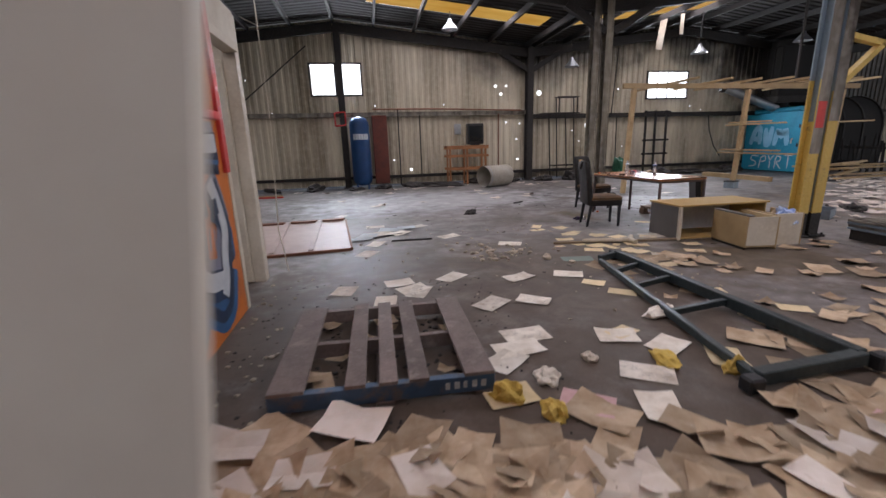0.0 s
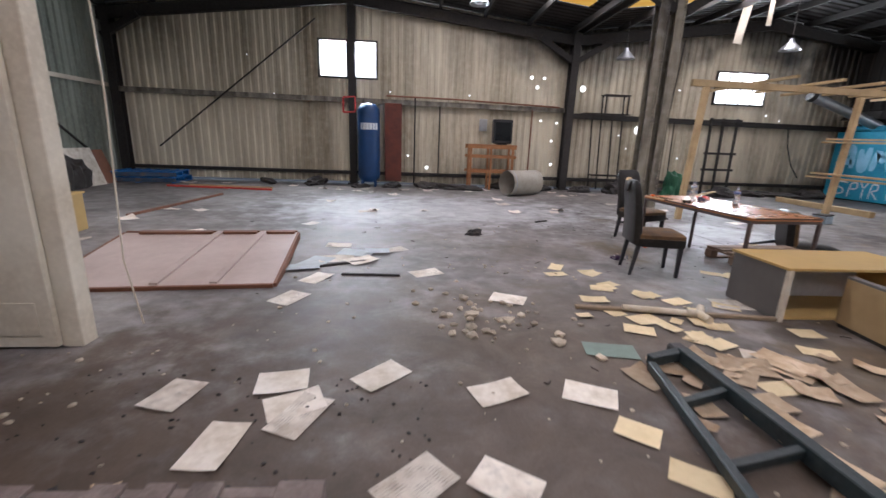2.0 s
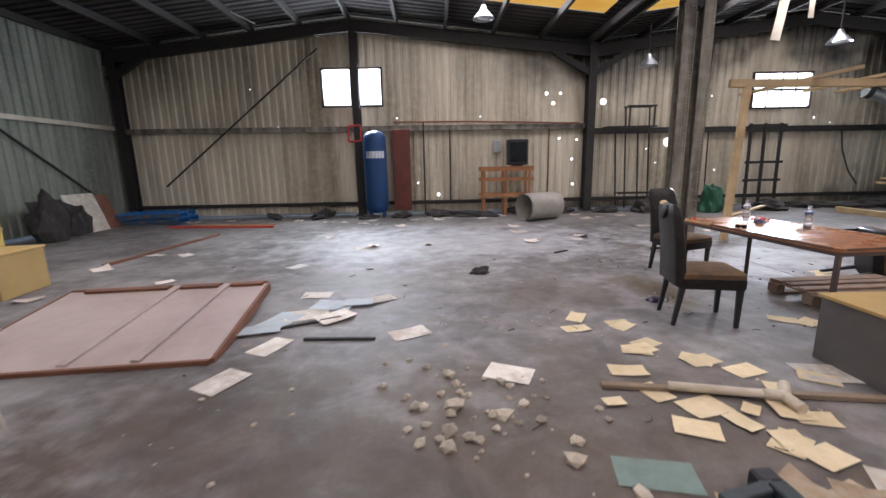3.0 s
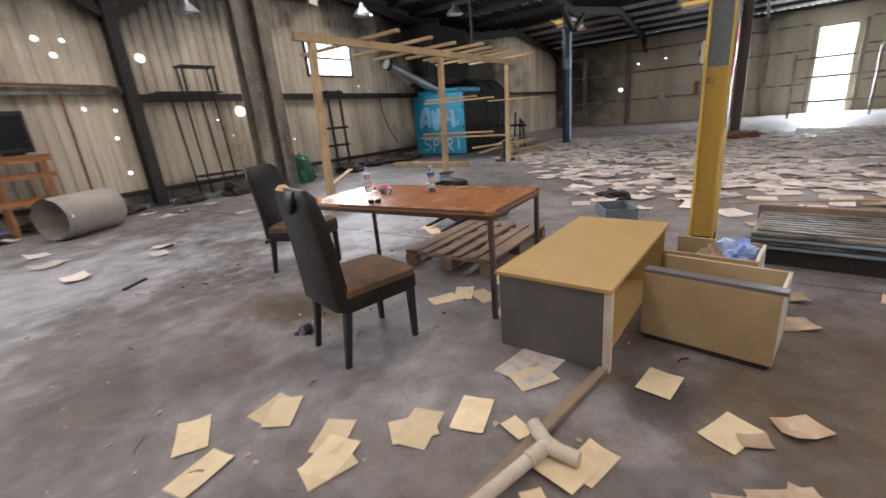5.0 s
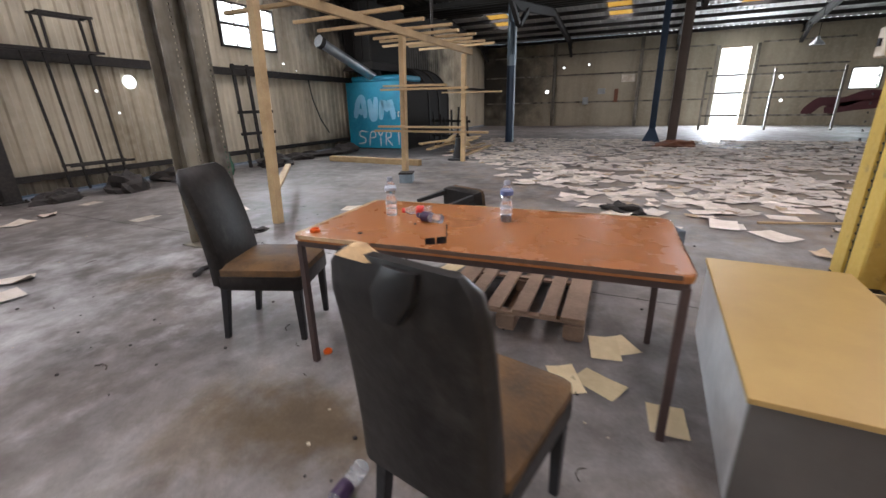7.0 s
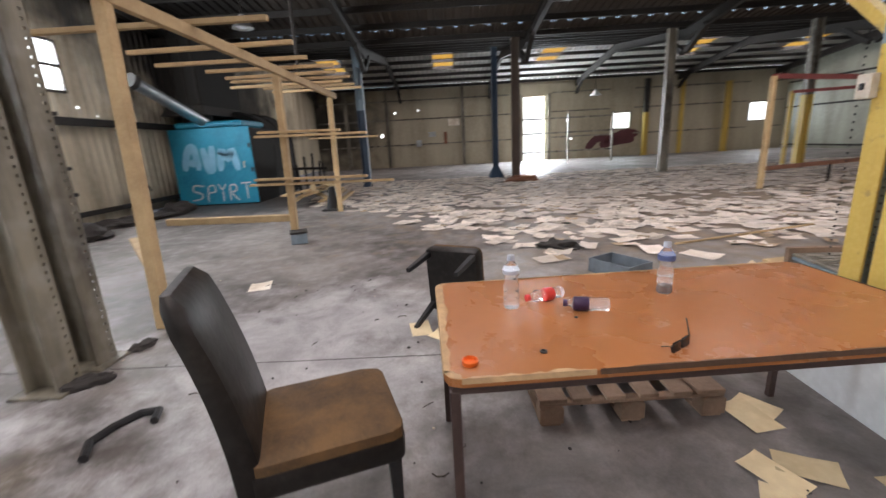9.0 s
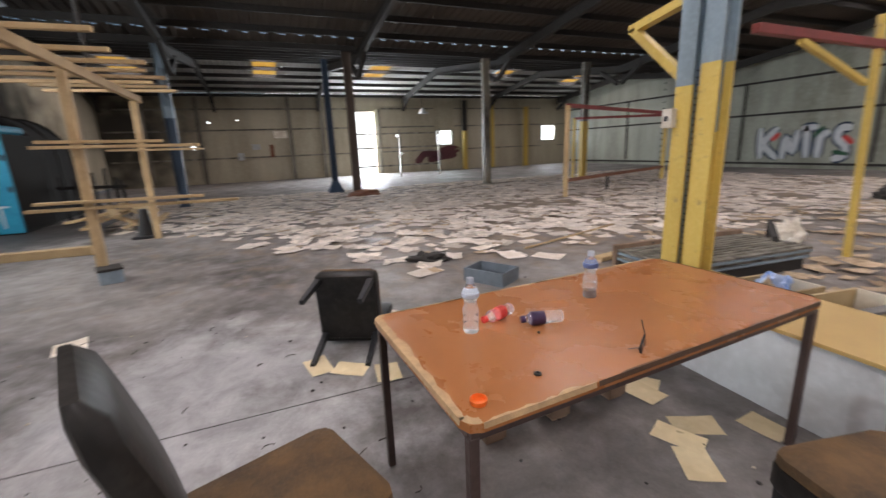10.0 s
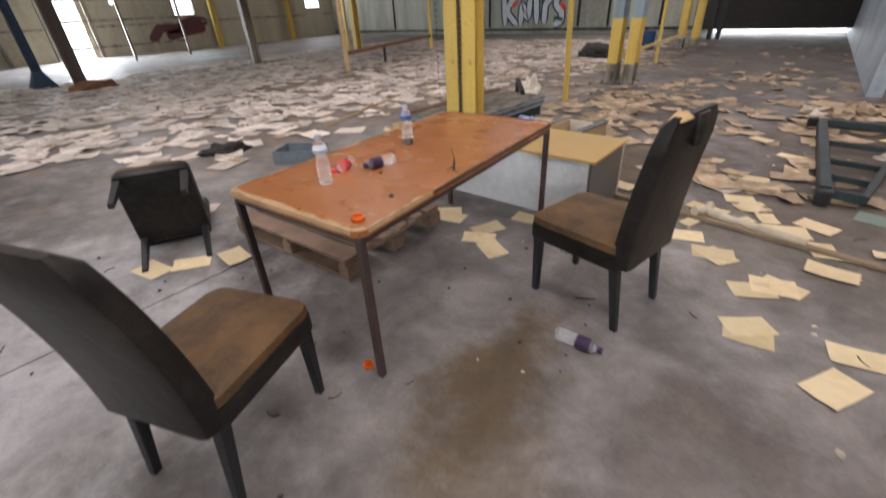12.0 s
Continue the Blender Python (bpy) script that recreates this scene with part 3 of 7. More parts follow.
# window lamps: daylight in the openings
area_lamp("window_daylight", ((WIN1[0] + WIN1[1]) / 2, Y_NORTH + 0.06, 3.6), ((WIN1[0] + WIN1[1]) / 2, 0, 3.2), WIN1[1] - WIN1[0], 0.95, 420, DAY)
area_lamp("window_daylight", ((WIN2[0] + WIN2[1]) / 2, Y_NORTH + 0.06, 3.32), ((WIN2[0] + WIN2[1]) / 2, 0, 3.2), WIN2[1] - WIN2[0], 0.92, 330, DAY)
area_lamp("door_daylight", (X_EAST + 0.12, 2.67, 1.88), (0, 2.67, 1.88), 1.25, 3.7, 720, DAY)
area_lamp("window_daylight", (X_EAST + 0.1, -2.62, 2.12), (0, -2.62, 2.1), 1.05, 0.87, 40, (0.75, 0.95, 1.0))
area_lamp("window_daylight", (X_EAST + 0.1, -10.9, 2.25), (0, -10.9, 2.2), 1.1, 1.0, 60, DAY)
area_lamp("dock_daylight", (4.95, Y_SOUTH - 0.1, 0.16), (4.95, 0, 0.1), 4.4, 0.26, 40, DAY)

# ---- office partition by the start ----
part_wall = root("partition_wall", "orange timber partition with painted graffiti and a window opening", "wall", kind="structure")
bm = bmesh.new()
box(bm, -0.6, 2.28, 0, -0.5, 4.4, 1.6)
part("lower_panel", bm, M_ORANGE, part_wall)
bm = bmesh.new()
box(bm, -0.6, 3.95, 1.6, -0.5, 4.4, 2.6)
part("post_panel", bm, M_ORANGE, part_wall)
bm = bmesh.new()
box(bm, -0.62, 2.28, 2.45, -0.48, 4.0, 2.62)
part("head_rail", bm, M_RED, part_wall)
bm = bmesh.new()
box(bm, -0.66, 2.28, 1.6, -0.44, 4.25, 1.66, bevel=0.006)
part("sill", bm, M_RED, part_wall, "red painted sill")
bm = bmesh.new()
box(bm, -0.505, 4.31, 1.2, -0.47, 4.4, 2.6, bevel=0.004)
part("red_trim", bm, M_RED, part_wall)
bm = bmesh.new()
box(bm, -0.62, 4.4, 0, -0.49, 4.47, 2.35, bevel=0.004)
box(bm, -0.62, 4.47, 2.27, -0.49, 5.2, 2.35, bevel=0.004)
part("door_frame", bm, M_CREAM, part_wall)
bm = bmesh.new()
box(bm, -0.64, 5.2, 0, -0.515, 5.33, 2.62, bevel=0.006)
part("corner_post", bm, M_CREAM, part_wall)
bm = bmesh.new()
box(bm, -0.6, 4.4, 2.35, -0.5, 5.2, 2.62)
part("head_panel", bm, M_CREAM, part_wall)
bm = bmesh.new()
box(bm, -3.4, 5.22, 0, -0.64, 5.32, 2.62)
part("end_panel", bm, M_CREAM, part_wall)
bm = bmesh.new()
box(bm, -3.4, 1.16, 0, -3.3, 5.21, 2.62)
part("back_panel", bm, M_OFFICEBLUE, part_wall)
# unseen cover, added to cut the light inside; open beyond y 3.7
bm = bmesh.new()
box(bm, -3.4, 1.16, 2.625, -0.5, 3.7, 2.66)
part("office_roof", bm, M_LIGHTBLUE, part_wall, "unseen board added over the office to dim its inside")
bm = bmesh.new()
box(bm, -3.29, 5.2, 0, -1.45, 5.218, 2.6)
part("inner_lining", bm, M_OFFICEBLUE, part_wall)
bm = bmesh.new()
box(bm, -0.585, 3.86, 1.66, -0.51, 3.948, 2.45, bevel=0.004)
part("window_post", bm, M_TIMBER, part_wall, "bare timber window post")

bm = bmesh.new()
lean = [(0.345, 0.0), (0.367, 0.5), (0.575, 2.0), (0.61, 2.9), (-3.4, 2.9), (-3.4, 0.0)]
fr = [bm.verts.new((px, 1.11, pz)) for px, pz in lean]
bk = [bm.verts.new((px, 1.15, pz)) for px, pz in lean]
bm.faces.new(fr)
bm.faces.new(bk[::-1])
for k in range(6):
    bm.faces.new((fr[k], fr[(k + 1) % 6], bk[(k + 1) % 6], bk[k]))
thing("partition_end", bm, M_WHITEWALL, "glossy off-white partition panel with a worn edge", "wall", kind="structure")
bm = bmesh.new()
box(bm, -0.6, 1.16, 0, -0.5, 2.279, 2.6)
thing("partition_return", bm, M_ORANGE, "orange painted partition beside the white panel", "wall", kind="structure")

# block at the south-west that closes the place
bm = bmesh.new()
box(bm, 2.75, Y_SOUTH + 0.003, 0, 2.93, 0.15, 2.25)
box(bm, X_WEST + 0.02, -7.6, 0, 2.74, -7.45, 3.3)
thing("inner_block", bm, M_LIGHTBLUE, "faded pale blue boarded inner building", "wall", kind="structure")
bm = bmesh.new()
bar(bm, (2.45, -12.4, 2.43), (2.45, 0.3, 2.43), 1.35, 0.07, up=(0.16, 0, 1))
thing("lean_to_roof", bm, material("weathered_brown_sheet", (0.10, 0.085, 0.07), 0.8, grain=12, stain=2), "brown weathered lean-to roof over the inner building", "roof", kind="structure")


# ---- furniture ----
M_LEATHER = material("worn_dark_leatherette", (0.018, 0.0155, 0.0135), 0.40, dark=(0.006, 0.005, 0.005), light=(0.05, 0.046, 0.042), grain=22, stain=2.6, amount=0.95, bump=0.10, spec=0.28)


def scuffed(m, colour, scale, lo, hi, most):
    """Worn patches where the surface has cracked away to a paler layer."""
    t = m.node_tree
    b = t.nodes["Principled BSDF"]
    src = b.inputs["Base Color"].links[0].from_socket
    tc = t.nodes.new("ShaderNodeTexCoord")
    n = t.nodes.new("ShaderNodeTexNoise")
    n.inputs["Scale"].default_value, n.inputs["Detail"].default_value, n.inputs["Roughness"].default_value = scale, 9, 0.7
    t.links.new(tc.outputs["Object"], n.inputs["Vector"])
    r = t.nodes.new("ShaderNodeMapRange")
    r.inputs["From Min"].default_value, r.inputs["From Max"].default_value, r.inputs["To Max"].default_value = lo, hi, most
    t.links.new(n.outputs["Fac"], r.inputs["Value"])
    mx = t.nodes.new("ShaderNodeMixRGB")
    mx.inputs["Color2"].default_value = (*colour, 1)
    t.links.new(r.outputs[0], mx.inputs["Fac"])
    t.links.new(src, mx.inputs["Color1"])
    t.links.new(mx.outputs["Color"], b.inputs["Base Color"])
    return m


scuffed(M_BLUEPAINT, (0.13, 0.105, 0.09), 6.0, 0.52, 0.62, 0.85)
scuffed(M_PALLET, (0.34, 0.29, 0.26), 5.0, 0.56, 0.7, 0.6)
scuffed(M_YELLOW, (0.16, 0.12, 0.08), 6.0, 0.58, 0.68, 0.75)
scuffed(M_ORANGE, (0.30, 0.10, 0.03), 3.0, 0.55, 0.7, 0.6)
scuffed(M_LEATHER, (0.13, 0.115, 0.10), 4.5, 0.56, 0.74, 0.2)
M_SEATBROWN = material("dusty_brown_seat", (0.145, 0.08, 0.031), 0.7, dark=(0.032, 0.021, 0.013), grain=70, stain=6, amount=0.8)
M_TABLE = material("brown_table_laminate", (0.32, 0.125, 0.042), 0.26, dark=(0.20, 0.08, 0.034), light=(0.37, 0.16, 0.07), grain=16, stain=2.4, amount=0.22, bump=0.02)
M_RAW_EDGE = material("chipped_board_edge", (0.55, 0.36, 0.19), 0.8, grain=60, stain=12)
M_BROWNSTEEL = material("brown_table_steel", (0.07, 0.045, 0.04), 0.5, grain=40, stain=6)
M_TAN = material("tan_desk_laminate", (0.50, 0.345, 0.13), 0.45, dark=(0.38, 0.25, 0.09), grain=9, stain=1.5, bump=0.015, fine=0.12)
M_GREYPANEL = material("grey_desk_laminate", (0.15, 0.143, 0.135), 0.35, dark=(0.09, 0.085, 0.08), grain=9, stain=1.8, bump=0.015, fine=0.15)


def loft(bm, rings, closed=True):
    """Skin a list of rings of points, capped at both ends."""
    vr = [[bm.verts.new(p) for p in ring] for ring in rings]
    n = len(vr[0])
    for p, q in zip(vr, vr[1:]):
        for k in range(n):
            bm.faces.new((p[k], p[(k + 1) % n], q[(k + 1) % n], q[k]))
    bm.faces.new(vr[0][::-1])
    bm.faces.new(vr[-1])


def round_rect(cx, cy, hx, hy, r, z):
    pts = []
    for sx, sy, a0 in ((1, 1, 0), (-1, 1, 90), (-1, -1, 180), (1, -1, 270)):
        for k in range(3):
            a = radians(a0 + 45 * k)
            pts.append((cx + sx * (hx - r) + r * math.cos(a), cy + sy * (hy - r) + r * math.sin(a), z))
    return pts


def dining_chair(m, label, torn=True, lean=0.06):
    """High-backed upholstered chair; +x is its front, the feet stand on z = 0."""
    ob = root("dining_chair", label, "chair", m, "chairs round the table")
    bm = bmesh.new()
    loft(bm, [round_rect(0.01, 0, 0.255, 0.22, 0.03, 0.335), round_rect(0.01, 0, 0.265, 0.23, 0.04, 0.35), round_rect(0.01, 0, 0.265, 0.23, 0.04, 0.425)])
    part("seat_rail", bm, M_LEATHER, ob, smooth=True)
    bm = bmesh.new()
    loft(bm, [round_rect(0.012, 0, 0.262, 0.228, 0.045, 0.427), round_rect(0.012, 0, 0.262, 0.228, 0.05, 0.465), round_rect(0.01, 0, 0.235, 0.2, 0.06, 0.487), round_rect(0.01, 0, 0.14, 0.11, 0.06, 0.494)])
    part("seat", bm, M_SEATBROWN, ob, "dusty brown seat pad", smooth=True)
    bm = bmesh.new()
    rings = []
    for k in range(13):
        f = k / 12
        z = 0.36 + 0.685 * f
        cx = -0.235 - 0.03 * f - lean * f * f
        th = 0.052 - 0.014 * f
        hw = 0.225 - 0.004 * f
        if k == 11:
            hw, th, z = hw - 0.014, th - 0.006, z + 0.018
        if k == 12:
            hw, th = hw - 0.05, th - 0.024
        rings.append(round_rect(cx, 0, th, hw, min(0.034, th * 0.85), z))
    loft(bm, rings)
    back = part("backrest", bm, M_LEATHER, ob, smooth=True)
    if torn:
        bm = bmesh.new()
        rng = random.Random(5)
        loft(bm, [round_rect(-0.322, 0.115, 0.028 - k * 0.004 + rng.uniform(-0.003, 0.003), 0.058 - k * 0.014, 0.012, 1.031 + 0.009 * k) for k in range(4)])
        part("torn_padding", bm, material("exposed_foam", (0.56, 0.38, 0.20), 0.9, grain=80, stain=20), back, "exposed tan foam padding", smooth=True)
        bm = bmesh.new()
        loft(bm, [round_rect(-0.325, -0.03, 0.03, 0.05, 0.015, 1.036), round_rect(-0.352, -0.02, 0.02, 0.06, 0.01, 0.985), round_rect(-0.36, 0.0, 0.01, 0.035, 0.006, 0.915)])
        part("torn_cover", bm, M_LEATHER, back, "hanging flap of torn cover", smooth=True)
    for sx in (-1, 1):
        for sy in (-1, 1):
            bm = bmesh.new()
            x, y = (0.23 if sx > 0 else -0.215), sy * 0.195
            dx = 0.0 if sx > 0 else -0.05
            loft(bm, [round_rect(x + dx, y, 0.016, 0.016, 0.004, 0), round_rect(x, y, 0.023, 0.023, 0.005, 0.345)])
            part("leg", bm, M_BLACK, ob, "dark wooden leg")
    return ob


dining_chair(pose(4.37, 6.99, 0, 0, 0, -12), "high-backed dark leatherette dining chair with torn top, on concrete")
dining_chair(pose(5.15, 8.645, 0, 0, 0, -70), "high-backed dark leatherette dining chair with dusty brown seat", torn=False, lean=0.1)
# the third chair lies on its back, its underside turned to the table
fall = Matrix.Translation((7.02, 8.12, 0.30)) @ Matrix.Rotation(math.atan2(0.42, -0.90), 4, "Z") @ Matrix.Rotation(radians(-84), 4, "Y")
dining_chair(fall @ Matrix.Translation((0.01, 0, -0.34)), "overturned black leatherette dining chair lying on its back", torn=False)

# ---- table ----
table = root("table", "brown laminate table with chipped edges and steel legs", "table", pose(5.335, 7.285, 0, 0, 0, 3.2))
TL, TW = 1.80, 0.86
bm = bmesh.new()
loft(bm, [round_rect(0, 0, TW / 2, TL / 2, 0.05, 0.722), round_rect(0, 0, TW / 2, TL / 2, 0.05, 0.748), round_rect(0, 0, TW / 2 - 0.004, TL / 2 - 0.004, 0.05, 0.75)])
top = part("tabletop", bm, M_TABLE, table)
# ragged bare edge where the laminate has come away
rng = random.Random(11)
bm = bmesh.new()


def ragged_edge(bm, a, b, inward, n, wmin, wmax):
    a, b, i = Vector(a), Vector(b), Vector(inward)
    prev = None
    w = wmin
    for k in range(n + 1):
        w = min(wmax, max(wmin, w + rng.uniform(-0.008, 0.008)))
        p = a.lerp(b, k / n)
        cur = (bm.verts.new((p.x, p.y, 0.7525)), bm.verts.new((p.x + i.x * w, p.y + i.y * w, 0.7525)), bm.verts.new((p.x - i.x * 0.003, p.y - i.y * 0.003, 0.735)))
        if prev:
            bm.faces.new((prev[0], cur[0], cur[1], prev[1]))
            bm.faces.new((prev[2], cur[2], cur[0], prev[0]))
        prev = cur


ragged_edge(bm, (-TW / 2, TL / 2 - 0.05, 0), (-TW / 2, 0.45, 0), (1, 0, 0), 24, 0.002, 0.018)
dark_bm = bmesh.new()
ragged_edge(dark_bm, (-TW / 2, 0.44, 0), (-TW / 2, -TL / 2 + 0.05, 0), (1, 0, 0), 44, 0.001, 0.007)
ragged_edge(dark_bm, (-TW / 2 + 0.05, -TL / 2, 0), (TW / 2 - 0.05, -TL / 2, 0), (0, 1, 0), 30, 0.001, 0.008)
part("worn_edge", dark_bm, material("soiled_board_edge", (0.10, 0.055, 0.032), 0.7, grain=50, stain=12), top, "blackened worn edge")
ragged_edge(bm, (-TW / 2 + 0.04, TL / 2, 0), (TW / 2 - 0.04, TL / 2, 0), (0, -1, 0), 26, 0.014, 0.05)
ragged_edge(bm, (TW / 2, TL / 2 - 0.04, 0), (TW / 2, -TL / 2 + 0.05, 0), (-1, 0, 0), 50, 0.002, 0.02)
for cx, cy, a0 in ((-TW / 2 + 0.05, TL / 2 - 0.05, 90), (TW / 2 - 0.05, TL / 2 - 0.05, 0)):
    for k in range(6):
        a, b = radians(a0 + 15 * k), radians(a0 + 15 * k + 15)
        q = [bm.verts.new((cx + r * math.cos(t), cy + r * math.sin(t), 0.7525)) for r, t in ((0.05, a), (0.05, b), (0.022, b), (0.022, a))]
        bm.faces.new(q)
part("chipped_edge", bm, M_RAW_EDGE, top, "pale chipped board edge")
for nm, a, b in (("apron", (-0.40, -0.88), (-0.40, 0.88)), ("apron", (0.40, -0.88), (0.40, 0.88)), ("apron", (-0.40, 0.87), (0.40, 0.87)), ("apron", (-0.40, -0.87), (0.40, -0.87))):
    bm = bmesh.new()
    bar(bm, (*a, 0.705), (*b, 0.705), 0.028, 0.034, bevel=0.003)
    part(nm, bm, M_BROWNSTEEL, table)
for sx in (-1, 1):
    for sy in (-1, 1):
        bm = bmesh.new()
        box(bm, sx * 0.40 - 0.016, sy * 0.87 - 0.016, 0, sx * 0.40 + 0.016, sy * 0.87 + 0.016, 0.70, bevel=0.003)
        part("leg", bm, M_BROWNSTEEL, table, "brown square steel leg")

# ---- things on the table ----
M_PET = bpy.data.materials.new("clear_plastic")
M_PET.use_nodes = True
_b = M_PET.node_tree.nodes["Principled BSDF"]
_b.inputs["Base Color"].default_value = (0.93, 0.95, 0.97, 1)
_b.inputs["Roughness"].default_value, _b.inputs["IOR"].default_value = 0.12, 1.25
_b.inputs["Transmission Weight"].default_value = 0.88
M_LIQUID = material("dirty_brown_liquid", (0.07, 0.03, 0.02), 0.2)
M_LABELBLUE = material("blue_bottle_label", (0.10, 0.14, 0.30), 0.4, grain=60, stain=40)
M_LABELRED = material("red_bottle_label", (0.65, 0.05, 0.04), 0.4, grain=60, stain=40)
M_LABELPURPLE = material("purple_bottle_label", (0.05, 0.025, 0.07), 0.4, grain=60, stain=40)
M_ORANGECAP = material("orange_plastic", (0.85, 0.16, 0.02), 0.4)
M_GREYCAP = material("grey_plastic_cap", (0.45, 0.48, 0.55), 0.4)


def bottle(m, label, body_profile, extra):
    ob = root("plastic_bottle", label, "bottle", m, "bottles left about")
    bm = bmesh.new()
    lathe(bm, body_profile, 20)
    b = part("body", bm, M_PET, ob, "clear plastic body", smooth=True)
    b.visible_shadow = False
    for nm, prof, mat in extra:
        bm = bmesh.new()
        lathe(bm, prof, 20)
        part(nm, bm, mat, b, smooth=True)
    return ob


RIBBED = [(0.028, 0), (0.032, 0.006), (0.031, 0.03), (0.028, 0.035), (0.032, 0.042), (0.032, 0.06), (0.028, 0.066), (0.032, 0.073), (0.032, 0.095), (0.026, 0.105), (0.024, 0.12), (0.028, 0.135), (0.033, 0.145), (0.033, 0.165), (0.026, 0.18), (0.014, 0.195), (0.013, 0.208)]
CAP = [(0.0155, 0.2), (0.0155, 0.218), (0.013, 0.222), (0.0, 0.222)]
CLEARCAP = [("cap", CAP, M_GREYCAP)]
bottle(pose(5.385, 7.885, 0.7505), "upright empty ribbed clear plastic bottle on the table", RIBBED, [("neck_band", [(0.0335, 0.147), (0.0345, 0.15), (0.0345, 0.16), (0.0335, 0.163)], M_GREYCAP), CLEARCAP[0]])
bottle(pose(5.47, 7.22, 0.7505), "upright clear plastic bottle with dark dregs on the table", RIBBED, [("dregs", [(0.0, 0.004), (0.029, 0.005), (0.029, 0.035), (0.0, 0.036)], M_LIQUID), ("neck_band", [(0.0335, 0.145), (0.0348, 0.149), (0.0348, 0.165), (0.0335, 0.168)], M_LABELBLUE), CLEARCAP[0]])
CRUSHED = [(0.022, 0), (0.026, 0.006), (0.024, 0.04), (0.027, 0.07), (0.023, 0.1), (0.026, 0.125), (0.014, 0.15), (0.012, 0.162)]
bottle(pose(5.46, 7.66, 0.779, 90, 0, 200), "crumpled red-labelled clear bottle lying on the table", CRUSHED, [("bottle_label", [(0.0245, 0.045), (0.028, 0.05), (0.0285, 0.085), (0.0245, 0.09)], M_LABELRED), ("cap", [(0.0145, 0.156), (0.0145, 0.172), (0, 0.174)], M_LABELRED)])
bottle(pose(5.29, 7.52, 0.779, 90, 0, 165), "crumpled dark-labelled clear bottle lying on the table", CRUSHED, [("bottle_label", [(0.0245, 0.075), (0.028, 0.08), (0.0285, 0.13), (0.0245, 0.135)], M_LABELPURPLE), ("cap", [(0.0145, 0.156), (0.0145, 0.172), (0, 0.174)], M_LABELPURPLE)])
bottle(pose(4.355, 7.45, 0.0325, 90, 0, 270), "dropped clear bottle with purple label on the floor", RIBBED, [("bottle_label", [(0.0325, 0.1), (0.0338, 0.104), (0.0338, 0.165), (0.0325, 0.168)], M_LABELPURPLE), ("cap", CAP, M_LABELPURPLE)])
for px, py, pz in ((4.945, 8.08, 0.7505), (4.98, 8.13, 0.0)):
    bm = bmesh.new()
    lathe(bm, [(0.024, 0), (0.026, 0.003), (0.026, 0.015), (0.021, 0.018), (0.019, 0.005)], 24, pose(px, py, pz))
    thing("bottle_cap", bm, M_ORANGECAP, "bright orange plastic ring cap", "bottle cap", "orange caps", smooth=True)
glasses = root("sunglasses", "black wraparound sunglasses lying on the brown table", "sunglasses", pose(4.985, 7.41, 0.7505, 0, 0, 35) @ Matrix.Scale(0.82, 4))
for s in (-1, 1):
    bm = bmesh.new()
    loft(bm, [round_rect(0, s * 0.033, 0.006, 0.028, 0.005, 0.0), round_rect(0.004, s * 0.033, 0.007, 0.03, 0.005, 0.02), round_rect(0.001, s * 0.033, 0.004, 0.026, 0.003, 0.036)])
    part("lens", bm, material("dark_lens", (0.01, 0.01, 0.012), 0.08), glasses, smooth=True)
bm = bmesh.new()
bar(bm, (0, -0.062, 0.03), (0.02, -0.066, 0.1), 0.005, 0.003)
part("temple", bm, M_BLACK, glasses)
bm = bmesh.new()
bar(bm, (0, 0.062, 0.028), (0.05, 0.05, 0.004), 0.005, 0.003)
part("temple", bm, M_BLACK, glasses)
for px, py, r in ((5.0, 7.84, 0.012), (5.25, 7.66, 0.007)):
    bm = bmesh.new()
    lathe(bm, [(r, 0), (r * 1.1, 0.004), (r * 0.5, 0.006), (r * 0.4, 0.002)], 12, pose(px, py, 0.7505))
    thing("metal_washer", bm, M_STEEL_DARK, "small dark metal washer on the table", "washer", "washers on the table")

# ---- overturned desk ----
desk = root("desk", "tan laminate desk lying on its side with grey end panel", "desk", pose(4.7, 5.58, 0, 0, 0, -1.5))
for nm, b, mat, lb in (
        ("side_panel", (-0.02, -0.015, 0.455, 1.34, 0.635, 0.477), M_TAN, "tan side panel facing up"),
        ("end_panel", (0.0, 0.03, 0.0, 0.022, 0.62, 0.453), M_GREYPANEL, "grey end panel"),
        ("back_panel", (0.024, 0.60, 0.0, 1.32, 0.622, 0.453), material("white_desk_laminate", (0.62, 0.63, 0.64), 0.4, grain=20, stain=1.2, bump=0.02), "white back panel"),
        ("front_edge", (-0.002, -0.01, 0.0, 0.04, 0.028, 0.453), M_CREAM, "peeling pale edge strip"),
        ("inner_panel", (1.28, 0.0, 0.0, 1.30, 0.598, 0.453), M_TAN, ""),
        ("lower_panel", (0.024, 0.05, 0.0, 1.28, 0.598, 0.02), M_TAN, "")):
    bm = bmesh.new()
    box(bm, *b, bevel=0.002)
    part(nm, bm, mat, desk, lb)
M_DULLTAN = material("dulled_tan_laminate", (0.42, 0.31, 0.165), 0.5, dark=(0.27, 0.19, 0.09), grain=9, stain=1.8, bump=0.015, fine=0.12)
ped = root("drawer_unit", "tan laminate drawer unit tipped open beside the desk", "drawer unit", pose(5.16, 5.52, 0, 0, 0, -98))
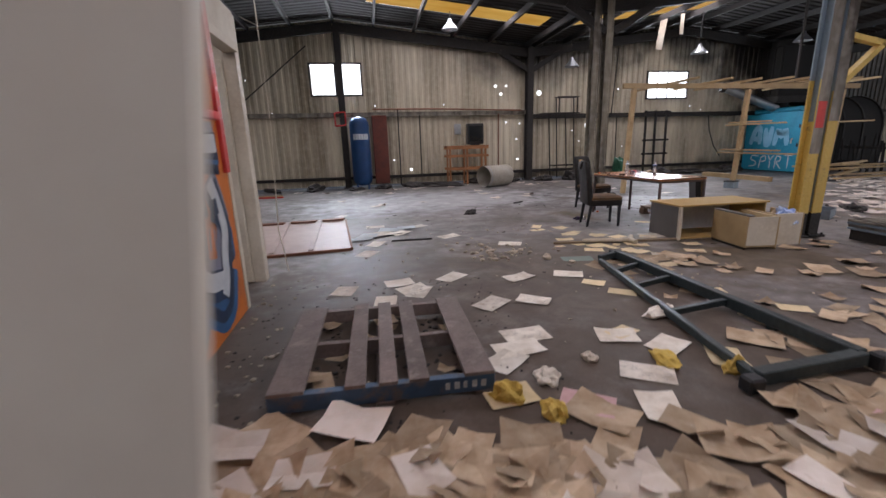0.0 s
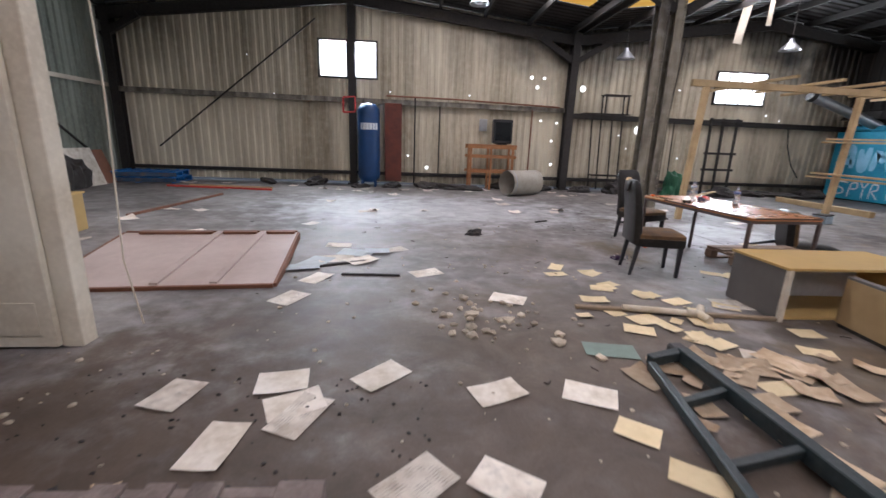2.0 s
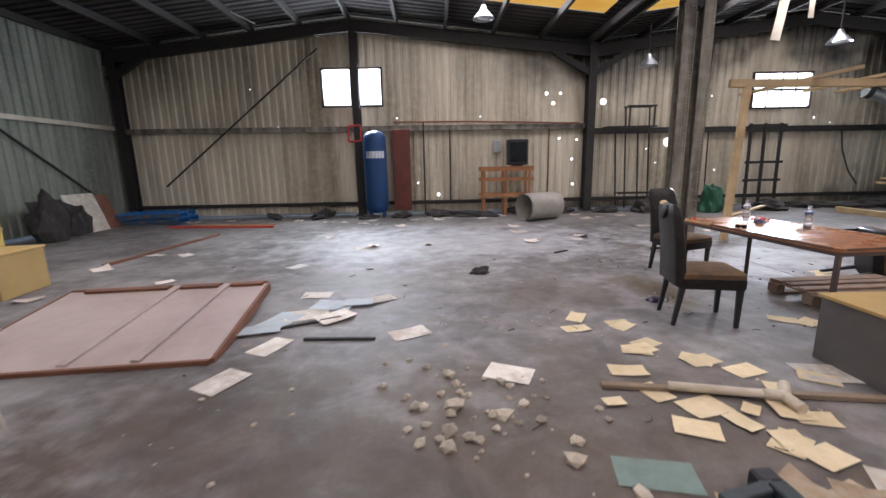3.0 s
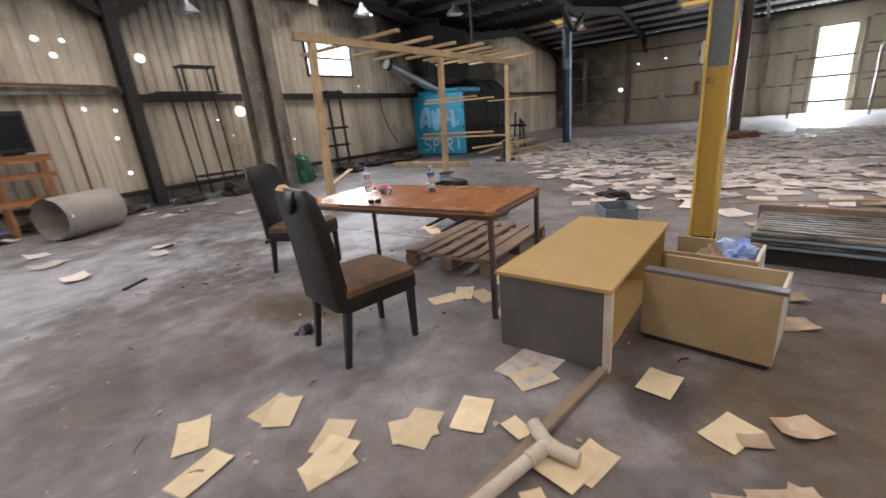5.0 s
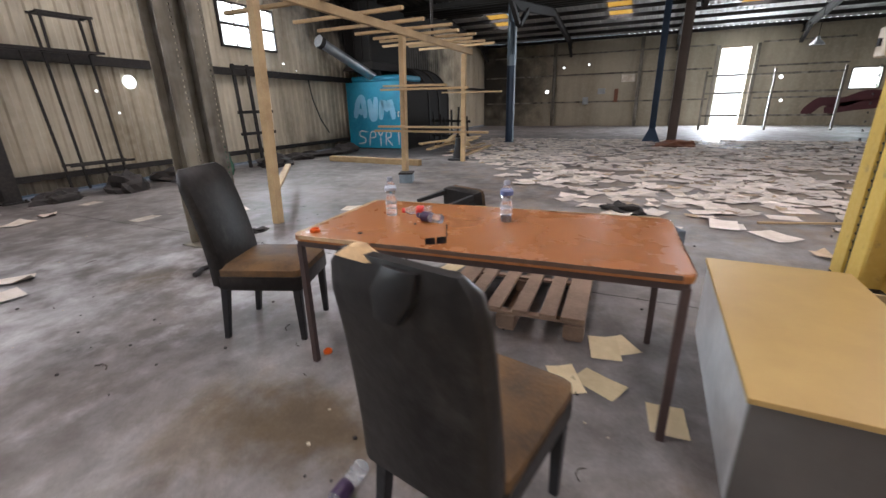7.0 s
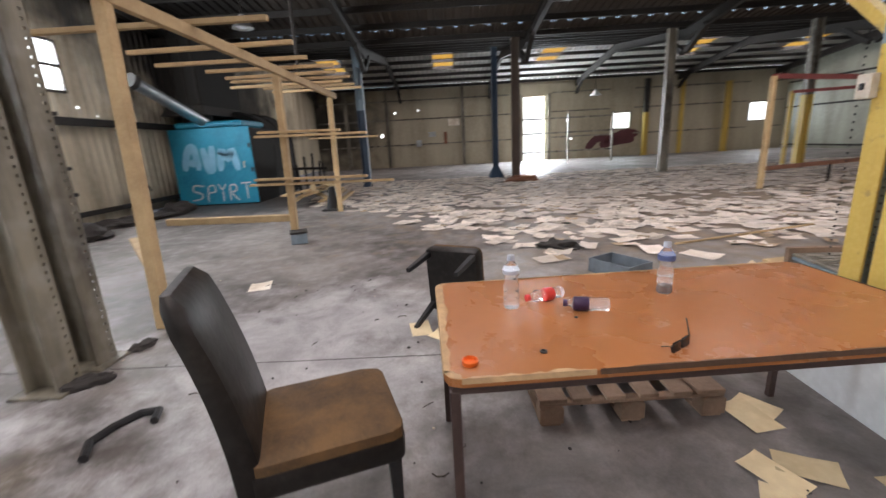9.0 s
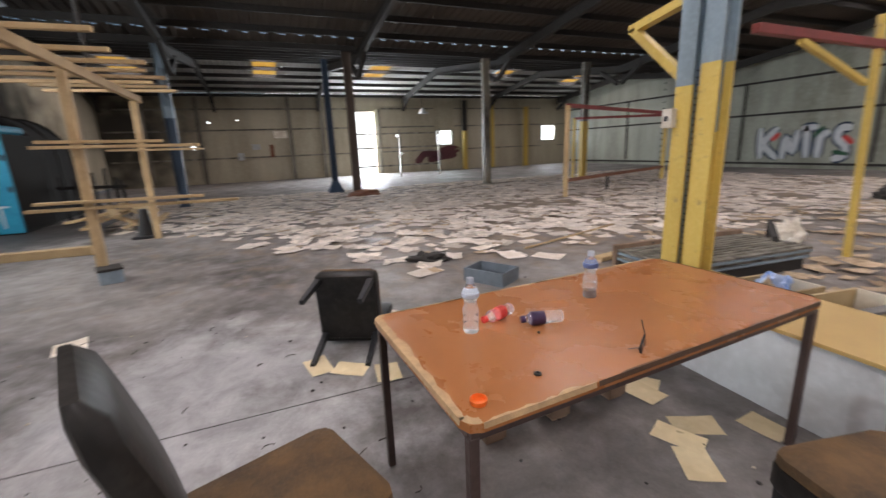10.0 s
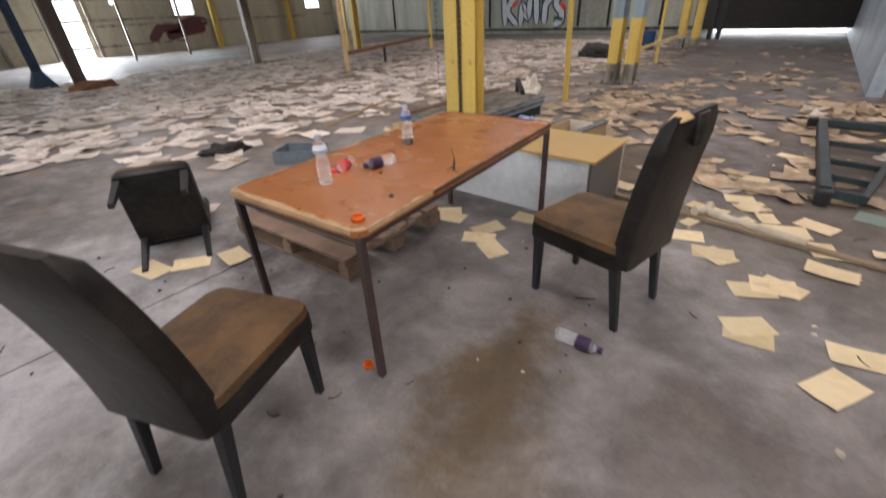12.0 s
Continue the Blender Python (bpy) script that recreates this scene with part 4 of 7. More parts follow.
for nm, b, mat in (
        ("side_panel", (0.0, 0.0, 0.03, 0.62, 0.02, 0.41), M_DULLTAN), ("side_panel", (0.0, 0.38, 0.0, 0.62, 0.40, 0.40), M_DULLTAN),
        ("base_panel", (0.0, 0.02, 0.03, 0.62, 0.38, 0.05), M_DULLTAN), ("end_panel", (0.60, 0.02, 0.05, 0.618, 0.38, 0.40), M_CREAM),
        ("top_rail", (0.0, 0.0, 0.41, 0.64, 0.07, 0.43), M_GREYPANEL), ("plinth", (0.02, 0.005, 0.0, 0.6, 0.03, 0.03), M_STEEL_DARK)):
    bm = bmesh.new()
    box(bm, *b, bevel=0.002)
    part(nm, bm, mat, ped)
cab = root("cupboard_carcass", "tan laminate cupboard carcass on the concrete", "cupboard", pose(5.62, 5.50, 0, 0, 0, -96))
for nm, b, mat in (("side_panel", (0.0, 0.0, 0.0, 0.50, 0.02, 0.40), M_DULLTAN), ("side_panel", (0.0, 0.36, 0.0, 0.5, 0.38, 0.40), M_DULLTAN), ("end_panel", (0.48, 0.02, 0.0, 0.5, 0.36, 0.40), M_CREAM), ("base_panel", (0.0, 0.02, 0.0, 0.48, 0.36, 0.02), M_DULLTAN)):
    bm = bmesh.new()
    box(bm, *b, bevel=0.002)
    part(nm, bm, mat, cab)
# grey louvred panel stack behind the column
lou = root("louvred_panel_stack", "stack of grey ribbed metal panels on a dark plinth", "metal panel", pose(6.66, 4.3, 0, 0, 0, -5))
bm = bmesh.new()
box(bm, 0.04, -1.1, 0, 0.76, 0.72, 0.13)
part("base", bm, M_STEEL_DARK, lou)
rng = random.Random(19)
for k in range(4):
    bm = bmesh.new()
    o = rng.uniform(-0.03, 0.03)
    box(bm, o, -1.15, 0.132 + k * 0.034, 0.8 + o, 0.75, 0.158 + k * 0.034, bevel=0.005)
    part("panel", bm, M_STEEL_GREY if k % 2 else M_SKYBLUE, lou)
for k in range(9):
    bm = bmesh.new()
    x = 0.06 + k * 0.075
    box(bm, x, -1.12, 0.262, x + 0.04, 0.72, 0.274, bevel=0.003)
    part("rib", bm, M_STEEL_GREY, lou)
bm = bmesh.new()
box(bm, 0.80, -1.15, 0.0, 0.85, 0.78, 0.31, bevel=0.004)
part("side_board", bm, M_PALLET_B, lou, "brown timber side board")
bm = bmesh.new()
bar(bm, (7.9, 4.9, 0.05), (8.2, 3.0, 0.05), 0.12, 0.06, bevel=0.006)
thing("timber_beam", bm, M_TIMBER, "loose timber beam on the paper-strewn floor", "beam")


def crumple(name, x, y, z, sx, sy, sz, mat, label, category, seed):
    """A crumpled soft thing whose flat underside rests at height z."""
    bm = bmesh.new()
    bmesh.ops.create_icosphere(bm, subdivisions=4, radius=1.0)
    o = Vector((seed * 2.3, seed * 1.1, 0))
    for v in bm.verts:
        n = 1 + 0.35 * noise.noise(v.co * 1.9 + o) + 0.3 * abs(noise.noise(v.co * 5.0 + o))
        v.co = Vector((x + v.co.x * sx * n, y + v.co.y * sy * n, z + max(0.0, v.co.z * n + 0.25) * sz))
    return thing(name, bm, mat, label, category, smooth=False)


crumple("crumpled_papers", 5.80, 5.22, 0.021, 0.12, 0.17, 0.27, M_PAPER_T, "wad of crumpled papers filling the tan cupboard", "paper", 3)
crumple("plastic_bag", 5.84, 5.12, 0.25, 0.10, 0.13, 0.15, material("blue_white_plastic_bag", (0.45, 0.55, 0.72), 0.35, dark=(0.06, 0.16, 0.5), light=(0.8, 0.83, 0.88), grain=12, stain=7, amount=0.9), "crumpled blue and white plastic bag in the tan cupboard", "plastic bag", 5)


# ---- pallets ----
def pallet(m, label, mat, edge, n_top, w, d, h=0.13, group="wooden pallets", widths=None, blocks=False, places=None):
    """Boards run along y on three bearers along x."""
    ob = root("wooden_pallet", label, "pallet", m, group)
    for k in range(n_top):
        bw = widths[k] if widths else 0.11
        x = -w / 2 + bw / 2 + (w - bw) * (places[k] if places else k / (n_top - 1))
        bm = bmesh.new()
        box(bm, x - bw / 2, -d / 2, h - 0.022, x + bw / 2, d / 2, h, bevel=0.003)
        part("deck_board", bm, mat, ob)
    for k, y in enumerate((-d / 2 + 0.03, 0, d / 2 - 0.03)):
        if blocks:
            for bx in (-w / 2 + 0.06, 0, w / 2 - 0.06):
                bm = bmesh.new()
                box(bm, bx - 0.06, y - 0.045, 0.02, bx + 0.06, y + 0.045, h - 0.043, bevel=0.004)
                part("block", bm, mat, ob)
        bm = bmesh.new()
        box(bm, -w / 2, y - 0.025, h - 0.042 if blocks else 0.02, w / 2, y + 0.025, h - 0.023, bevel=0.003)
        part("bearer", bm, edge if k == 0 else mat, ob, "blue painted bearer" if edge is not mat and k == 0 else "")
    for k in range(3):
        x = -w / 2 + 0.06 + (w - 0.12) * k / 2
        bm = bmesh.new()
        box(bm, x - 0.05, -d / 2, 0, x + 0.05, d / 2, 0.019, bevel=0.002)
        part("bottom_board", bm, mat, ob)
    return ob


start_pallet = pallet(pose(0.66, 3.285, 0, 0, 0, -1.0), "grey weathered pallet with a blue painted edge", M_PALLET, M_BLUEPAINT, 5, 1.22, 1.2, 0.14, widths=(0.19, 0.11, 0.10, 0.11, 0.17), places=(0.0, 0.36, 0.52, 0.67, 1.0))
M_STENCIL = material("faded_white_stencil", (0.5, 0.52, 0.52), 0.8, stain=30)
for k, w in enumerate((0.025, 0.03, 0.022, 0.028, 0.03)):
    bm = bmesh.new()
    box(bm, 0.33 + k * 0.05, -0.5975, 0.05, 0.33 + k * 0.05 + w, -0.594, 0.09)
    part("stencil_mark", bm, M_STENCIL, start_pallet, "faded white stencilled mark")
pallet(pose(6.22, 7.27, 0, 0, 0, -88), "brown wooden pallet under the table", M_PALLET_B, M_PALLET_B, 6, 0.94, 1.2, 0.15, widths=(0.14, 0.095, 0.095, 0.095, 0.095, 0.14), blocks=True)
pallet(pose(-5.75, 15.1, 0, 0, 0, 4), "bright blue painted pallet by the cladding", material("bright_blue_paint", (0.02, 0.17, 0.50), 0.5, grain=30, stain=5), M_BLUEPAINT, 7, 1.9, 1.1, 0.15)
pallet(pose(-5.65, 15.1, 0.152, 0, 0, 9), "bright blue pallet stacked on another", bpy.data.materials["bright_blue_paint"], M_BLUEPAINT, 7, 1.6, 1.1, 0.15)

# ---- green steel frame lying by the start ----
M_GREENSTEEL = material("dark_green_steel", (0.022, 0.034, 0.036), 0.45, dark=(0.014, 0.017, 0.018), light=(0.06, 0.075, 0.075), grain=30, stain=5)
gf = root("steel_frame", "dark green tapered steel ladder frame lying on paper", "steel frame")
P0, P1, P2, P3 = Vector((3.38, 4.9, 0.085)), Vector((3.42, 2.44, 0.075)), Vector((3.14, 4.83, 0.04)), Vector((2.68, 2.42, 0.055))
for nm, a, b, w, h in (("rail", P0, P1, 0.075, 0.09), ("rail", P2, P3, 0.05, 0.06), ("end_bar", P3, P1, 0.08, 0.08), ("end_bar", P2 + Vector((0, 0.03, 0.02)), P0, 0.06, 0.07)):
    bm = bmesh.new()
    bar(bm, a, b, w, h, bevel=0.006)
    part(nm, bm, M_GREENSTEEL, gf)
for f in (0.17, 0.36, 0.62):
    bm = bmesh.new()
    bar(bm, P0.lerp(P1, f), P2.lerp(P3, f), 0.045, 0.05, bevel=0.004)
    part("rung", bm, M_GREENSTEEL, gf)
for p, q in ((P1, Vector((3.50, 2.40, 0))), (P3, Vector((2.62, 2.38, 0))), (P0, Vector((3.38, 4.95, 0)))):
    bm = bmesh.new()
    box(bm, q.x - 0.05, q.y - 0.045, 0.0, q.x + 0.05, q.y + 0.045, p.z + 0.035, bevel=0.012)
    part("end_block", bm, M_BLACK, gf)
bm = bmesh.new()
box(bm, 3.39, 2.95, 0, 3.45, 3.02, 0.10)
part("stub", bm, M_GREENSTEEL, gf)

# ---- pipe and plank on the floor ----
pipe = root("plastic_pipe", "dusty white plastic waste pipe with elbow on the floor", "pipe")
bm = bmesh.new()
rod(bm, (3.44, 5.80, 0.04), (3.95, 5.66, 0.045), 0.027, n=14)
M_PIPE = material("dusty_white_pipe", (0.57, 0.51, 0.40), 0.45, dark=(0.36, 0.28, 0.17), grain=30, stain=6)
part("straight", bm, M_PIPE, pipe, smooth=True)
for a, b in (((3.93, 5.665, 0.045), (4.04, 5.63, 0.05)), ((4.03, 5.62, 0.05), (4.10, 5.72, 0.07)), ((4.03, 5.63, 0.05), (4.03, 5.50, 0.046))):
    bm = bmesh.new()
    rod(bm, a, b, 0.032, n=14)
    part("elbow", bm, M_PIPE, pipe, smooth=True)
bm = bmesh.new()
bar(bm, (3.05, 5.87, 0.018), (4.70, 5.60, 0.018), 0.05, 0.03, bevel=0.004)
thing("timber_batten", bm, material("dirty_batten", (0.27, 0.2, 0.13), 0.8, grain=40, stain=6), "dirty timber batten lying on the floor", "batten")

# ---- fallen framed board ----
M_BOARD = material("pinkish_board", (0.50, 0.41, 0.37), 0.5, dark=(0.34, 0.26, 0.225), grain=8, stain=1.4, amount=0.7, bump=0.02, fine=0.15)
M_REDWOOD = material("red_brown_wood", (0.22, 0.095, 0.055), 0.6, grain=40, stain=5)
board = root("fallen_door", "large pinkish framed door panel lying flat on rubble", "door panel", pose(-0.72, 7.04, 0.03, 6.0, 0, 5.5))
BW, BD = 1.95, 1.52
bm = bmesh.new()
box(bm, -BW / 2, -BD / 2, 0.06, BW / 2, BD / 2, 0.085, bevel=0.003)
part("panel", bm, M_BOARD, board)
for x0, y0, x1, y1, mt in ((-BW / 2, -BD / 2 - 0.03, BW / 2, -BD / 2, M_REDWOOD), (BW / 2, -BD / 2, BW / 2 + 0.03, BD / 2, M_REDWOOD), (-BW / 2, BD / 2, BW / 2, BD / 2 + 0.03, M_REDWOOD), (-BW / 2 - 0.03, -BD / 2, -BW / 2, BD / 2, M_REDWOOD)):
    bm = bmesh.new()
    box(bm, x0, y0, -0.0, x1, y1, 0.10 if y0 > 0.5 else 0.088, bevel=0.003)
    part("edge_strip", bm, mt, board, "red-brown wooden edge")
for x in (-0.05, 0.45):
    bm = bmesh.new()
    bar(bm, (x, -BD / 2 + 0.02, 0.096), (x + 0.12, BD / 2, 0.096), 0.07, 0.018)
    part("batten", bm, M_BOARD, board)
for x0, x1 in ((-0.8, 0.0), (0.12, 0.5), (0.62, 0.95)):
    bm = bmesh.new()
    box(bm, x0, BD / 2 - 0.08, 0.087, x1, BD / 2 - 0.005, 0.115, bevel=0.003)
    part("rail", bm, M_REDWOOD, board)

# ---- blue graffitied booth, rack and north-east corner ----
M_BOOTH = material("turquoise_paint", (0.02, 0.30, 0.46), 0.5, dark=(0.012, 0.17, 0.28), light=(0.08, 0.42, 0.58), grain=16, stain=1.4, amount=0.7)
booth = root("metal_booth", "turquoise spray-painted metal booth with pale graffiti", "booth")
bm = bmesh.new()
box(bm, 15.685, 13.52, 0.03, 17.3, 15.73, 2.1, bevel=0.02)
part("body", bm, M_OPENING, booth, "soot-blackened metal body")
bm = bmesh.new()
box(bm, 15.65, 13.5, 0.03, 15.683, 15.75, 2.12, bevel=0.01)
booth_body = part("front_panel", bm, M_BOOTH, booth, "turquoise front panel")
for z0, z1 in ((0.9, 1.02), (1.55, 1.67)):
    bm = bmesh.new()
    box(bm, 15.628, 13.52, z0, 15.648, 13.58, z1, bevel=0.004)
    part("hinge", bm, M_STEEL_DARK, booth)
bm = bmesh.new()
tube(bm, [(15.64, 13.74, 1.18), (15.58, 13.74, 1.18), (15.58, 13.74, 1.02)], 0.018, 8)
part("latch", bm, M_PAPER_W, booth)
bm = bmesh.new()
box(bm, 15.75, 13.7, 2.12, 17.2, 15.6, 2.3, bevel=0.05)
part("lid", bm, M_BOOTH, booth)
bm = bmesh.new()
box(bm, 15.70, 13.55, 0, 17.25, 15.7, 0.03)
part("plinth", bm, M_STEEL_DARK, booth)


def strokes(bm, paths, width, to3d, soft=2, tip=0.6):
    """Flat paint strokes along paths of plan points, as mitred ribbons with round ends."""
    for path in paths:
        pts = [Vector(p) for p in path]
        dense = []
        for a, b in zip(pts, pts[1:]):
            for k in range(4):
                dense.append(a.lerp(b, k / 4))
        dense.append(pts[-1])
        for _ in range(soft):
            dense = [dense[0]] + [(dense[i - 1] + 2 * dense[i] + dense[i + 1]) / 4 for i in range(1, len(dense) - 1)] + [dense[-1]]
        prev = None
        for i, p in enumerate(dense):
            d = (dense[min(i + 1, len(dense) - 1)] - dense[max(i - 1, 0)])
            d = d.normalized() if d.length > 1e-6 else Vector((1, 0))
            n = Vector((-d.y, d.x))
            w = width * (tip if i in (0, len(dense) - 1) else 1) / 2
            cur = (bm.verts.new(to3d(p + n * w)), bm.verts.new(to3d(p - n * w)))
            if prev:
                bm.faces.new((prev[0], prev[1], cur[1], cur[0]))
            prev = cur


M_PALEBLUE = material("pale_blue_spray", (0.27, 0.53, 0.69), 0.6, dark=(0.12, 0.38, 0.55), grain=25, stain=5)
M_WHITESPRAY = material("white_spray", (0.58, 0.60, 0.62), 0.5, dark=(0.36, 0.40, 0.46), grain=12, stain=6, tone=0.03)
M_NAVYSPRAY = material("navy_spray", (0.012, 0.03, 0.075), 0.5, dark=(0.006, 0.01, 0.02), light=(0.02, 0.09, 0.2), grain=9, stain=5, tone=0.03)
M_BLUESPRAY = material("blue_spray", (0.03, 0.12, 0.28), 0.5, dark=(0.01, 0.05, 0.13), light=(0.09, 0.22, 0.42), grain=7, stain=5, tone=0.03)
M_MAUVE = material("grey_mauve_spray", (0.27, 0.27, 0.33), 0.55, dark=(0.14, 0.15, 0.22), grain=9, stain=5, tone=0.03)


def on_booth(p):
    return (15.645, p[0], p[1])


def on_booth_line(p):
    return (15.641, p[0], p[1])


bm = bmesh.new()
strokes(bm, [[(15.45, 1.0), (15.3, 1.55), (15.1, 1.7), (15.05, 1.0)], [(14.85, 1.6), (14.8, 0.95), (14.65, 1.0), (14.6, 1.65)], [(14.45, 0.95), (14.35, 1.6), (14.2, 1.2), (14.05, 1.6), (13.95, 0.95)], [(15.3, 1.2), (15.05, 1.2)]], 0.2, on_booth)
part("graffiti_fill", bm, M_PALEBLUE, booth_body, "pale blue spray letters")
bm = bmesh.new()
strokes(bm, [[(15.0, 0.55), (15.3, 0.6), (15.35, 0.42), (15.1, 0.36), (15.1, 0.2), (15.4, 0.16)],
             [(14.95, 0.1), (14.9, 0.55), (14.7, 0.58), (14.68, 0.38), (14.9, 0.36)], [(14.6, 0.6), (14.5, 0.4), (14.38, 0.6)], [(14.5, 0.4), (14.5, 0.1)],
             [(14.3, 0.12), (14.28, 0.58), (14.08, 0.55), (14.1, 0.38), (14.28, 0.36), (14.05, 0.12)], [(13.95, 0.6), (13.65, 0.6)], [(13.8, 0.6), (13.8, 0.14)]], 0.045, on_booth_line)
part("graffiti_line", bm, M_WHITESPRAY, booth_body, "white outlined spray letters")

duct = root("extract_duct", "shiny metal extract duct above the turquoise booth", "duct")
M_GALV = material("galvanised_metal", (0.42, 0.44, 0.46), 0.35, metal=0.85, dark=(0.25, 0.26, 0.27), grain=12, stain=3)
bm = bmesh.new()
rod(bm, (13.8, 15.1, 3.1), (15.9, 14.8, 2.28), 0.14, n=18)
part("pipe", bm, M_GALV, duct, smooth=True)
bm = bmesh.new()
rod(bm, (13.72, 15.11, 3.13), (13.85, 15.09, 3.08), 0.17, n=18)
part("flange", bm, M_STEEL_DARK, duct, smooth=True)
bm = bmesh.new()
rod(bm, (16.3, 15.2, 2.25), (16.3, 15.2, 4.7), 0.4, n=20)
part("flue", bm, M_OPENING, duct, "soot-black vertical flue", smooth=True)
hood = root("extract_hood", "soot-black sheet metal hood over the booth", "hood", pose(17.05, 15.3, 0))
bm = bmesh.new()
box(bm, -1.15, -0.5, 2.75, 1.15, 0.55, 4.5, bevel=0.02)
part("chamber", bm, M_OPENING, hood)
bm = bmesh.new()
loft(bm, [round_rect(0, 0, 1.3, 0.62, 0.05, 2.5), round_rect(0, 0, 1.15, 0.52, 0.05, 2.75)])
part("skirt", bm, M_STEEL_DARK, hood)
for k in range(4):
    bm = bmesh.new()
    bar(bm, (-1.17, -0.45 + k * 0.3, 2.8), (-1.17, -0.45 + k * 0.3, 4.45), 0.05, 0.03, up=(0, 1, 0))
    part("stiffener", bm, M_STEEL_DARK, hood)
oven = root("burnt_oven", "soot-black barrel-topped oven casing behind the booth", "oven", pose(17.5, 14.75, 0))
bm = bmesh.new()
arch = [(-1.1, 0.0)] + [(-1.1 * math.cos(radians(a)), 1.55 + 1.1 * math.sin(radians(a))) for a in range(0, 181, 15)] + [(1.1, 0.0)]
loft(bm, [[(x, y, z) for y, z in arch] for x in (0.0, 1.9)])
shell = part("shell", bm, M_OPENING, oven, smooth=True)
for x in (0.1, 0.95, 1.8):
    bm = bmesh.new()
    loft(bm, [[(x + d, y * 1.03, z * 1.015) for y, z in arch] for d in (0.0, 0.06)])
    part("rib", bm, M_STEEL_DARK, shell)
bm = bmesh.new()
lathe(bm, [(0.62, 0), (0.62, 0.05), (0.5, 0.06)], 24, pose(-0.002, -0.1, 1.2, 0, -90, 0))
part("hatch", bm, M_STEEL_DARK, oven, smooth=True)
rng = random.Random(8)
charred = root("charred_crate", "charred slatted timber crate beside the oven", "crate", pose(17.3, 11.95, 0))
for k in range(7):
    bm = bmesh.new()
    y = 0.05 + k * 0.21
    bar(bm, (0, y, 0.0), (rng.uniform(-0.1, 0.1), y + rng.uniform(-0.05, 0.05), rng.uniform(0.9, 1.5)), 0.09, 0.04, up=(0, 1, 0))
    part("slat", bm, M_OPENING, charred)
for z in (0.3, 0.8):
    bm = bmesh.new()
    bar(bm, (0.04, 0.0, z), (0.04, 1.45, z + 0.05), 0.05, 0.08)
    part("rail", bm, M_OPENING, charred)

# timber rack
rack = root("timber_rack", "rough pale timber loft rack with slatted top", "timber rack")
for x, y, h in ((7.1, 10.62, 2.56), (10.33, 10.6, 2.5), (13.28, 10.6, 2.48)):
    bm = bmesh.new()
    bar(bm, (x, y, 0), (x + 0.12, y, h), 0.1, 0.1, bevel=0.006, up=(0, 1, 0))
    part("post", bm, M_TIMBER, rack)
bm = bmesh.new()
bar(bm, (6.9, 10.6, 2.62), (13.9, 10.6, 2.56), 0.07, 0.12, bevel=0.005)
part("beam", bm, M_TIMBER, rack)
rng = random.Random(21)
for x in (8.3, 9.3, 10.2, 10.9, 11.5, 12.1, 12.6, 13.1, 13.6):
    bm = bmesh.new()
    y0, y1 = 9.85 + rng.uniform(-0.1, 0.25), 12.05 + rng.uniform(-0.2, 0.5)
    bar(bm, (x, y0, 2.69), (x + rng.uniform(-0.12, 0.12), y1, 2.69), 0.07, 0.05, bevel=0.003)
    part("slat", bm, M_TIMBER, rack)
for x, z, y0, y1 in ((10.28, 1.62, 9.3, 11.0), (10.3, 1.68, 9.7, 10.95), (10.28, 0.98, 9.35, 11.1), (10.3, 0.9, 8.95, 11.2), (13.2, 1.62, 9.6, 11.1)):
    bm = bmesh.new()
    bar(bm, (x, y0, z), (x + 0.03, y1, z + 0.02), 0.09, 0.035, bevel=0.003)
    part("shelf_board", bm, M_TIMBER, rack)
bm = bmesh.new()
rod(bm, (12.0, 10.75, 2.7), (12.0, 10.75, 4.9), 0.03)
part("hanger_rod", bm, M_STEEL_DARK, rack)
bm = bmesh.new()
bar(bm, (7.12, 10.6, 0.42), (9.0, 12.2, 0.42), 0.09, 0.03)
part("brace", bm, M_TIMBER, rack)
bm = bmesh.new()
bar(bm, (12.3, 11.3, 0.07), (12.5, 14.1, 0.07), 0.14, 0.14, bevel=0.01)
thing("floor_timber", bm, M_TIMBER, "heavy timber baulk lying on the floor", "beam")
for k in range(9):
    bm = bmesh.new()
    x = 14.2 + rng.uniform(-0.3, 0.4)
    bar(bm, (x, 10.9 + rng.uniform(-0.2, 1.4), 0.04 + 0.05 * k), (x + 2.6 + rng.uniform(-0.4, 0.6), 11.3 + rng.uniform(-0.3, 1.0), 0.04 + 0.05 * k), 0.14, 0.045, bevel=0.003)
    thing("timber_plank", bm, M_TIMBER, "loose sawn plank in a heap", "plank", "planks in the heap")
cone = root("cone_base", "soot-black rubber cone on a square foot", "traffic cone", pose(13.55, 10.83, 0))
bm = bmesh.new()
box(bm, -0.22, -0.22, 0, 0.22, 0.22, 0.05, bevel=0.02)
part("foot", bm, M_BLACK, cone)
bm = bmesh.new()
lathe(bm, [(0.15, 0.05), (0.09, 0.4), (0.07, 0.55)], 18)
part("cone", bm, M_BLACK, cone, smooth=True)
bb = root("blue_box", "small blue-grey box at the foot of the timber post", "box", pose(10.2, 10.5, 0, 0, 0, 20))
bm = bmesh.new()
box(bm, -0.14, -0.12, 0, 0.14, 0.12, 0.16, bevel=0.008)
part("body", bm, M_SKYBLUE, bb)
bm = bmesh.new()
box(bm, -0.15, -0.13, 0.161, 0.15, 0.13, 0.19, bevel=0.006)
part("lid", bm, M_STEEL_DARK, bb)

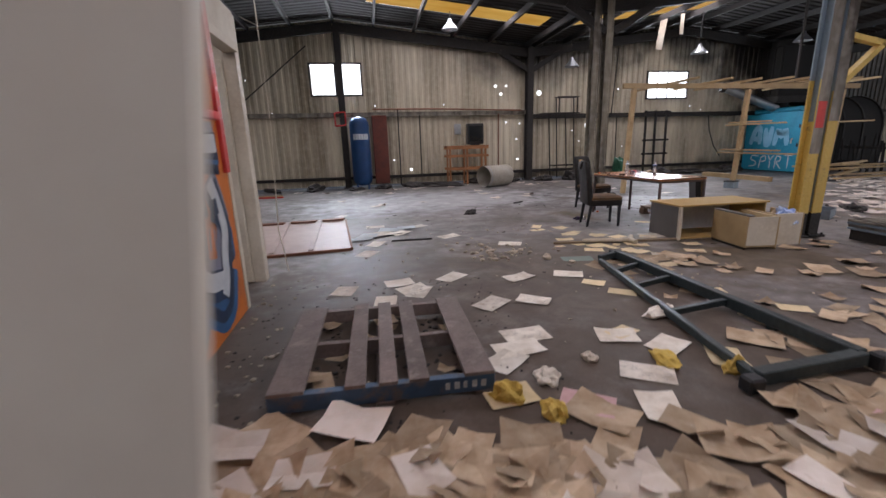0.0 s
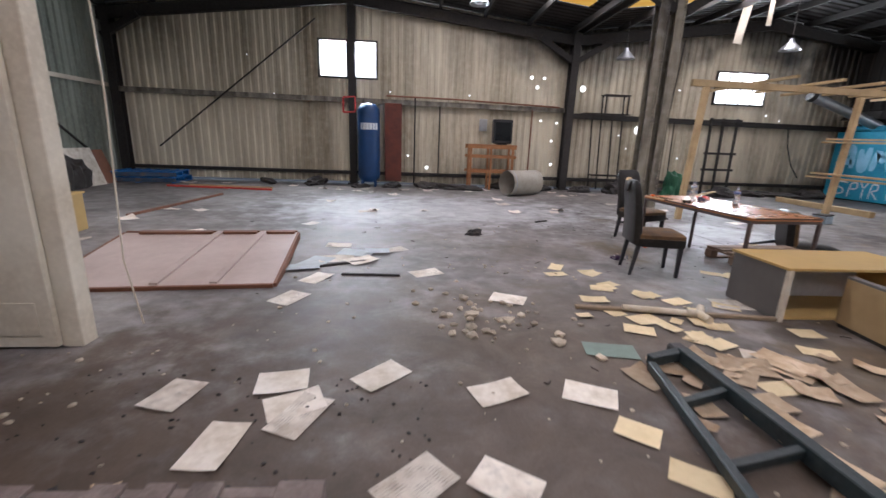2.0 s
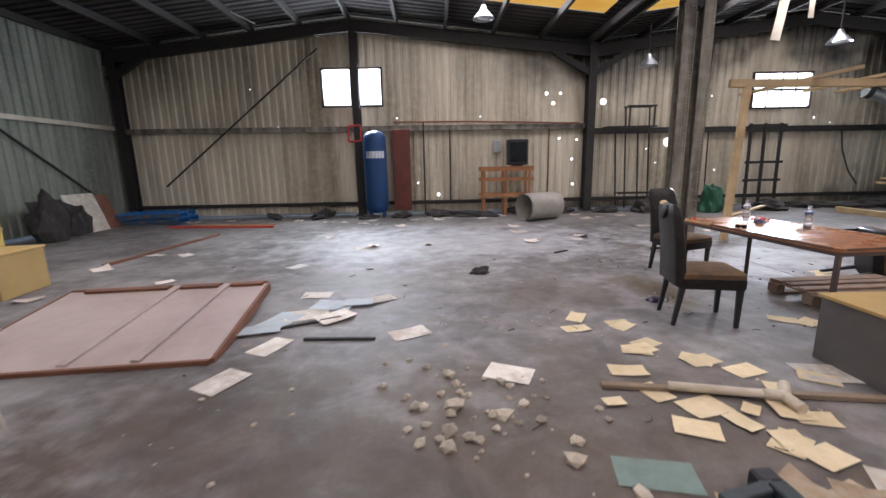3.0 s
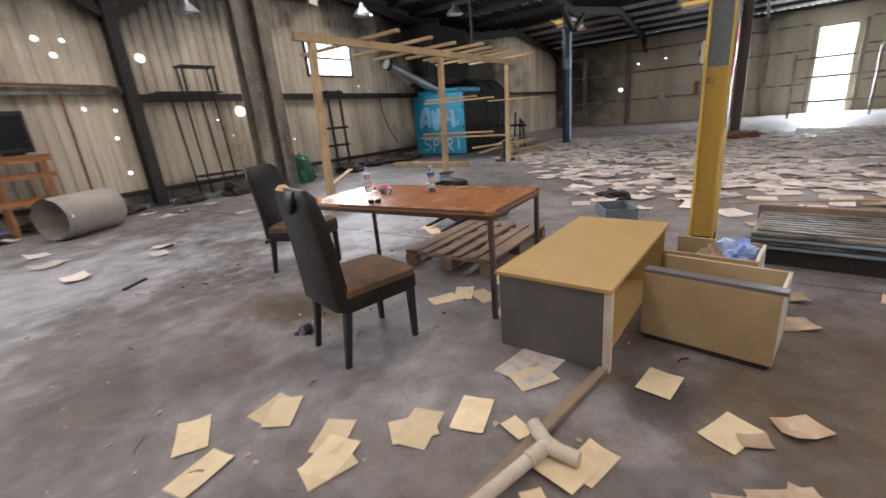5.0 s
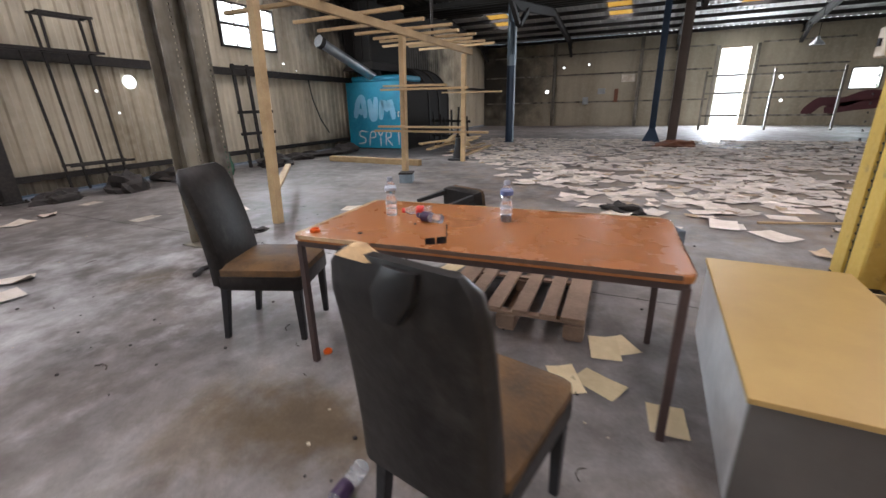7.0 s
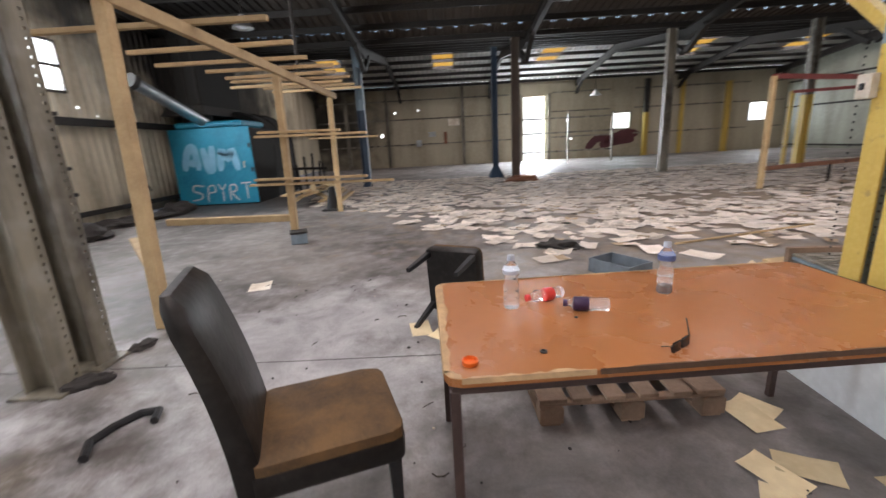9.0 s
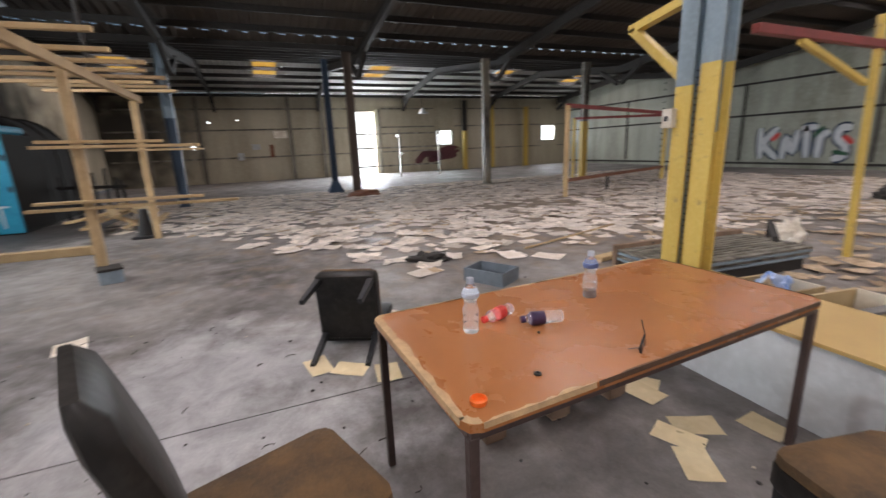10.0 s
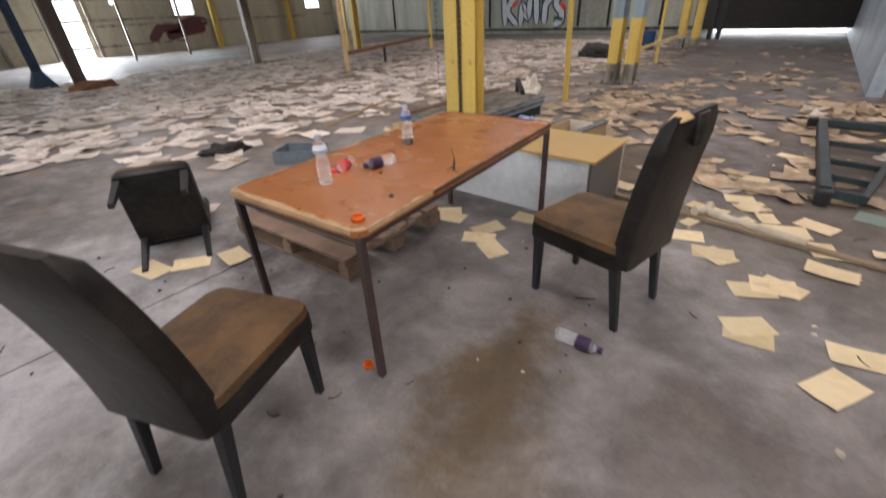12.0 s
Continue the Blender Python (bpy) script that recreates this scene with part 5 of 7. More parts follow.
# ---- windows, frames and daylight behind them ----
M_GLOW = bpy.data.materials.new("bright_overcast_backdrop")
M_GLOW.use_nodes = True
_t = M_GLOW.node_tree
_t.nodes.clear()
_o = _t.nodes.new("ShaderNodeOutputMaterial")
_e = _t.nodes.new("ShaderNodeEmission")
_e.inputs["Color"].default_value, _e.inputs["Strength"].default_value = (0.95, 0.98, 1.0, 1), 2.2
_t.links.new(_e.outputs[0], _o.inputs["Surface"])


def backdrop(x0, y0, z0, x1, y1, z1):
    bm = bmesh.new()
    box(bm, x0, y0, z0, x1, y1, z1)
    return thing("backdrop", bm, M_GLOW, "white overcast daylight outside the openings", "backdrop", kind="structure")


backdrop(-3.5, 17.6, 2.0, 3.0, 17.65, 6.5)
backdrop(9.5, 17.6, 2.0, 16.5, 17.65, 6.0)
backdrop(33.0, -16, -0.3, 33.05, 8, 6)
backdrop(1.0, -16.0, -0.3, 9.0, -15.95, 3.0)


def steel_window(name, x0, x1, z0, z1, n, bars, label):
    w = root(name, label, "window", kind="structure")
    y = Y_NORTH - 0.015
    for a, b, c, d in ((x0 - 0.05, z0 - 0.05, x1 + 0.05, z0), (x0 - 0.05, z1, x1 + 0.05, z1 + 0.05), (x0 - 0.05, z0, x0, z1), (x1, z0, x1 + 0.05, z1)):
        bm = bmesh.new()
        box(bm, a, y - 0.03, b, c, y + 0.04, d)
        part("window_frame", bm, M_STEEL_DARK, w)
    for k in range(1, n):
        x = x0 + (x1 - x0) * k / n
        bm = bmesh.new()
        box(bm, x - bars, y - 0.02, z0, x + bars, y + 0.03, z1)
        part("mullion", bm, M_STEEL_DARK, w)
    return w


steel_window("window_1", *WIN1, 2, 0.045, "pair of steel-framed windows glaring with daylight")
w2 = steel_window("window_2", *WIN2, 4, 0.012, "small barred steel window glaring with daylight")
bm = bmesh.new()
box(bm, WIN2[0], Y_NORTH - 0.04, 3.30, WIN2[1], Y_NORTH + 0.02, 3.36)
part("transom", bm, M_STEEL_DARK, w2)
for nm, w in (("window_3", EW1), ("window_4", EW2)):
    ob = root(nm, "small bright window in the end wall", "window", kind="structure")
    for a, b, c, d in ((w[0] - 0.06, w[2] - 0.06, w[1] + 0.06, w[2]), (w[0] - 0.06, w[3], w[1] + 0.06, w[3] + 0.06), (w[0] - 0.06, w[2], w[0], w[3]), (w[1], w[2], w[1] + 0.06, w[3])):
        bm = bmesh.new()
        box(bm, X_EAST - 0.03, a, b, X_EAST + 0.05, c, d)
        part("window_frame", bm, M_STEEL_GREY, ob)
dj = root("door_1", "tall open roller doorway with pale side panels", "door", kind="structure")
for y in (1.75, 3.45):
    bm = bmesh.new()
    box(bm, X_EAST - 0.12, y - 0.08, 0, X_EAST - 0.003, y + 0.08, 3.9)
    part("door_jamb", bm, M_STEEL_GREY, dj)
for z in (0.62, 1.57, 2.3):
    bm = bmesh.new()
    bar(bm, (26.5, 4.2, z), (26.5, -0.6, z), 0.06, 0.08)
    part("gate_rail", bm, M_STEEL_GREY, dj)
for y in (4.2, 1.7, -0.6):
    bm = bmesh.new()
    bar(bm, (26.5, y, 0), (26.5, y, 2.5), 0.08, 0.08)
    part("gate_post", bm, M_STEEL_GREY, dj)

# ---- north wall: sheeting rail, brace, pipes ----
rail = root("sheeting_rail", "rusty steel sheeting rails along the cladding", "wall rail", kind="structure")
for a, b, h, mt in (((-6.9, 15.9, 2.5), (6.4, 15.9, 2.43), 0.14, M_STEEL_GREY), ((6.6, 15.9, 2.28), (18.6, 15.9, 2.2), 0.16, M_STEEL_DARK), ((-6.9, 15.93, 0.35), (18.6, 15.93, 0.3), 0.1, M_STEEL_DARK), ((18.8, 15.9, 2.2), (30.4, 15.9, 2.2), 0.12, M_STEEL_DARK)):
    bm = bmesh.new()
    bar(bm, a, b, 0.09, h)
    part("rail", bm, mt, rail)
bm = bmesh.new()
bar(bm, (-6.83, -1.0, 2.6), (-6.83, 15.7, 2.58), 0.07, 0.1)
part("rail", bm, M_CREAM, rail)
bm = bmesh.new()
bar(bm, (-5.7, 15.83, 0.95), (-1.1, 15.83, 4.6), 0.06, 0.03)
part("diagonal_brace", bm, M_STEEL_DARK, rail)
bm = bmesh.new()
bar(bm, (-6.8, 14.6, 0.8), (-6.8, 9.8, 4.2), 0.06, 0.03)
part("diagonal_brace", bm, M_STEEL_DARK, rail)
wp = root("wall_pipes", "rusty service pipes along the cladding", "pipe", kind="structure")
for pts, r in (([(0.9, 15.78, 2.62), (3.0, 15.78, 2.6), (6.2, 15.78, 2.5)], 0.025), ([(1.75, 15.8, 2.6), (1.75, 15.8, 0.05)], 0.022), ([(2.5, 15.8, 2.4), (2.5, 15.8, 0.3)], 0.02), ([(5.35, 15.8, 2.4), (5.35, 15.8, 0.1)], 0.025), ([(9.9, 15.8, 4.6), (9.75, 15.8, 2.3)], 0.02), ([(9.95, 15.75, 2.3), (10.0, 15.75, 0.3)], 0.02)):
    bm = bmesh.new()
    tube(bm, pts, r)
    part("pipe", bm, M_STEEL_DARK if r < 0.024 else M_REDWOOD, wp, smooth=True)
bm = bmesh.new()
tube(bm, [(13.9, 15.8, 2.2), (14.0, 15.78, 1.6), (14.25, 15.76, 1.0), (14.6, 15.78, 0.6)], 0.02)
part("hanging_cable", bm, M_BLACK, wp, smooth=True)

# bright holes rusted through the sheet, and dark stains
for k, (x, z, r) in enumerate(((8.93, 1.93, 0.13), (6.95, 3.1, 0.09), (6.15, 0.77, 0.04), (0.2, 0.75, 0.04), (2.15, 0.55, 0.05), (5.7, 2.1, 0.035), (-2.4, 2.55, 0.03), (5.3, 3.35, 0.05), (5.7, 3.35, 0.04), (5.5, 3.08, 0.05), (3.4, 2.75, 0.025), (6.1, 1.5, 0.035), (6.22, 2.05, 0.03), (8.6, 1.35, 0.02), (8.3, 1.75, 0.025), (1.55, 0.9, 0.03), (1.0, 2.75, 0.025), (-3.1, 3.6, 0.02), (10.4, 1.1, 0.025), (13.2, 2.55, 0.03), (13.7, 2.4, 0.02), (10.1, 3.2, 0.03))):
    bm = bmesh.new()
    lathe(bm, [(r, 0), (r * 0.9, 0.004)], 11, pose(x, Y_NORTH - 0.004, z, 90))
    thing("daylight_hole", bm, M_GLOW, "ragged bright hole rusted through the cladding", "hole", "holes in the cladding", "structure")
# slits of daylight beside the corner stanchion
for z0, z1 in ((0.3, 0.5), (0.9, 1.3), (1.45, 2.1), (2.75, 3.2), (3.3, 3.75), (3.85, 4.3)):
    bm = bmesh.new()
    box(bm, -6.86, 15.955, z0, -6.84, 15.96, z1)
    thing("daylight_hole", bm, M_GLOW, "slit of daylight at the wall corner", "hole", "holes in the cladding", "structure")


def pendant(x, y, z, top):
    ob = root("pendant_lamp", "dusty grey high-bay pendant lamp on a rod", "lamp", pose(x, y, 0), "pendant lamps")
    bm = bmesh.new()
    lathe(bm, [(0.05, z + 0.28), (0.07, z + 0.2), (0.2, z + 0.06), (0.24, z), (0.235, z), (0.19, z + 0.055)], 20)
    shade = part("shade", bm, M_GALV, ob, smooth=True)
    bm = bmesh.new()
    rod(bm, (0, 0, z + 0.27), (0, 0, top), 0.012, n=8)
    part("rod", bm, M_STEEL_DARK, ob)
    bm = bmesh.new()
    lathe(bm, [(0.0, z + 0.01), (0.1, z + 0.012), (0.12, z + 0.04), (0.0, z + 0.1)], 16)
    part("bulb", bm, M_WHITESPRAY, shade, "frosted white bulb")
    return ob


for x, y, z in ((7.5, 14.6, 3.75), (3.2, 13.5, 4.55), (11.3, 13.5, 3.95), (14.0, 12.5, 4.1), (24.0, 1.2, 3.1)):
    pendant(x, y, z, roof_z(x) - 0.1)
# loose roof sheet and batten hanging down
for a, b, w in (((10.35, 14.0, 5.25), (10.2, 14.0, 4.15), 0.22), ((10.9, 13.9, 5.2), (10.9, 13.9, 4.6), 0.12), ((-2.6, 14.2, 5.0), (-2.1, 14.2, 4.75), 0.06)):
    bm = bmesh.new()
    bar(bm, a, b, w, 0.02)
    thing("hanging_strip", bm, M_CREAM, "pale loose lining strip hanging from the roof", "lining strip", "hanging strips")

# ---- things along the north wall ----
tank = root("pressure_tank", "tall dark blue pressure tank with pale label", "tank", pose(0.42, 15.25, 0))
M_TANK = material("glossy_blue_tank", (0.01, 0.05, 0.15), 0.35, dark=(0.01, 0.03, 0.08), grain=25, stain=3)
bm = bmesh.new()
lathe(bm, [(0.0, 0.12), (0.2, 0.14), (0.3, 0.24), (0.32, 0.34), (0.32, 2.08), (0.3, 2.2), (0.2, 2.32), (0.0, 2.37)], 28)
tank_shell = part("shell", bm, M_TANK, tank, smooth=True)
bm = bmesh.new()
for a in range(-40, 41, 16):
    c, d = radians(-90 + a), radians(-90 + a + 14)
    q = [bm.verts.new((0.323 * math.cos(t), 0.323 * math.sin(t), z)) for t, z in ((c, 1.62), (d, 1.62), (d, 1.80), (c, 1.80))]
    bm.faces.new(q)
part("tank_label", bm, M_WHITESPRAY, tank_shell, "pale printed bars")
for a in (45, 135, 225, 315):
    bm = bmesh.new()
    bar(bm, (0.26 * math.cos(radians(a)), 0.26 * math.sin(radians(a)), 0), (0.26 * math.cos(radians(a)), 0.26 * math.sin(radians(a)), 0.3), 0.06, 0.02)
    part("leg", bm, M_TANK, tank)
bm = bmesh.new()
box(bm, 0.85, 15.78, 0.12, 1.36, 15.84, 2.42, bevel=0.01)
thing("rusty_panel", bm, material("dark_red_rust", (0.16, 0.05, 0.035), 0.8, dark=(0.07, 0.03, 0.025), grain=20, stain=4), "dark red rusty metal sheet against the wall", "metal panel")
rf = root("hose_bracket", "small red tubular bracket on the wall", "bracket")
for a, b in (((-0.36, 15.7, 2.1), (-0.36, 15.7, 2.52)), ((-0.36, 15.7, 2.52), (-0.02, 15.7, 2.55)), ((-0.02, 15.7, 2.55), (-0.02, 15.7, 2.12)), ((-0.02, 15.7, 2.12), (-0.36, 15.7, 2.1))):
    bm = bmesh.new()
    rod(bm, a, b, 0.03, n=10)
    part("tube", bm, M_RED, rf, smooth=True)
for p in ((-0.36, 15.7, 2.3), (-0.02, 15.7, 2.3)):
    bm = bmesh.new()
    rod(bm, p, (p[0], 15.98, 2.3), 0.018, n=8)
    part("wall_fixing", bm, M_STEEL_DARK, rf)
M_ORWOOD = material("orange_stained_wood", (0.42, 0.19, 0.08), 0.7, grain=40, stain=5)
stand = root("timber_stand", "orange-brown timber trestle stand by the wall", "stand", pose(4.15, 15.3, 0))
for x in (-0.75, -0.15, 0.5):
    for y in (-0.25, 0.25):
        bm = bmesh.new()
        bar(bm, (x, y, 0), (x, y, 1.28), 0.06, 0.06, up=(0, 1, 0))
        part("leg", bm, M_ORWOOD, stand)
for z in (0.55, 0.98, 1.25):
    for y in (-0.29, 0.29):
        bm = bmesh.new()
        bar(bm, (-0.85, y, z), (0.6, y, z), 0.03, 0.08)
        part("rail", bm, M_ORWOOD, stand)
bm = bmesh.new()
box(bm, -0.85, -0.32, 1.292, 0.6, 0.32, 1.33)
part("top", bm, M_ORWOOD, stand)
mon = root("old_monitor", "black box-shaped monitor on the timber stand", "monitor", pose(4.33, 15.3, 1.33))
bm = bmesh.new()
box(bm, -0.28, -0.2, 0.04, 0.28, 0.1, 0.72, bevel=0.02)
mon_house = part("housing", bm, M_BLACK, mon)
bm = bmesh.new()
box(bm, -0.23, -0.206, 0.12, 0.23, -0.201, 0.64)
part("screen", bm, material("dark_glass_screen", (0.01, 0.012, 0.014), 0.12), mon_house)
bm = bmesh.new()
box(bm, -0.15, -0.15, 0, 0.15, 0.08, 0.04)
part("base", bm, M_BLACK, mon)
bm = bmesh.new()
box(bm, 3.75, 15.86, 1.72, 3.98, 15.96, 2.08, bevel=0.01)
thing("switch_box", bm, M_GALV, "grey electrical switch box on the cladding", "switch box")

drum = root("cardboard_drum", "pale open-ended fibre drum lying on its side", "drum", pose(4.68, 13.98, 0.345, 90, 0, 118))
M_DRUM = material("pale_fibre_drum", (0.44, 0.41, 0.35), 0.7, dark=(0.3, 0.26, 0.2), grain=20, stain=3)
bm = bmesh.new()
lathe(bm, [(0.33, -0.52), (0.335, -0.5), (0.335, 0.5), (0.33, 0.52), (0.315, 0.52), (0.31, -0.5)], 32)
bm.faces.ensure_lookup_table()
for f in [f for f in bm.faces if len(f.verts) > 4]:
    bm.faces.remove(f)
drum_wall = part("wall", bm, M_DRUM, drum, smooth=True)
bm = bmesh.new()
lathe(bm, [(0.345, -0.46), (0.345, -0.43), (0.334, -0.425), (0.334, -0.465)], 32)
for f in [f for f in bm.faces if len(f.verts) > 4]:
    bm.faces.remove(f)
part("rim_band", bm, M_GALV, drum_wall)
bm = bmesh.new()
lathe(bm, [(0.31, 0.40), (0.309, 0.41)], 32)
part("end_disc", bm, M_REDWOOD, drum)

wr = root("wall_rack", "dark steel ladder rack hung on the cladding", "rack")
for x in (7.35, 7.62, 8.0, 8.3):
    bm = bmesh.new()
    bar(bm, (x, 15.72, 0.05), (x - 0.12, 15.72, 2.9 if x in (7.62, 8.3) else 2.35), 0.035, 0.035, up=(0, 1, 0))
    part("upright", bm, M_STEEL_DARK, wr)
for z, x0, x1 in ((2.9, 7.45, 8.25), (2.35, 6.85, 8.3), (0.5, 7.3, 8.35)):
    for y in (15.72, 15.45):
        bm = bmesh.new()
        bar(bm, (x0, y, z), (x1, y, z), 0.04, 0.04)
        part("cross_bar", bm, M_STEEL_DARK, wr)
for x in (7.5, 8.2):
    for z in (2.9, 2.35, 0.5):
        bm = bmesh.new()
        bar(bm, (x, 15.72, z), (x, 15.45, z), 0.035, 0.035)
        part("spacer", bm, M_STEEL_DARK, wr)
for x in (7.5, 8.2):
    bm = bmesh.new()
    bar(bm, (x, 15.45, 2.35), (x, 15.45, 2.9), 0.035, 0.035, up=(0, 1, 0))
    part("upright", bm, M_STEEL_DARK, wr)
hook = root("machine_frame", "dark steel machine frame against the wall", "machine frame")
for x in (10.9, 11.3, 11.75):
    bm = bmesh.new()
    bar(bm, (x, 15.3, 0), (x - 0.05, 15.3, 2.36), 0.06, 0.06, up=(0, 1, 0))
    part("upright", bm, M_STEEL_DARK, hook)
for z in (0.8, 1.3, 2.3):
    bm = bmesh.new()
    bar(bm, (10.8, 15.3, z), (11.85, 15.3, z), 0.06, 0.07)
    part("cross_bar", bm, M_STEEL_DARK, hook)


def lump(name, x, y, sx, sy, sz, mat, label, category, seed, group="", flat=0.3):
    """An irregular heap that rests on the floor."""
    bm = bmesh.new()
    bmesh.ops.create_icosphere(bm, subdivisions=3, radius=1.0)
    o = Vector((seed * 3.1, seed * 1.7, 0))
    for v in bm.verts:
        n = 1 + 0.5 * noise.noise(v.co * 1.7 + o) + 0.25 * noise.noise(v.co * 4.5 + o)
        v.co = Vector((v.co.x * sx * n, v.co.y * sy * n, max(0.0, v.co.z + flat) * sz * n))
    bmesh.ops.transform(bm, matrix=pose(x, y, -0.004, 0, 0, seed * 40), verts=bm.verts)
    return thing(name, bm, mat, label, category, group, smooth=False)


M_RAG = material("dirty_dark_rag", (0.05, 0.045, 0.042), 0.9, grain=30, stain=6)
M_GREENMACH = material("dull_green_enamel", (0.02, 0.10, 0.05), 0.5, grain=20, stain=4)
for k, (x, y, sx, sy, sz) in enumerate(((-1.2, 15.5, 0.6, 0.25, 0.16), (2.1, 15.3, 0.5, 0.3, 0.12), (3.0, 14.9, 0.75, 0.2, 0.14), (5.6, 15.4, 0.4, 0.25, 0.12), (7.9, 15.1, 0.45, 0.3, 0.26), (9.0, 15.3, 0.5, 0.3, 0.2), (13.4, 15.3, 0.8, 0.3, 0.12), (9.9, 15.4, 0.5, 0.3, 0.15), (0.2, 14.95, 0.3, 0.2, 0.08), (1.1, 15.2, 0.4, 0.25, 0.1), (-2.6, 15.6, 0.7, 0.15, 0.1), (4.6, 15.5, 0.5, 0.2, 0.14), (6.9, 15.2, 0.35, 0.25, 0.14), (11.4, 15.0, 0.6, 0.4, 0.2), (12.6, 15.4, 0.5, 0.25, 0.14), (14.6, 15.2, 0.4, 0.3, 0.2))):
    lump("refuse_mound", x, y, sx, sy, sz, M_RAG, "low heap of dark rubbish along the wall", "rubbish", k + 2, "rubbish along the wall")
lump("green_motor", 9.55, 14.7, 0.28, 0.25, 0.6, M_GREENMACH, "dull green motor casing by the column", "motor", 4)
lump("dark_coat", 9.1, 6.72, 0.28, 0.13, 0.09, M_RAG, "crumpled black cloth on scattered paper", "cloth", 6)
lump("red_brown_sack", 18.1, 5.55, 0.55, 0.28, 0.16, M_REDWOOD, "red-brown collapsed sack by the stanchion", "sack", 7)
lump("white_sack", 7.35, 2.1, 0.2, 0.15, 0.26, M_PAPER_W, "crumpled white sack by the pole", "sack", 8)
lump("dark_blanket", 8.4, -3.8, 0.5, 0.35, 0.22, M_RAG, "dark crumpled blanket on the paper", "cloth", 9)
blue_can = root("blue_drum", "small blue plastic drum among paper", "drum", pose(7.7, -5.95, 0))
bm = bmesh.new()
lathe(bm, [(0.2, 0), (0.22, 0.05), (0.22, 0.45), (0.19, 0.5), (0.0, 0.51)], 20)
part("body", bm, M_TANK, blue_can, smooth=True)
bm = bmesh.new()
lathe(bm, [(0.05, 0.51), (0.05, 0.54), (0.0, 0.545)], 14, pose(0.08, 0, 0))
part("cap", bm, M_BLACK, blue_can)
M_CRATE = material("blue_grey_crate", (0.17, 0.20, 0.23), 0.5, dark=(0.08, 0.09, 0.1), grain=25, stain=5)
bin_ = root("blue_crate", "tipped blue-grey open plastic crate on the floor", "crate", pose(7.95, 6.38, 0, 0, 0, 30))
for b in ((-0.25, -0.18, 0, 0.25, 0.18, 0.02), (-0.25, -0.18, 0.02, -0.235, 0.18, 0.15), (0.235, -0.18, 0.02, 0.25, 0.18, 0.15), (-0.235, -0.18, 0.02, 0.235, -0.165, 0.15), (-0.235, 0.165, 0.02, 0.235, 0.18, 0.15)):
    bm = bmesh.new()
    box(bm, *b, bevel=0.003)
    part("side", bm, M_CRATE, bin_)
# plain lumps in place of two dark office-chair shapes
for k, (x, y, s_) in enumerate(((-6.1, 12.35, 0.34), (-6.25, 13.1, 0.3))):
    lump("dark_sack", x, y, s_, 0.3, 0.62 - 0.1 * k, M_RAG, "dark chair-like lump beside the leaning boards", "sack", 21 + k, "sacks by the cladding")
# west side: leaning boards, box, shelf, red bars
for x, y, w, h, t, mt, lb in ((-6.4, 13.6, 0.9, 0.95, 18, M_PAPER_W, "white board leaning against the wall"), (-6.5, 12.9, 1.1, 0.85, 16, M_RAG, "dark board leaning against the wall"), (-6.45, 14.3, 0.5, 0.9, 20, M_REDWOOD, "red-brown board leaning against the wall")):
    bm = bmesh.new()
    box(bm, -0.012, -w / 2, 0, 0.012, w / 2, h, pose(x + 0.25, y, 0, 0, -t, 0))
    thing("leaning_board", bm, mt, lb, "board", "boards against the wall")
carton = root("tan_cabinet", "tan laminate cabinet on the floor by the partition", "cabinet", pose(-3.4, 8.35, 0, 0, 0, 6))
bm = bmesh.new()
box(bm, -0.5, -0.35, 0.0, 0.5, 0.35, 0.5, bevel=0.006)
part("body", bm, M_TAN, carton)
bm = bmesh.new()
box(bm, -0.52, -0.37, 0.502, 0.52, 0.37, 0.525, bevel=0.004)
part("top", bm, M_TAN, carton)
shelf = root("timber_shelf", "yellow timber shelf frame with stored rolls", "shelf", pose(-4.85, 9.4, 0))
for x in (-0.45, 0.45):
    for y in (-0.25, 0.25):
        bm = bmesh.new()
        bar(bm, (x, y, 0), (x, y, 2.3), 0.07, 0.07, up=(0, 1, 0))
        part("post", bm, M_YELLOW, shelf)
for z in (0.6, 1.3, 2.2):
    bm = bmesh.new()
    box(bm, -0.5, -0.3, z, 0.5, 0.3, z + 0.03)
    part("board", bm, M_TIMBER, shelf)
for k in range(4):
    bm = bmesh.new()
    rod(bm, (-0.36 + k * 0.2, -0.28, 0.72), (-0.36 + k * 0.2, 0.28, 0.72), 0.085, n=14)
    thing_roll = thing("stored_roll", bm, M_LIGHTBLUE, "pale green-white roll on the timber shelf", "roll", "rolls on the shelf", smooth=True)
    thing_roll.matrix_world = pose(-4.85, 9.4, 0)
for a, b, mt in (((-2.99, 9.68, 0.025), (-2.68, 12.55, 0.025), M_REDWOOD), ((-4.6, 13.9, 0.025), (-1.9, 13.6, 0.025), M_RED), ((-4.2, 14.2, 0.02), (-2.0, 14.0, 0.02), M_TIMBER)):
    bm = bmesh.new()
    bar(bm, a, b, 0.05, 0.045, bevel=0.004)
    thing("loose_bar", bm, mt, "long reddish bar lying on the floor", "bar", "bars on the floor")
bm = bmesh.new()
tube(bm, [(5.48, 9.96, 0.02), (5.6, 10.03, 0.02), (5.72, 10.0, 0.02), (5.84, 9.93, 0.02), (5.86, 9.84, 0.02), (5.76, 9.8, 0.02)], 0.022, 8)
thing("rubber_hose", bm, M_BLACK, "short curl of black rubber hose on concrete", "hose", smooth=True)
# hanging cord by the corner post
bm = bmesh.new()
tube(bm, [(-0.36, 5.48, 4.9), (-0.34, 5.5, 1.6), (-0.40, 5.52, 0.5), (-0.35, 5.55, 0.004)], 0.006, 6)
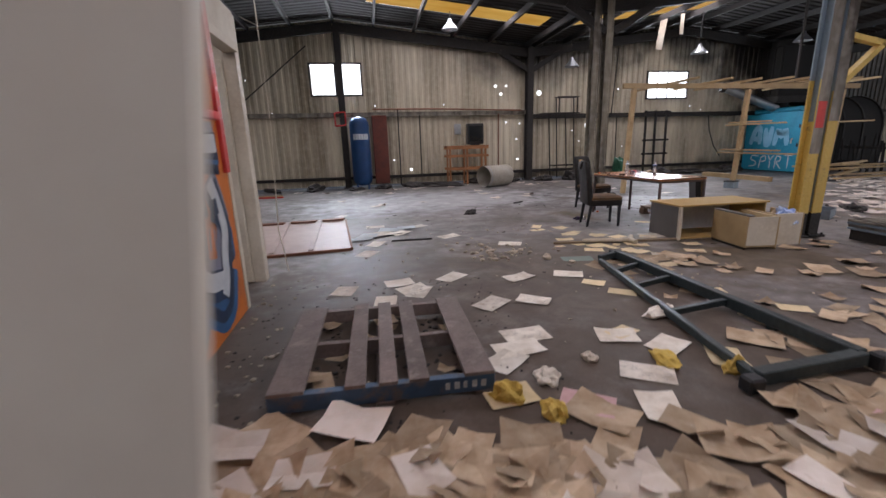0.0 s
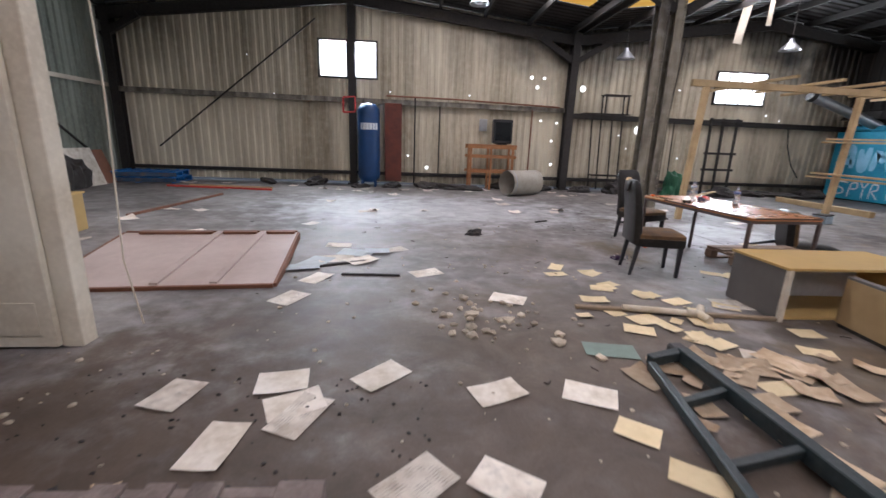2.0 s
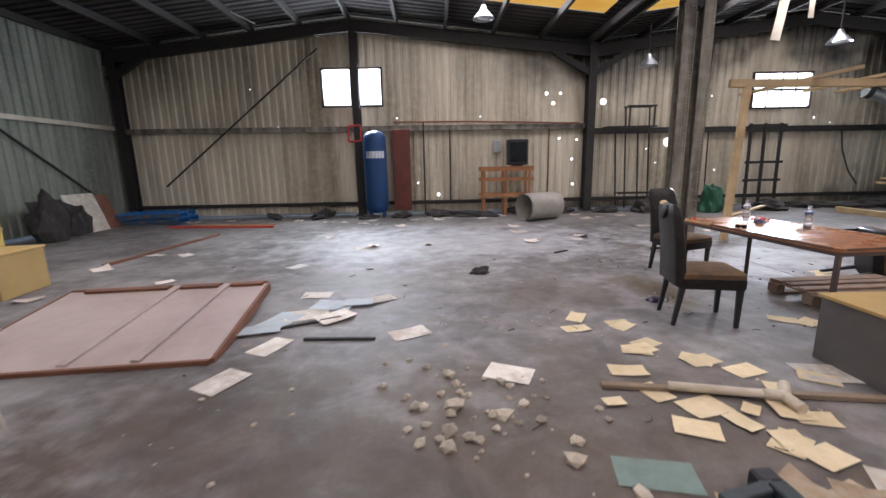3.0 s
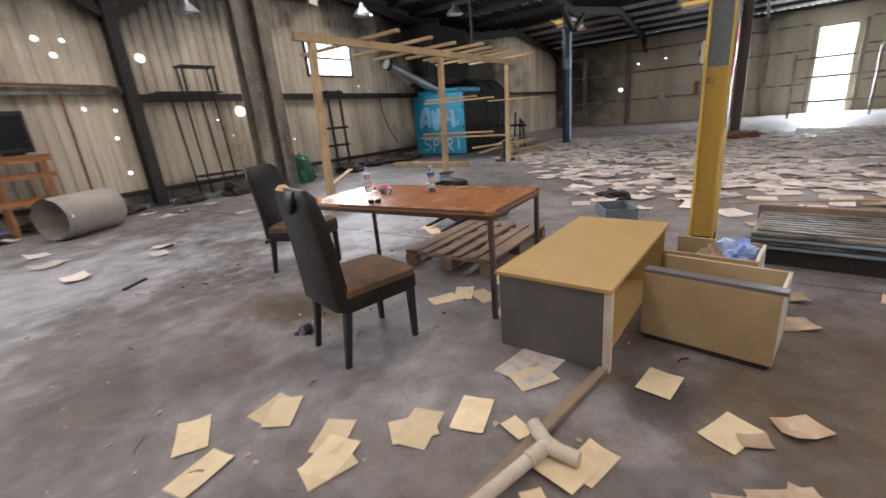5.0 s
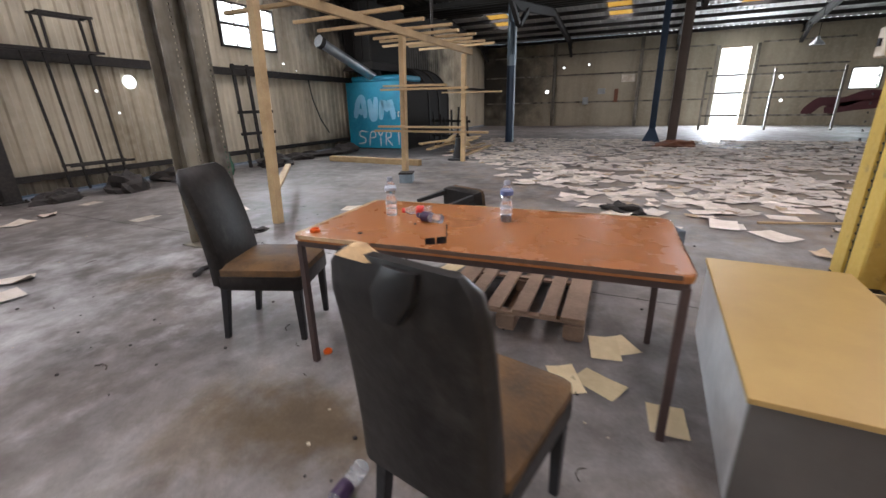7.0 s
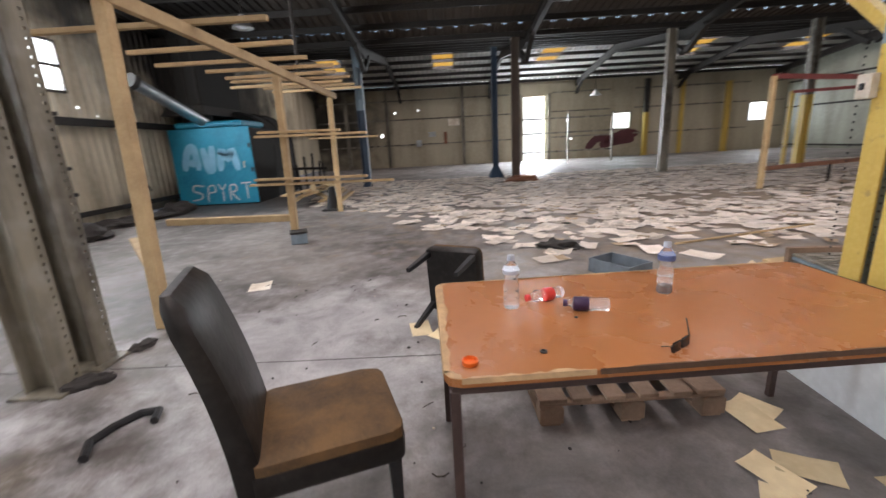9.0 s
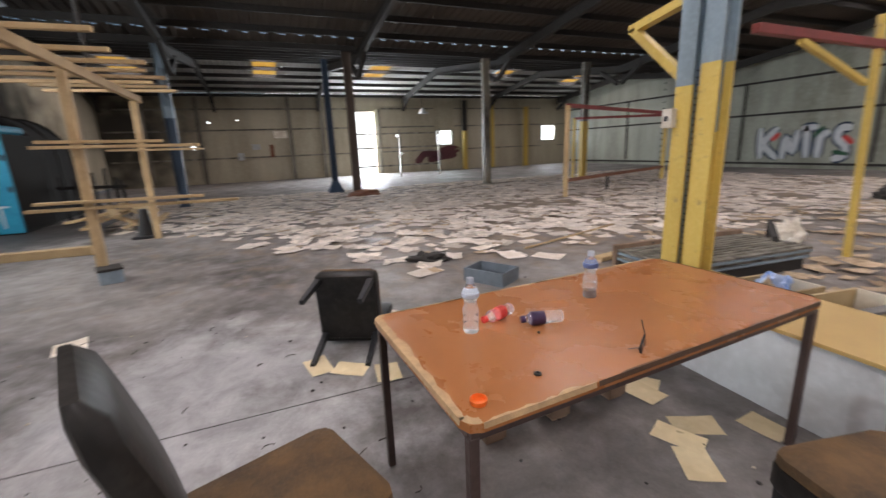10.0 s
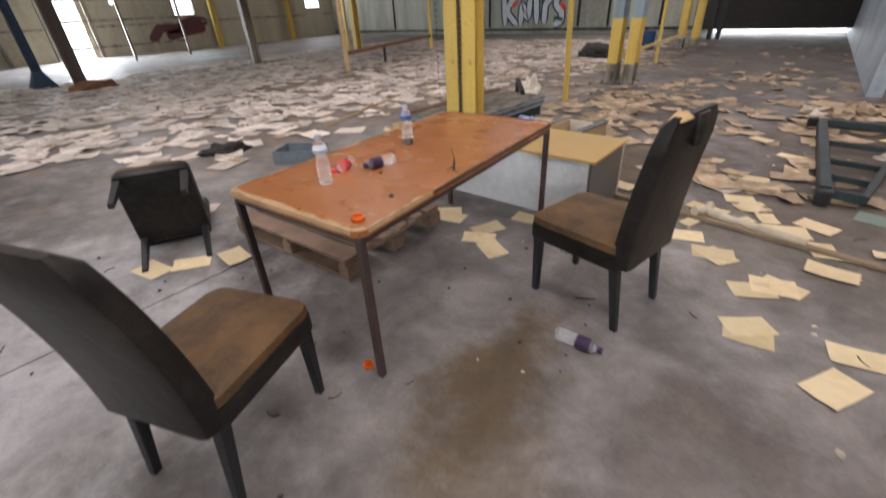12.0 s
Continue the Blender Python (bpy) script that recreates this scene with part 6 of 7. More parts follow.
thing("ceiling_cord", bm, M_CREAM, "thin pale cord dangling from roof to floor", "cord")

# ---- orange wall graffiti and door ----
def on_wall(d):
    return lambda p: (-0.5 + d, p[0], p[1])


LETTERS = [[(2.55, 1.40), (2.85, 1.43), (3.08, 1.46), (3.2, 1.53), (3.30, 1.40), (3.40, 1.32)], [(3.2, 1.44), (3.33, 1.2), (3.40, 0.95), (3.45, 0.66), (3.36, 0.42), (3.2, 0.2)], [(3.2, 0.22), (3.1, 0.36), (2.95, 0.42), (2.91, 0.6), (2.96, 0.85), (3.02, 1.06)], [(3.38, 0.46), (3.2, 0.38), (3.05, 0.36)],
           [(3.63, 1.36), (3.79, 1.48), (3.95, 1.42), (4.2, 1.43)], [(3.70, 1.42), (3.64, 1.1), (3.60, 0.8), (3.57, 0.55), (3.70, 0.46), (3.95, 0.42)], [(3.95, 1.16), (4.05, 0.98), (4.12, 0.78), (4.03, 0.6), (4.0, 0.42), (3.92, 0.30)], [(2.3, 0.95), (2.5, 0.62), (2.62, 0.35), (2.76, 0.58)], [(2.32, 0.26), (2.5, 0.12), (2.62, 0.35)]]
SERIFS = [[(2.55, 1.25), (2.85, 1.26), (3.13, 1.25)], [(3.88, 1.29), (4.19, 1.27)], [(3.94, 1.02), (3.97, 0.9)], [(3.06, 0.96), (3.2, 0.88), (3.27, 0.92)]]
CREASES = [[(3.13, 1.24), (3.26, 1.05), (3.28, 0.9)], [(3.81, 1.32), (3.78, 1.05), (3.8, 0.92)], [(3.86, 0.92), (4.0, 0.86)], [(3.02, 0.52), (3.2, 0.5), (3.3, 0.62)], [(2.68, 0.75), (2.82, 0.52)], [(3.5, 0.72), (3.49, 0.55)]]
FOOT = [[(3.3, 0.18), (3.48, 0.36), (3.54, 0.55)], [(3.58, 0.36), (3.82, 0.2), (4.02, 0.24), (4.14, 0.5)], [(2.66, 0.28), (2.9, 0.22), (3.15, 0.07)], [(4.16, 0.8), (4.2, 0.55)], [(2.35, 0.06), (2.6, 0.1)]]
ISLANDS = [([(3.15, 0.76), (3.10, 0.58)], 0.11), ([(3.53, 1.24), (3.50, 0.92)], 0.085), ([(3.84, 0.83), (3.81, 0.68)], 0.06), ([(2.70, 1.1), (2.78, 0.78)], 0.13)]


def paint(name, paths, width, mat, d, dy=0.0, dz=0.0):
    bm = bmesh.new()
    for k, path in enumerate(paths):
        strokes(bm, [[(py + dy, pz + dz) for py, pz in path]], width, on_wall(d + 0.00012 * k), 1, 1.0)
    for v in bm.verts:
        v.co.z = min(1.585, max(0.015, v.co.z))
        v.co.y = min(4.29, max(2.3, v.co.y))
    part(name, bm, mat, part_wall)


paint("graffiti_blue", FOOT + LETTERS[5:7], 0.26, M_BLUESPRAY, 0.0012, 0.03, -0.05)
paint("graffiti_halo", LETTERS, 0.30, M_MAUVE, 0.0032, 0.0, 0.02)
paint("graffiti_outline", LETTERS, 0.235, M_NAVYSPRAY, 0.0050, 0.025, -0.035)
paint("graffiti_shade", [[(a, b - 0.05) for a, b in p] for p in FOOT], 0.09, M_NAVYSPRAY, 0.0068)
paint("graffiti_fill", LETTERS, 0.135, M_WHITESPRAY, 0.0082)
paint("graffiti_serif", SERIFS, 0.15, M_NAVYSPRAY, 0.0102)
paint("graffiti_gleam", [[(a, b + 0.015) for a, b in p] for p in SERIFS[:2]], 0.035, M_BLUESPRAY, 0.0114)
paint("graffiti_crease", CREASES, 0.075, M_NAVYSPRAY, 0.0122)
for path, wide in ISLANDS:
    paint("graffiti_island", [path], wide + 0.05, M_MAUVE, 0.0136)
    paint("graffiti_island", [path], wide, M_ORANGE, 0.0146)
bm = bmesh.new()
strokes(bm, [[(2.4 + 0.27 * k, 1.6), (2.4 + 0.27 * k, 1.42)] for k in range(7)], 0.11, on_wall(0.0012))
for v in bm.verts:
    v.co.z = min(1.595, v.co.z)
part("red_drips", bm, M_RED, part_wall)
# open panelled door inside the frame, with paint peeled to blue
door = root("door_2", "cream panelled door with blue paint showing through peeled patches", "door", kind="structure")
bm = bmesh.new()
box(bm, -1.42, 5.16, 0.02, -0.64, 5.205, 2.2, bevel=0.003)
leaf = part("leaf", bm, M_CREAM, door)
bm = bmesh.new()
box(bm, -1.36, 5.153, 0.1, -0.72, 5.159, 0.32, bevel=0.002)
part("kick_panel", bm, M_CREAM, leaf)
rng = random.Random(4)
bm = bmesh.new()
for cx, cz, rx, rz in ((-1.0, 1.33, 0.24, 0.40), (-0.82, 1.2, 0.07, 0.10), (-0.79, 1.72, 0.025, 0.09), (-1.1, 0.75, 0.05, 0.3)):
    ring = []
    for k in range(26):
        a = 2 * math.pi * k / 26
        f = 1 + 0.45 * noise.noise(Vector((math.cos(a) * 2 + cx * 9, math.sin(a) * 2, cz * 5)))
        ring.append(bm.verts.new((cx + rx * f * math.cos(a), 5.1575, cz + rz * f * math.sin(a))))
    bm.faces.new(ring)
part("peeled_patch", bm, M_OFFICEBLUE, leaf, "blue undercoat showing")
for k, (x, z, a) in enumerate(((-0.80, 1.75, 80), (-0.78, 1.35, 60))):
    bm = bmesh.new()
    bar(bm, (x, 5.15, z), (x + 0.05 * math.cos(radians(a)), 5.13, z + 0.14), 0.02, 0.006)
    part("peeling_flake", bm, M_REDWOOD, leaf)

# ---- south: hanging shutter wall over the dock, graffiti, rails ----
M_SHUTTER = material("grey_white_translucent_sheet", (0.30, 0.315, 0.30), 0.6, dark=(0.16, 0.17, 0.16), grain=8, stain=0.8, streak=True, amount=0.7)
dock = root("dock_shutter", "pale sheeted hanging shutter above the dark dock beam", "shutter", kind="structure")
POSTS = (2.98, 4.05, 5.55, 7.18)
for xa, xb in zip(POSTS, POSTS[1:]):
    bm = bmesh.new()
    ribbed(bm, (xa + 0.03, -9.56), (xb - 0.03, -9.56), 1.22, 4.1, pitch=0.18, depth=0.012, out=(0, -1))
    sheet = part("sheet", bm, M_SHUTTER, dock)
    md = sheet.modifiers.new("thick", "SOLIDIFY")
    md.thickness = 0.01
M_DOCKPOST = material("chalky_white_steel", (0.62, 0.64, 0.62), 0.6, dark=(0.35, 0.36, 0.34), grain=25, stain=4)
for x in POSTS:
    bm = bmesh.new()
    bar(bm, (x, -9.48, 1.2), (x, -9.48, 4.25), 0.06, 0.06, up=(0, 1, 0))
    part("frame_post", bm, M_DOCKPOST, dock)
for z, mt in ((1.9, M_STEEL_GREY), (2.18, M_DOCKPOST), (2.35, M_DOCKPOST), (2.95, M_STEEL_GREY), (3.5, M_DOCKPOST), (4.0, M_DOCKPOST)):
    bm = bmesh.new()
    bar(bm, (2.95, -9.45, z), (7.2, -9.45, z), 0.03, 0.05)
    part("frame_rail", bm, mt, dock)
bm = bmesh.new()
box(bm, 6.3, -9.495, 1.3, 7.1, -9.485, 2.6)
part("dark_pane", bm, M_LIGHTBLUE, dock, "dull blue-grey lower pane")
bm = bmesh.new()
box(bm, 2.92, -9.9, 0.30, 7.2, -9.42, 1.2, bevel=0.01)
part("dock_beam", bm, M_STEEL_DARK, dock, "black dock beam")
for x in (6.35, 6.62):
    bm = bmesh.new()
    box(bm, x - 0.07, -9.7, 0, x + 0.07, -9.38, 1.16)
    part("dock_leg", bm, M_BLACK, dock)
bm = bmesh.new()
strokes(bm, [[(3.05, 1.42), (3.3, 1.62), (3.62, 1.5)], [(4.15, 1.4), (4.5, 1.68), (4.62, 1.36)], [(4.95, 1.38), (5.1, 1.6), (5.6, 1.55), (5.7, 1.36)]], 0.24, lambda p: (p[0], -9.496, p[1]))
part("graffiti", bm, material("yellow_spray", (0.30, 0.255, 0.10), 0.6, dark=(0.2, 0.2, 0.15), grain=12, stain=5, amount=0.9), dock)
bm = bmesh.new()
strokes(bm, [[(3.15, 1.78), (3.7, 1.72)], [(4.75, 1.75), (5.2, 1.85)]], 0.16, lambda p: (p[0], -9.494, p[1]))
part("graffiti", bm, material("pale_blue_spray", (0.20, 0.27, 0.36), 0.6, dark=(0.2, 0.2, 0.2), grain=12, stain=5, amount=0.9), dock)

srail = root("wall_framing", "dark framing rails on the pale south wall", "wall rail", kind="structure")
for z in (0.15, 2.3, 3.7):
    bm = bmesh.new()
    box(bm, 7.2, Y_SOUTH, z, 30.4, Y_SOUTH + 0.06, z + 0.09)
    part("rail", bm, M_STEEL_DARK, srail)
for x in (9.0, 11.2, 12.6, 17.5, 20.5, 24.5):
    bm = bmesh.new()
    box(bm, x, Y_SOUTH, 0.3, x + 0.1, Y_SOUTH + 0.05, 3.7)
    part("upright", bm, M_STEEL_DARK, srail)
bm = bmesh.new()
box(bm, 18.2, Y_SOUTH, 0, 19.2, Y_SOUTH + 0.04, 2.2)
part("door_leaf", bm, M_REDWOOD, srail, "dark brown door")


def on_south(d):
    return lambda p: (p[0], Y_SOUTH + d, p[1])


LET = [[(16.7, 1.75), (16.6, 0.4)], [(16.0, 1.75), (16.6, 1.05), (15.9, 0.4)], [(15.7, 0.4), (15.65, 1.5), (15.3, 0.5), (15.2, 1.6)], [(14.9, 1.75), (14.8, 0.45)], [(15.1, 1.65), (14.5, 1.7)],
       [(14.4, 0.45), (14.4, 1.3), (14.1, 1.5)], [(13.4, 1.6), (13.75, 1.65), (13.85, 1.2), (13.5, 0.95), (13.5, 0.5), (13.9, 0.4)]]
for nm, width, mat, d in (("graffiti_shadow", 0.42, M_NAVYSPRAY, 0.004), ("graffiti_fill", 0.26, M_WHITESPRAY, 0.007)):
    bm = bmesh.new()
    strokes(bm, LET, width, on_south(d))
    part(nm, bm, mat, srail)
bm = bmesh.new()
strokes(bm, [[(16.2, 1.2), (15.9, 1.5)], [(13.6, 1.3), (13.3, 1.0)]], 0.2, on_south(0.0095))
part("graffiti_detail", bm, M_RED, srail)
bm = bmesh.new()
strokes(bm, [[(14.6, 1.3), (14.3, 1.7)], [(13.9, 0.7), (13.4, 0.6)]], 0.16, on_south(0.0105))
part("graffiti_detail", bm, M_GREENMACH, srail)
# dark red graffiti on the end wall
eg = root("end_wall_graffiti", "dark red scrawled graffiti on the end wall", "graffiti", kind="structure")
bm = bmesh.new()
strokes(bm, [[(-0.6, 0.5), (-1.2, 1.2), (-2.0, 1.0), (-2.8, 1.4), (-3.7, 1.3)], [(-1.4, 0.7), (-2.4, 0.9), (-3.5, 1.0)]], 0.45, lambda p: (X_EAST - 0.005, p[0], p[1]))
part("graffiti_fill", bm, material("dark_red_spray", (0.10, 0.03, 0.035), 0.6), eg)

# yellow and red pipe frames in the middle of the hall
M_REDSTEEL = material("dull_red_steel", (0.26, 0.055, 0.05), 0.55, grain=25, stain=4)
pf = root("pipe_frame", "yellow and red steel pipe frame between stanchions", "steel frame")
for a, b, w, mt in (((6.62, 2.3, 0), (6.62, 2.5, 2.62), 0.065, YEL), ((6.6, 4.5, 2.36), (6.6, 0.35, 2.3), 0.08, M_REDSTEEL), ((6.6, 3.85, 2.3), (6.62, 2.6, 1.95), 0.06, YEL), ((6.6, 1.9, 2.3), (6.5, 0.45, 1.75), 0.06, YEL),
                    ((6.6, 0.0, 2.3), (6.6, -5.8, 2.3), 0.09, M_REDSTEEL), ((6.6, -2.8, 0), (6.6, -2.8, 2.5), 0.065, YEL), ((6.6, -1.2, 2.3), (6.5, -0.05, 1.7), 0.06, YEL), ((6.6, 0.0, 0.45), (6.6, -5.8, 0.45), 0.06, YEL), ((6.85, 3.3, 0.3), (7.5, 2.3, 0.3), 0.06, M_STEEL_DARK), ((7.5, 2.3, 0.3), (7.5, 2.3, 0.0), 0.05, M_STEEL_DARK)):
    bm = bmesh.new()
    bar(bm, a, b, w, w, bevel=0.005)
    part("tube", bm, mt, pf)
for a, b, w, mt in (((6.57, 5.35, 1.93), (7.12, 5.35, 2.42), 0.09, YEL), ((7.14, 5.35, 2.42), (6.55, 5.35, 2.52), 0.09, YEL)):
    bm = bmesh.new()
    bar(bm, a, b, w, 0.07, bevel=0.004)
    part("bracket_arm", bm, mt, pf)
sw = root("wall_switch", "white electrical switch box on the yellow stanchion", "switch box", pose(6.59, 5.448, 1.62))
bm = bmesh.new()
box(bm, -0.05, -0.018, -0.075, 0.05, 0.04, 0.075, bevel=0.006)
part("housing", bm, M_PAPER_W, sw)
bm = bmesh.new()
box(bm, -0.015, 0.04, -0.02, 0.015, 0.052, 0.02, bevel=0.002)
part("rocker", bm, M_BLACK, sw)
bm = bmesh.new()
box(bm, 6.23, 5.2615, 1.42, 6.35, 5.2655, 1.74)
thing("red_marker_plate", bm, M_RED, "red painted plate on the stanchion", "plate")
pr = root("guard_rail", "timber posts with low rail across the floor", "rail")
for x, y, h in ((13.5, 0.95, 2.42), (15.5, -5.05, 2.3), (18.0, -3.0, 2.4)):
    bm = bmesh.new()
    bar(bm, (x, y, 0), (x, y, h), 0.1, 0.1, bevel=0.006, up=(0, 1, 0))
    part("post", bm, M_TIMBER if x < 14 else YEL, pr)
for a, b, w, mt in (((13.5, 0.95, 0.45), (15.5, -5.05, 0.45), 0.09, M_REDWOOD), ((13.5, 0.95, 2.42), (15.5, -5.05, 2.36), 0.1, M_REDSTEEL), ((14.2, -1.2, 0), (14.2, -1.2, 0.42), 0.05, M_STEEL_DARK), ((15.5, -5.05, 2.3), (18.0, -3.0, 2.38), 0.09, M_REDSTEEL)):
    bm = bmesh.new()
    bar(bm, a, b, w, w)
    part("rail", bm, mt, pr)
leg = root("splayed_column", "dark navy stanchion with a splayed base", "column", pose(20.0, 6.25, 0))
bm = bmesh.new()
i_beam(bm, (0, 0, 0.4), (0, 0, 4.6), 0.18, 0.2, 0.02, up=(0, 1, 0))
part("shaft", bm, M_NAVY, leg)
bm = bmesh.new()
loft(bm, [round_rect(0, 0, 0.32, 0.28, 0.02, 0), round_rect(0, 0, 0.1, 0.1, 0.02, 0.42)])
part("splayed_base", bm, M_NAVY, leg)
for a, b in (((20.9, 5.6, 0), (20.9, 5.6, 2.5)), ((20.9, 5.6, 2.4), (19.2, 5.6, 2.4))):
    bm = bmesh.new()
    bar(bm, a, b, 0.08, 0.08)
    part("side_frame", bm, M_STEEL_GREY, leg)

# fittings on the end wall
for y0, y1, z0, z1, mt, nm, lb, ct in ((7.2, 7.9, 2.35, 2.75, M_PAPER_W, "wall_notice", "faded white notice on the end wall", "notice"), (8.7, 9.1, 1.75, 2.05, M_GALV, "fuse_box", "grey fuse box on the end wall", "fuse box"), (8.0, 8.2, 1.3, 2.0, M_REDWOOD, "fuse_box", "rusty brown fuse box on the end wall", "fuse box"), (9.6, 9.9, 1.2, 1.6, M_GALV, "fuse_box", "grey fuse box on the end wall", "fuse box")):
    bm = bmesh.new()
    box(bm, X_EAST - (0.02 if nm == "wall_notice" else 0.14), y0, z0, X_EAST - 0.003, y1, z1, bevel=0.004)
    thing(nm, bm, mt, lb, ct)
for y in (11.6, 14.1, 5.2, -6.2, 7.0):
    bm = bmesh.new()
    i_beam(bm, (X_EAST - 0.12, y, 0), (X_EAST - 0.12, y, 4.6), 0.18, 0.2, 0.014, up=(1, 0, 0))
    thing("wall_post", bm, M_STEEL_GREY if y > 0 else M_YELLOW, "steel wall post against the end wall", "column", "wall posts", "structure")
er = root("end_wall_rail", "steel rails along the end wall", "wall rail", kind="structure")
for z in (1.3, 2.8, 3.9):
    for ya, yb in ((-12.3, -11.7), (-10.2, -3.4), (-1.9, 1.6), (3.6, 15.8)):
        bm = bmesh.new()
        box(bm, X_EAST - 0.05, ya, z, X_EAST - 0.003, yb, z + 0.08)
        part("rail", bm, M_STEEL_GREY, er)
for x, y, z, r in ((X_EAST - 0.006, 12.0, 1.95, 0.11), (X_EAST - 0.006, 11.1, 3.25, 0.06), (X_EAST - 0.006, 9.7, 3.35, 0.05), (X_EAST - 0.006, 0.6, 2.3, 0.09), (X_EAST - 0.006, 0.4, 1.2, 0.07)):
    bm = bmesh.new()
    lathe(bm, [(r, 0), (r * 0.9, 0.004)], 11, pose(x, y, z, 0, 90, 0))
    thing("daylight_hole", bm, M_GLOW, "ragged bright hole in the end wall", "hole", "holes in the cladding", "structure")
# debris at the foot of the paired stanchions, loose bits on the open floor
lump("brick_rubble", 6.2, 10.55, 0.14, 0.08, 0.05, M_RAG, "crumbled dark debris at the stanchion foot", "debris", 12)
lump("brick_rubble", 6.72, 10.55, 0.1, 0.06, 0.04, M_RAG, "crumbled dark debris at the stanchion foot", "debris", 13)
lump("plastic_tub", 2.6, 8.78, 0.12, 0.08, 0.07, M_RAG, "broken dark plastic tub on the concrete", "tub", 14)
for k, (a, b) in enumerate((((0.9, 6.75, 0.01), (1.5, 6.72, 0.01)), ((0.5, 6.95, 0.01), (1.1, 7.25, 0.01)), ((8.9, 5.3, 0.03), (9.6, 3.0, 0.03)), ((3.9, 9.9, 0.01), (4.15, 10.05, 0.01)))):
    bm = bmesh.new()
    bar(bm, a, b, 0.035, 0.02, bevel=0.003)
    thing("broken_lath", bm, M_RAG if k != 2 else M_TIMBER, "thin broken wooden lath on the floor", "lath", "broken laths")

# rows of bolt holes in the yellow flanges
for cx in (6.33, 6.61):
    bm = bmesh.new()
    for k in range(30):
        z = 0.5 + k * 0.05
        box(bm, cx + 0.056, 5.4255, z, cx + 0.068, 5.4300, z + 0.013)
    tagged(thing("bolt_hole_row", bm, M_BLACK, "rows of punched holes in the yellow flange", "bolt holes"), kind="structure")

# ---- floor: joint, stains, rubble, paper ----
bm = bmesh.new()
box(bm, 6.387, -12.4, 0.0015, 6.393, 15.9, 0.003)
thing("floor_joint", bm, M_STEEL_DARK, "dark joint line across the concrete floor", "floor joint", kind="structure")


def sheet_of_paper(bm, x, y, z, w, h, ang, curl, rng, grid=3):
    """A sheet with lifted corners and a soft fold."""
    c, s = math.cos(ang), math.sin(ang)
    fold = rng.uniform(0, math.pi)
    lift = [rng.random() ** 3 * curl for _ in range(4)]
    vs = []
    for i in range(grid + 1):
        for j in range(grid + 1):
            u, v = i / grid - 0.5, j / grid - 0.5
            zz = curl * 0.35 * abs(u * math.cos(fold) + v * math.sin(fold)) * rng.uniform(0.6, 1.2)
            zz += lift[(u > 0) * 2 + (v > 0)] * max(0, abs(u) + abs(v) - 0.5) * 2.0
            a, b = u * w, v * h
            vs.append(bm.verts.new((x + a * c - b * s, y + a * s + b * c, z + max(0.0, zz))))
    n = grid + 1
    for i in range(grid):
        for j in range(grid):
            bm.faces.new((vs[i * n + j], vs[(i + 1) * n + j], vs[(i + 1) * n + j + 1], vs[i * n + j + 1]))


def printed(m):
    """Rows of faint grey print over parts of a sheet, too small to read."""
    t = m.node_tree
    b = t.nodes["Principled BSDF"]
    src = b.inputs["Base Color"].links[0].from_socket
    tc = t.nodes.new("ShaderNodeTexCoord")
    wave = t.nodes.new("ShaderNodeTexWave")
    wave.bands_direction = "Y"
    wave.inputs["Scale"].default_value, wave.inputs["Distortion"].default_value = 21.0, 2.5
    blot = t.nodes.new("ShaderNodeTexNoise")
    blot.inputs["Scale"].default_value, blot.inputs["Detail"].default_value = 14.0, 5.0
    t.links.new(tc.outputs["Object"], wave.inputs["Vector"])
    t.links.new(tc.outputs["Object"], blot.inputs["Vector"])
    mul = t.nodes.new("ShaderNodeMath")
    mul.operation = "MULTIPLY"
    t.links.new(wave.outputs["Fac"], mul.inputs[0])
    t.links.new(blot.outputs["Fac"], mul.inputs[1])
    mr = t.nodes.new("ShaderNodeMapRange")
    mr.inputs["From Min"].default_value, mr.inputs["From Max"].default_value = 0.44, 0.60
    mr.inputs["To Max"].default_value = 0.7
    t.links.new(mul.outputs[0], mr.inputs["Value"])
    mx = t.nodes.new("ShaderNodeMixRGB")
    mx.inputs["Color2"].default_value = (0.12, 0.11, 0.11, 1)
    t.links.new(mr.outputs[0], mx.inputs["Fac"])
    t.links.new(src, mx.inputs["Color1"])
    t.links.new(mx.outputs["Color"], b.inputs["Base Color"])
    return m


M_PRINT = printed(material("printed_paper", (0.70, 0.65, 0.57), 0.85, dark=(0.36, 0.29, 0.22), grain=18, stain=5.0, amount=0.85, bump=0.03, tone=0.15))
NEAR_WHITE = ((1.43, 4.81, 40), (2.10, 4.62, 25), (2.63, 4.58, -25), (0.87, 4.75, 8), (1.04, 4.45, 70), (0.71, 4.24, 80), (0.33, 4.64, 75), (1.62, 3.97, 40), (0.67, 6.63, 70), (0.55, 6.08, 60), (0.68, 7.98, 5), (1.42, 7.78, 30), (0.36, 14.43, 60), (0.79, 10.68, 10),
              (4.58, 5.95, -12), (4.05, 4.95, -30), (2.20, 2.67, -32), (1.68, 3.32, 0), (1.56, 3.13, 5), (2.00, 3.96, -40), (0.99, 4.54, 20), (6.63, 12.52, 0), (6.94, 14.4, 10), (8.05, 10.2, 15), (1.78, 6.83, 20), (2.50, 6.08, -30))
